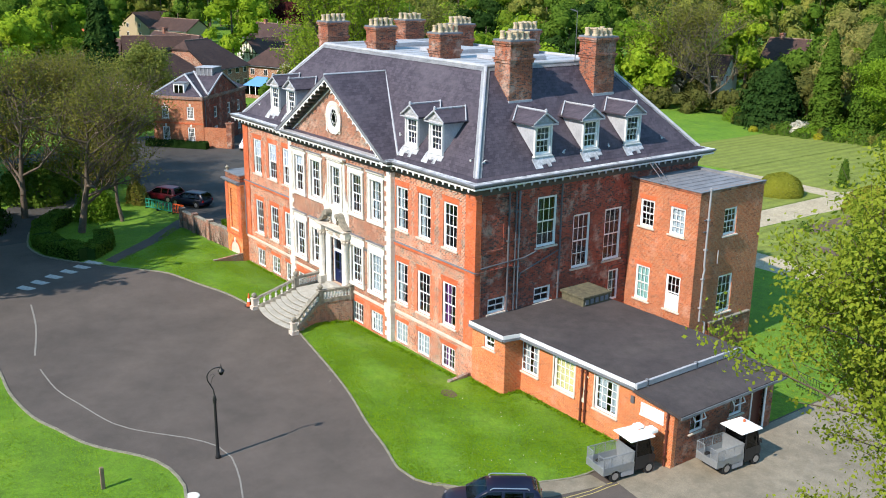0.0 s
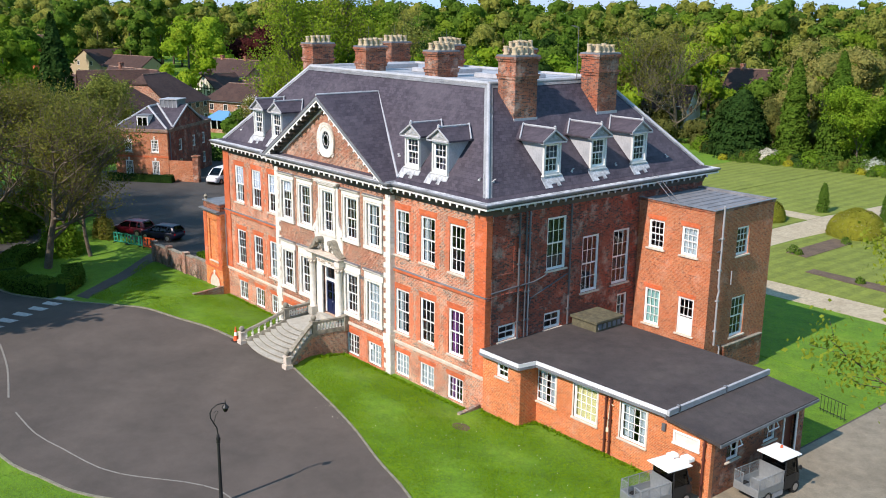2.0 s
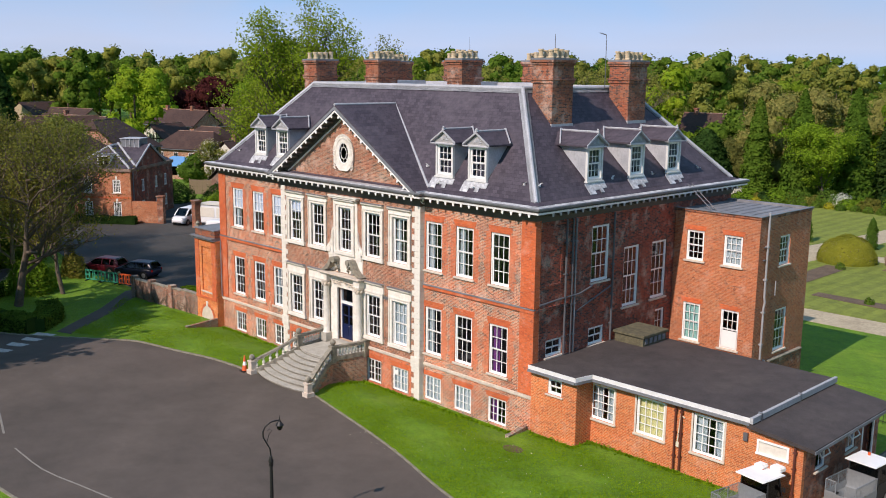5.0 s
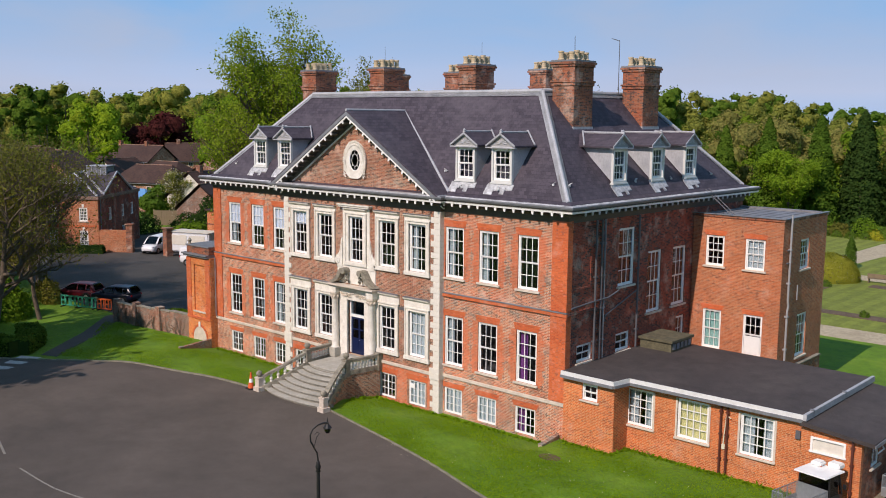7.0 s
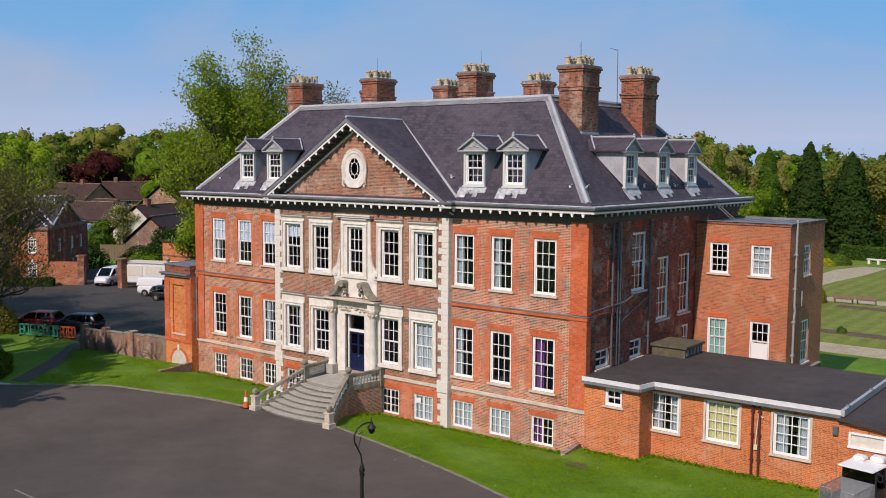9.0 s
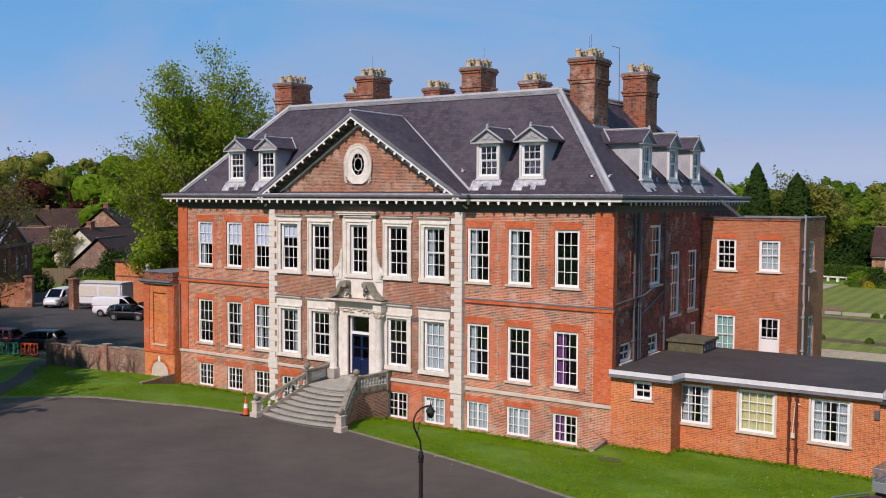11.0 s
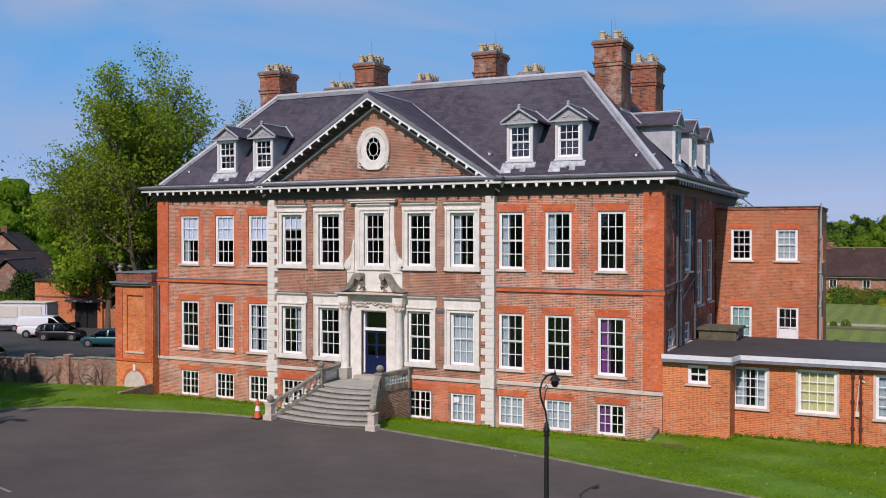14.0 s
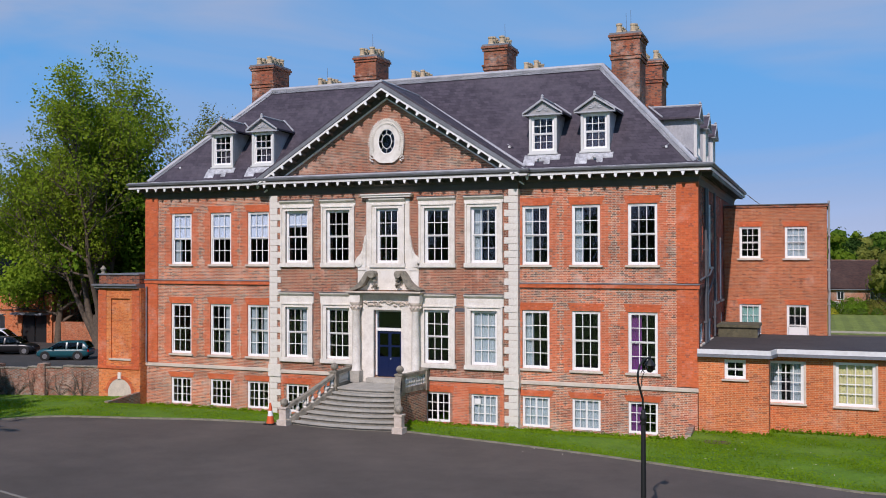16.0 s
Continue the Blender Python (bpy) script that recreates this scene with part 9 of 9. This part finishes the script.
shrub("bush", pose(-38.6, -0.4, level(-38)), 52, 1.7, 1.0, 2.1, LEAF_BUD, "scrubby brown climbing shrub", 1600, 0.16)
shrub("bush", pose(-46.0, -8.0, level(-46)), 53, 5.0, 3.5, 3.6, LEAF_WOOD, "dark evergreen shrubbery beyond the lane", 5000, 0.25)
shrub("bush", pose(-50.0, -2.5, level(-50)), 54, 5.0, 3.5, 3.2, LEAF_WOOD, "dark evergreen shrubbery beyond the lane", 5000, 0.25)
shrub("bush", pose(-38.0, -16.0, level(-38)), 55, 5.0, 3.5, 3.6, LEAF_DARK, "dark evergreen shrubbery beside the lane", 5000, 0.25)
for k, (x, y, r) in enumerate(((-64, 30, 3.0), (-70, 34, 3.4), (-58, 40, 2.8), (-52, 42, 3.0), (-77, 30, 3.2), (-47, 44, 3.0), (-64, 44, 3.4))):
    shrub("bush", pose(x, y, -0.9), 60 + k, r, r, r * 0.9, (LEAF_GREEN, LEAF_DARK, LEAF_SPRING)[k % 3], "garden bush beside the houses", 2500, 0.22)
shrub("bush", pose(-44.5, 32.5, -0.9), 68, 4.0, 2.6, 6.0, LEAF_DARK, "tall dark evergreen bush behind the brick wall", 5000, 0.25)
shrub("bush", pose(-38.0, 33.5, -0.9), 69, 4.0, 2.6, 5.0, LEAF_WOOD, "tall green bush behind the brick wall", 5000, 0.25)
shrub("bush", pose(-68.0, 36.0, -0.9), 168, 2.6, 2.6, 5.2, LEAF_DARK, "dark garden bush before a white house", 3500, 0.25)
# garden: topiary, borders, evergreens
for k, (x, y, r, h) in enumerate(((-3.4, 54.9, 2.4, 2.3), (6.3, 55.6, 2.75, 2.6))):
    shrub("topiary", pose(x, y, -0.2), 70 + k, r, r, h, LEAF_BOX, "clipped dome of golden yew on the lawn", 12000, 0.12, "topiary", "clipped yew domes", 0.3)
for k, (x, y, h) in enumerate(((-1.3, 63.2, 2.9), (5.3, 63.8, 3.0))):
    conifer("topiary", pose(x, y, -0.2), 80 + k, h, 0.72, LEAF_WOOD, "small upright clipped yew on the lawn", 2600, 0.13, 0.32)
for k, (x, y, r) in enumerate(((6.3, 44.4, 0.55), (7.0, 44.1, 0.4), (7.5, 51.4, 0.5), (14.9, 39.6, 0.4), (18.6, 39.3, 0.35), (16.2, 57.0, 0.4), (17.2, 56.9, 0.35), (18.3, 57.1, 0.5))):
    shrub("shrub", pose(x, y, -0.17), 230 + k, r, r, r * 1.3, LEAF_WOOD, "small dark shrub in a bare flower bed", 260, 0.11, "shrub", "bed shrubs")
rng = np.random.default_rng(7)
for k in range(46):
    x = -40.0 + 66.0 * k / 45
    if 0.0 < x < 7.5:
        continue
    y = 93.0 + rng.uniform(-0.8, 0.8) + (0.25 * (-26 - x) if x < -26 else 0)
    r = rng.uniform(1.1, 2.2)
    mat = (LEAF_GREEN, LEAF_BUD, LEAF_DARK, LEAF_GREEN, LEAF_YELLOW, LEAF_WOOD, LEAF_OLIVE, LEAF_BUD, LEAF_WOOD, BLOSSOM_WHITE, LEAF_GREEN)[k % 11]
    shrub("shrub", pose(x, y, level(x)), 100 + k, r, r, r * rng.uniform(0.8, 1.2), mat, {"yellow_leaf": "yellow flowering shrub in the border", "white_blossom": "white flowering shrub in the border"}.get(mat.name, "rounded green shrub in the garden border"), 1500, 0.2, "shrub", "border shrubs")
for k in range(34):
    x = -32.0 + 58.0 * k / 33
    if 0.5 < x < 6.8:
        continue
    shrub("shrub", pose(x, 90.2 + 0.3 * math.sin(2.3 * k), level(x)), 140 + k, 0.75, 0.75, 0.9, LEAF_WOOD if k % 6 else LEAF_YELLOW, "small clipped shrub at the lawn edge" if k % 6 else "small yellow shrub at the lawn edge", 500, 0.13, "shrub", "small border shrubs")
conifer("yew_tree", pose(-33.0, 96.0, -0.9), 91, 9.8, 5.2, LEAF_DARK, "broad dark yew tree at the lawn edge", 16000, 0.4, 0.45)
conifer("yew_tree", pose(-37.5, 99.0, -0.9), 92, 8.0, 4.2, LEAF_DARK, "dark yew tree at the lawn edge", 10000, 0.4, 0.45)
for k, (x, y, h, r, mat) in enumerate(((-26.4, 99.5, 14.6, 3.0, LEAF_CYPRESS), (-19.9, 100.0, 15.6, 3.4, LEAF_CYPRESS), (-13.4, 103.0, 15.6, 3.4, LEAF_CYPRESS), (-9.0, 108.0, 16.5, 4.4, LEAF_DARK), (-4.0, 112.0, 15.0, 5.2, LEAF_DARK))):
    conifer("conifer", pose(x, y, level(x) - 0.1), 193 + k, h, r, mat, "tall conifer with drooping sprays behind the border" if mat is LEAF_CYPRESS else "dark pine behind the border", 13000, 0.3, 0.6)
tree("tree", pose(-14.6, 96.4, -0.25), 96, 10.0, 3.6, 0.16, LEAF_SPRING, BARK, 14, 0.22, 0.4, "slender spring-green tree in the border", 0.15, 4, (13, 7, 5, 3), 0.6)
tree("tree", pose(-3.0, 120.0, -0.2), 196, 11.0, 5.5, 0.4, LEAF_OLIVE, BARK, 12, 0.34, 0.5, "rounded olive-green tree behind the garden", 0.1, 4, (12, 6, 5, 3), 0.5)
shrub("yew_tree", pose(-1.0, 122.5, -0.3), 197, 5.0, 4.0, 5.5, LEAF_DARK, "low spreading dark yew behind the garden", 7000, 0.35, "tree")
hedge("hedge", [(-2.5, 103.0), (10.0, 100.5)], 1.6, 1.9, 198, LEAF_WOOD, "clipped green hedge across the end of the garden path", 260, 0.2)
seat = thing("stone_bench", "long white stone bench before the hedge", "bench", pose(4.4, 97.6, -0.2, 0, 0, -10))
part("seat", boxes((-2.2, 2.2, -0.3, 0.3, 0.55, 0.72), bevel=0.03), STONE, seat)
for x in (-1.9, -0.65, 0.65, 1.9):
    part("leg", boxes((x - 0.16, x + 0.16, -0.25, 0.25, 0, 0.55), bevel=0.02), STONE, seat)
tree("tree", pose(-50.0, 102.5, -0.8), 97, 15.0, 6.4, 0.45, LEAF_BUD, BARK_PALE, 1, 0.24, 0.6, "bare budding tree beyond the roof", 0.15, 4, (13, 7, 6, 4), 0.6)
tree("tree", pose(-56.0, 104.0, -0.8), 98, 14.0, 8.0, 0.45, LEAF_BUD, BARK_PALE, 4, 0.26, 0.6, "bare budding tree beyond the roof", 0.15, 4, (13, 7, 6, 4), 0.6)
conifer("fir_tree", pose(-118.0, 22.0, -0.85), 99, 19.5, 5.2, LEAF_DARK, "tall dark fir beside the houses", 9000, 0.6, 0.8)


# ---- woods all round ----
def clump_shape():
    """Corners and faces of a low rounded lump without its underside."""
    bm = bmesh.new()
    bmesh.ops.create_icosphere(bm, subdivisions=2, radius=1.0)
    bmesh.ops.delete(bm, geom=[f for f in bm.faces if f.calc_center_median().z < -0.35], context="FACES")
    co = np.array([v.co[:] for v in bm.verts])
    faces = np.array([[v.index for v in f.verts] for f in bm.faces])
    bm.free()
    return co, faces


LUMP, LUMP_FACES = clump_shape()


def crown_cloud(rng, x, y, z0, h, r, n, k):
    """One far tree: uneven leafy clumps, and the leaves round them."""
    up = (np.arange(k) + rng.uniform(0, 1, k)) / k
    a = rng.uniform(0, math.tau, k)
    reach = r * 0.72 * np.sqrt(np.clip(1 - (2 * up - 0.85) ** 2 / 1.4, 0.05, 1)) * np.sqrt(rng.uniform(0.1, 1.0, k))
    cr = rng.uniform(0.28, 0.46, k) * r * (12 / k) ** 0.4
    top = h - cr * 0.8
    cx = np.stack([reach * np.cos(a), reach * np.sin(a), h * 0.2 + (top - h * 0.2) * up], 1)
    lumps = cx[:, None, :] + LUMP[None] * (cr[:, None] * 0.84 * rng.uniform(0.6, 1.15, (k, len(LUMP))))[:, :, None] * np.array((1, 1, 0.85))
    which = rng.choice(k, n, p=cr ** 2 / (cr ** 2).sum())
    d = rng.normal(size=(n, 3))
    d[:, 2] += 0.35
    d /= np.linalg.norm(d, axis=1, keepdims=True)
    p = cx[which] + d * (cr[which] * rng.uniform(0.72, 1.1, n))[:, None] * np.array((1, 1, 0.85))
    # each leaf faces away from its clump and a little from the whole crown
    at = np.array((x, y, z0))
    return p + at, d + 0.5 * (p - np.array((0, 0, h * 0.55))) / r, lumps.reshape(-1, 3) + at


def woods(name, spots, material, size, n, seed, label, k=12):
    rng = np.random.default_rng(seed)
    pts, ways, segs, lumps = [], [], [], []
    for x, y, h, r in spots:
        p, d, c = crown_cloud(rng, x, y, -1.0, h, r, n, k)
        pts.append(p)
        ways.append(d)
        lumps.append(c)
        segs.append((np.array((x, y, -1.0)), np.array((x, y, h * 0.6)), 0.4, 0.15))
    ob = placed(name, leaf_mesh(name, np.concatenate(pts), size, rng, material, out=np.concatenate(ways), loose=0.35), None)
    tagged(ob, label, "woodland", kind="stuff")
    co = np.concatenate(lumps)
    faces = (LUMP_FACES[None] + np.arange(len(co) // len(LUMP))[:, None, None] * len(LUMP)).reshape(-1, 3)
    me = bpy.data.meshes.new("clumps")
    me.vertices.add(len(co))
    me.vertices.foreach_set("co", co.ravel().astype(np.float32))
    me.loops.add(faces.size)
    me.loops.foreach_set("vertex_index", faces.ravel().astype(np.int32))
    me.polygons.add(len(faces))
    me.polygons.foreach_set("loop_start", np.arange(0, faces.size, 3, dtype=np.int32))
    me.polygons.foreach_set("use_smooth", np.ones(len(faces), dtype=bool))
    me.update()
    me.validate()
    me.materials.append(leaf_material(material.name + "_mass", *[[v * 1.2 for v in tone] for tone in LEAF_TONES[material.name]], 0.35, True))
    placed("clumps", me, ob)
    tr = placed(name + "_trunks", branches_mesh(name, segs, BARK, 4), None)
    tagged(tr, "trunks of the " + label, "woodland", kind="stuff")


rng = np.random.default_rng(77)
horizon = [(30 - d * math.sin(a), -36 + d * math.cos(a), rng.uniform(21, 28), rng.uniform(9, 13)) for a, d in [(math.radians(-16 + 114 * k / 200), rng.uniform(600, 900)) for k in range(200)]]
woods("horizon_trees", horizon, LEAF_WOOD, 1.7, 150, 15, "far woodland along the skyline", 8)
skyline = [(30 - d * math.sin(a), -36 + d * math.cos(a), rng.uniform(23, 28), rng.uniform(8, 11)) for a, d in [(math.radians(21 + 77 * k / 120), rng.uniform(300, 430)) for k in range(120)]]
woods("skyline_trees", skyline[::2], LEAF_OLIVE, 0.95, 480, 16, "tall woodland in fresh spring green")
woods("skyline_trees_green", skyline[1::2], LEAF_WOOD, 0.95, 480, 17, "tall green woodland behind the houses")
belts = {0: [], 1: [], 2: [], 3: []}
for ring, (d0, d1, count, h0, h1) in enumerate(((150, 190, 26, 11, 15), (190, 250, 80, 14, 19), (250, 340, 110, 18, 23), (340, 520, 150, 20, 26))):
    for k in range(count):
        a = math.radians(-14 + 108 * (k + rng.uniform(0, 1)) / count)
        d = rng.uniform(d0, d1)
        x, y = 30 - d * math.sin(a), -36 + d * math.cos(a)
        if ring == 0 and math.radians(55) < a or d < 285 and math.radians(47) < a < math.radians(70):
            continue
        h, r = rng.uniform(h0, h1), rng.uniform(5, 8.5)
        kind = int(rng.choice(4, p=(0.3, 0.33, 0.24, 0.13) if a > 0.6 else (0.18, 0.25, 0.52, 0.05)))
        belts[kind].append((x, y, h if a > 0.35 else h * 0.75, r, ring < 2))
for kind, (tone, mat, label) in enumerate((("spring", LEAF_FRESH, "woodland in fresh spring green"), ("green", LEAF_WOOD, "green woodland"), ("olive", LEAF_OLIVE, "olive budding woodland"), ("dark", LEAF_DARK, "dark evergreen woodland"))):
    woods("middle_trees_" + tone, [b[:4] for b in belts[kind] if b[4]], mat, 0.5, 1150, 20 + kind, "middle distance " + label)
    woods("far_trees_" + tone, [b[:4] for b in belts[kind] if not b[4]], mat, 0.8, 480, kind, "distant " + label)
# belt outside the view, added to darken window reflections and block low sky light
ring = []
for k in range(110):
    a = math.radians(96 + 250 * (k + rng.uniform(0, 1)) / 110)
    d = rng.uniform(85, 150)
    ring.append((18 - d * math.sin(a), -24 + d * math.cos(a), rng.uniform(15, 21), rng.uniform(5, 8)))
woods("ring_trees", ring, LEAF_GREEN, 1.2, 90, 9, "woodland round the rest of the grounds", 7)
near = [(-55, 119, 20.8, 6.8), (-200, 90, 20, 10), (-158, 65, 19.5, 7.5), (-140, 112, 15, 7), (-110, 92, 14, 6.5), (-82, 84, 13, 6), (-62, 76, 12, 6), (-145, 18, 15, 7.5), (-128, 8, 15, 7.5), (-160, 4, 16, 8), (-110, -14, 14, 7), (-75, 70, 13, 6), (-95, 100, 15, 7), (-60, 100, 15, 7), (-75, 118, 16, 7.5)]
woods("park_trees", near, LEAF_SPRING, 0.55, 1400, 5, "leafy garden trees among the houses")
woods("park_trees_green", [(-120, 78, 20.5, 12), (-16, 122, 15, 7), (-70, 108, 15, 7), (-188, 36, 16, 8), (-140, -4, 15, 8), (-118, -2, 14, 7), (-72, -14, 13, 6.5), (-60, -22, 14, 7), (-90, -24, 15, 7), (-70, 96, 14, 6.5), (-36, 128, 15, 7), (-8, 135, 12, 6)], LEAF_GREEN, 0.55, 1400, 6, "green garden trees among the houses")
woods("garden_trees", [(-31, 112, 18.2, 6.6), (-26, 117, 17, 6.0), (-20, 124, 15.5, 6.5)], LEAF_PALE, 0.27, 5200, 11, "pale olive budding trees behind the garden")
woods("garden_thicket", [(-44, 101, 4.6, 4), (-50, 98.5, 4.2, 4), (-57, 99.5, 5.0, 4.5), (-40, 106, 6.0, 4.5), (-63, 103, 6.0, 5), (-36, 110, 6.5, 5), (-28, 107, 5.5, 4), (-22, 108, 6.0, 4.5), (-46, 109, 6.5, 5), (-53, 106, 5.5, 4.5), (-41, 116, 8.0, 5), (-49, 118, 8.0, 5)], LEAF_THICKET, 0.3, 1500, 12, "dark leafy thicket behind the lawn", 9)
woods("house_trees", [(-96, 44.5, 5, 3.2), (-91, 41.5, 4.6, 3.0), (-60, 50, 8, 4.5), (-66, 56, 9, 5), (-52, 56, 9, 5), (-72, 47, 6, 3)], LEAF_WOOD, 0.32, 2200, 10, "leafy hedges and garden trees between the houses")
woods("copper_beech", [(-197, 106, 18, 11), (-208, 95, 16, 7), (-182, 112, 14, 6)], LEAF_COPPER, 0.6, 1800, 8, "dark red copper beech trees")

# weeds and long grass along the wall foot
def tufts(name, line, count, seed, label):
    rng = np.random.default_rng(seed)
    pts = []
    for (x0, y0), (x1, y1) in zip(line, line[1:]):
        n = int(count * math.hypot(x1 - x0, y1 - y0))
        f = rng.random(n)
        x, y = x0 + (x1 - x0) * f + rng.normal(0, 0.05, n), y0 + (y1 - y0) * f - np.abs(rng.normal(0, 0.12, n))
        g = np.where((x > -14.3) & (x < 14.0) & (y > -3), -0.62 + np.clip(-y - 0.4, 0, 3) * 0.16, -0.2)
        pts.append(np.column_stack([x, y, g + rng.uniform(0, 0.16, n) * rng.random(n)]))
    tagged(placed(name, leaf_mesh(name, np.concatenate(pts), 0.09, rng, LEAF_BLADE, 0.2, 2.2), None), label, "grass", kind="stuff")


tufts("long_grass", [(-14.0, -0.15), (-6.5, -0.15)], 70, 1, "long grass along the foot of the house")
tufts("long_grass", [(2.2, -2.6), (2.0, -0.6), (6.4, -0.5), (13.8, -0.15)], 110, 2, "long grass along the foot of the house")
tufts("long_grass", [(14.3, -0.25), (17.1, -0.25), (17.2, 0.95), (25.2, 0.95)], 70, 3, "long grass along the foot of the annexe")


def sward(name, outline, count, seed, label, material=LEAF_BLADE, size=0.034):
    """Short uneven blades over a lawn, thicker in some places."""
    rng = np.random.default_rng(seed)
    p = np.array(outline, float)
    q = np.roll(p, -1, axis=0)
    xy = rng.uniform(p.min(0), p.max(0), (count, 2))
    over = (p[:, 1] > xy[:, 1:2]) != (q[:, 1] > xy[:, 1:2])
    cut = (q[:, 0] - p[:, 0]) * (xy[:, 1:2] - p[:, 1]) / (q[:, 1] - p[:, 1] + 1e-9) + p[:, 0]
    inside = ((over & (xy[:, 0:1] < cut)).sum(1) % 2) == 1
    patchy = np.sin(xy[:, 0] * 0.9 + 1.3 * np.sin(xy[:, 1] * 1.1)) + np.sin(xy[:, 1] * 1.7 + xy[:, 0] * 0.5) + rng.normal(0, 0.9, count)
    xy = xy[inside & (patchy > -0.3)]
    x, y = xy[:, 0], xy[:, 1]
    base = np.where(x > -14.4, -0.2, -0.2 - 0.65 * np.minimum(1.0, (-14.4 - x) / 15.6))
    g = np.where((x > -14.3) & (x < 14.0) & (y > -3), np.minimum(-0.62 + np.clip(-y - 0.4, 0, 3) * 0.16, base), base)
    c = np.column_stack([xy, g + rng.uniform(0.02, 0.045, len(xy))])
    tagged(placed(name, leaf_mesh(name, c, size, rng, material, out=np.tile((0.0, -0.15, 1.0), (len(c), 1)), loose=0.55, long=2.2), None), label, "grass", kind="stuff")


sward("grass", [tuple(p) for p in LAWN_KERB[1:-1]] + [(25.1, 0.9), (17.3, 0.9), (17.2, -0.3), (2.4, -0.7), (2.2, -3.0)], 110000, 61, "short uneven lawn grass in front of the house")
sward("daisies", [(8.0, -7.0), (23.0, -7.0), (24.5, -0.5), (15.0, -2.0), (8.0, -3.0)], 260, 64, "scattered white daisies in the lawn", BLOSSOM_WHITE, 0.032)
sward("grass", [tuple(p) for p in HOUSE_KERB] + [(-2.6, -3.4), (-2.2, -0.8), (-14.0, -0.3), (-17.0, -0.8), (-28.0, -0.8), (-23.0, -4.6), (-19.0, -9.0)], 70000, 62, "short uneven lawn grass beside the steps")
sward("grass", [(-10.0, -21.3), (-1.4, -21.6), (2.0, -21.8), (5.4, -21.5), (7.35, -20.95), (9.6, -20.3), (11.2, -19.4), (12.4, -18.5), (14.2, -17.9), (17.0, -18.3), (18.0, -28.0), (-8.0, -28.0)], 30000, 63, "short uneven lawn grass outside the forecourt kerb")
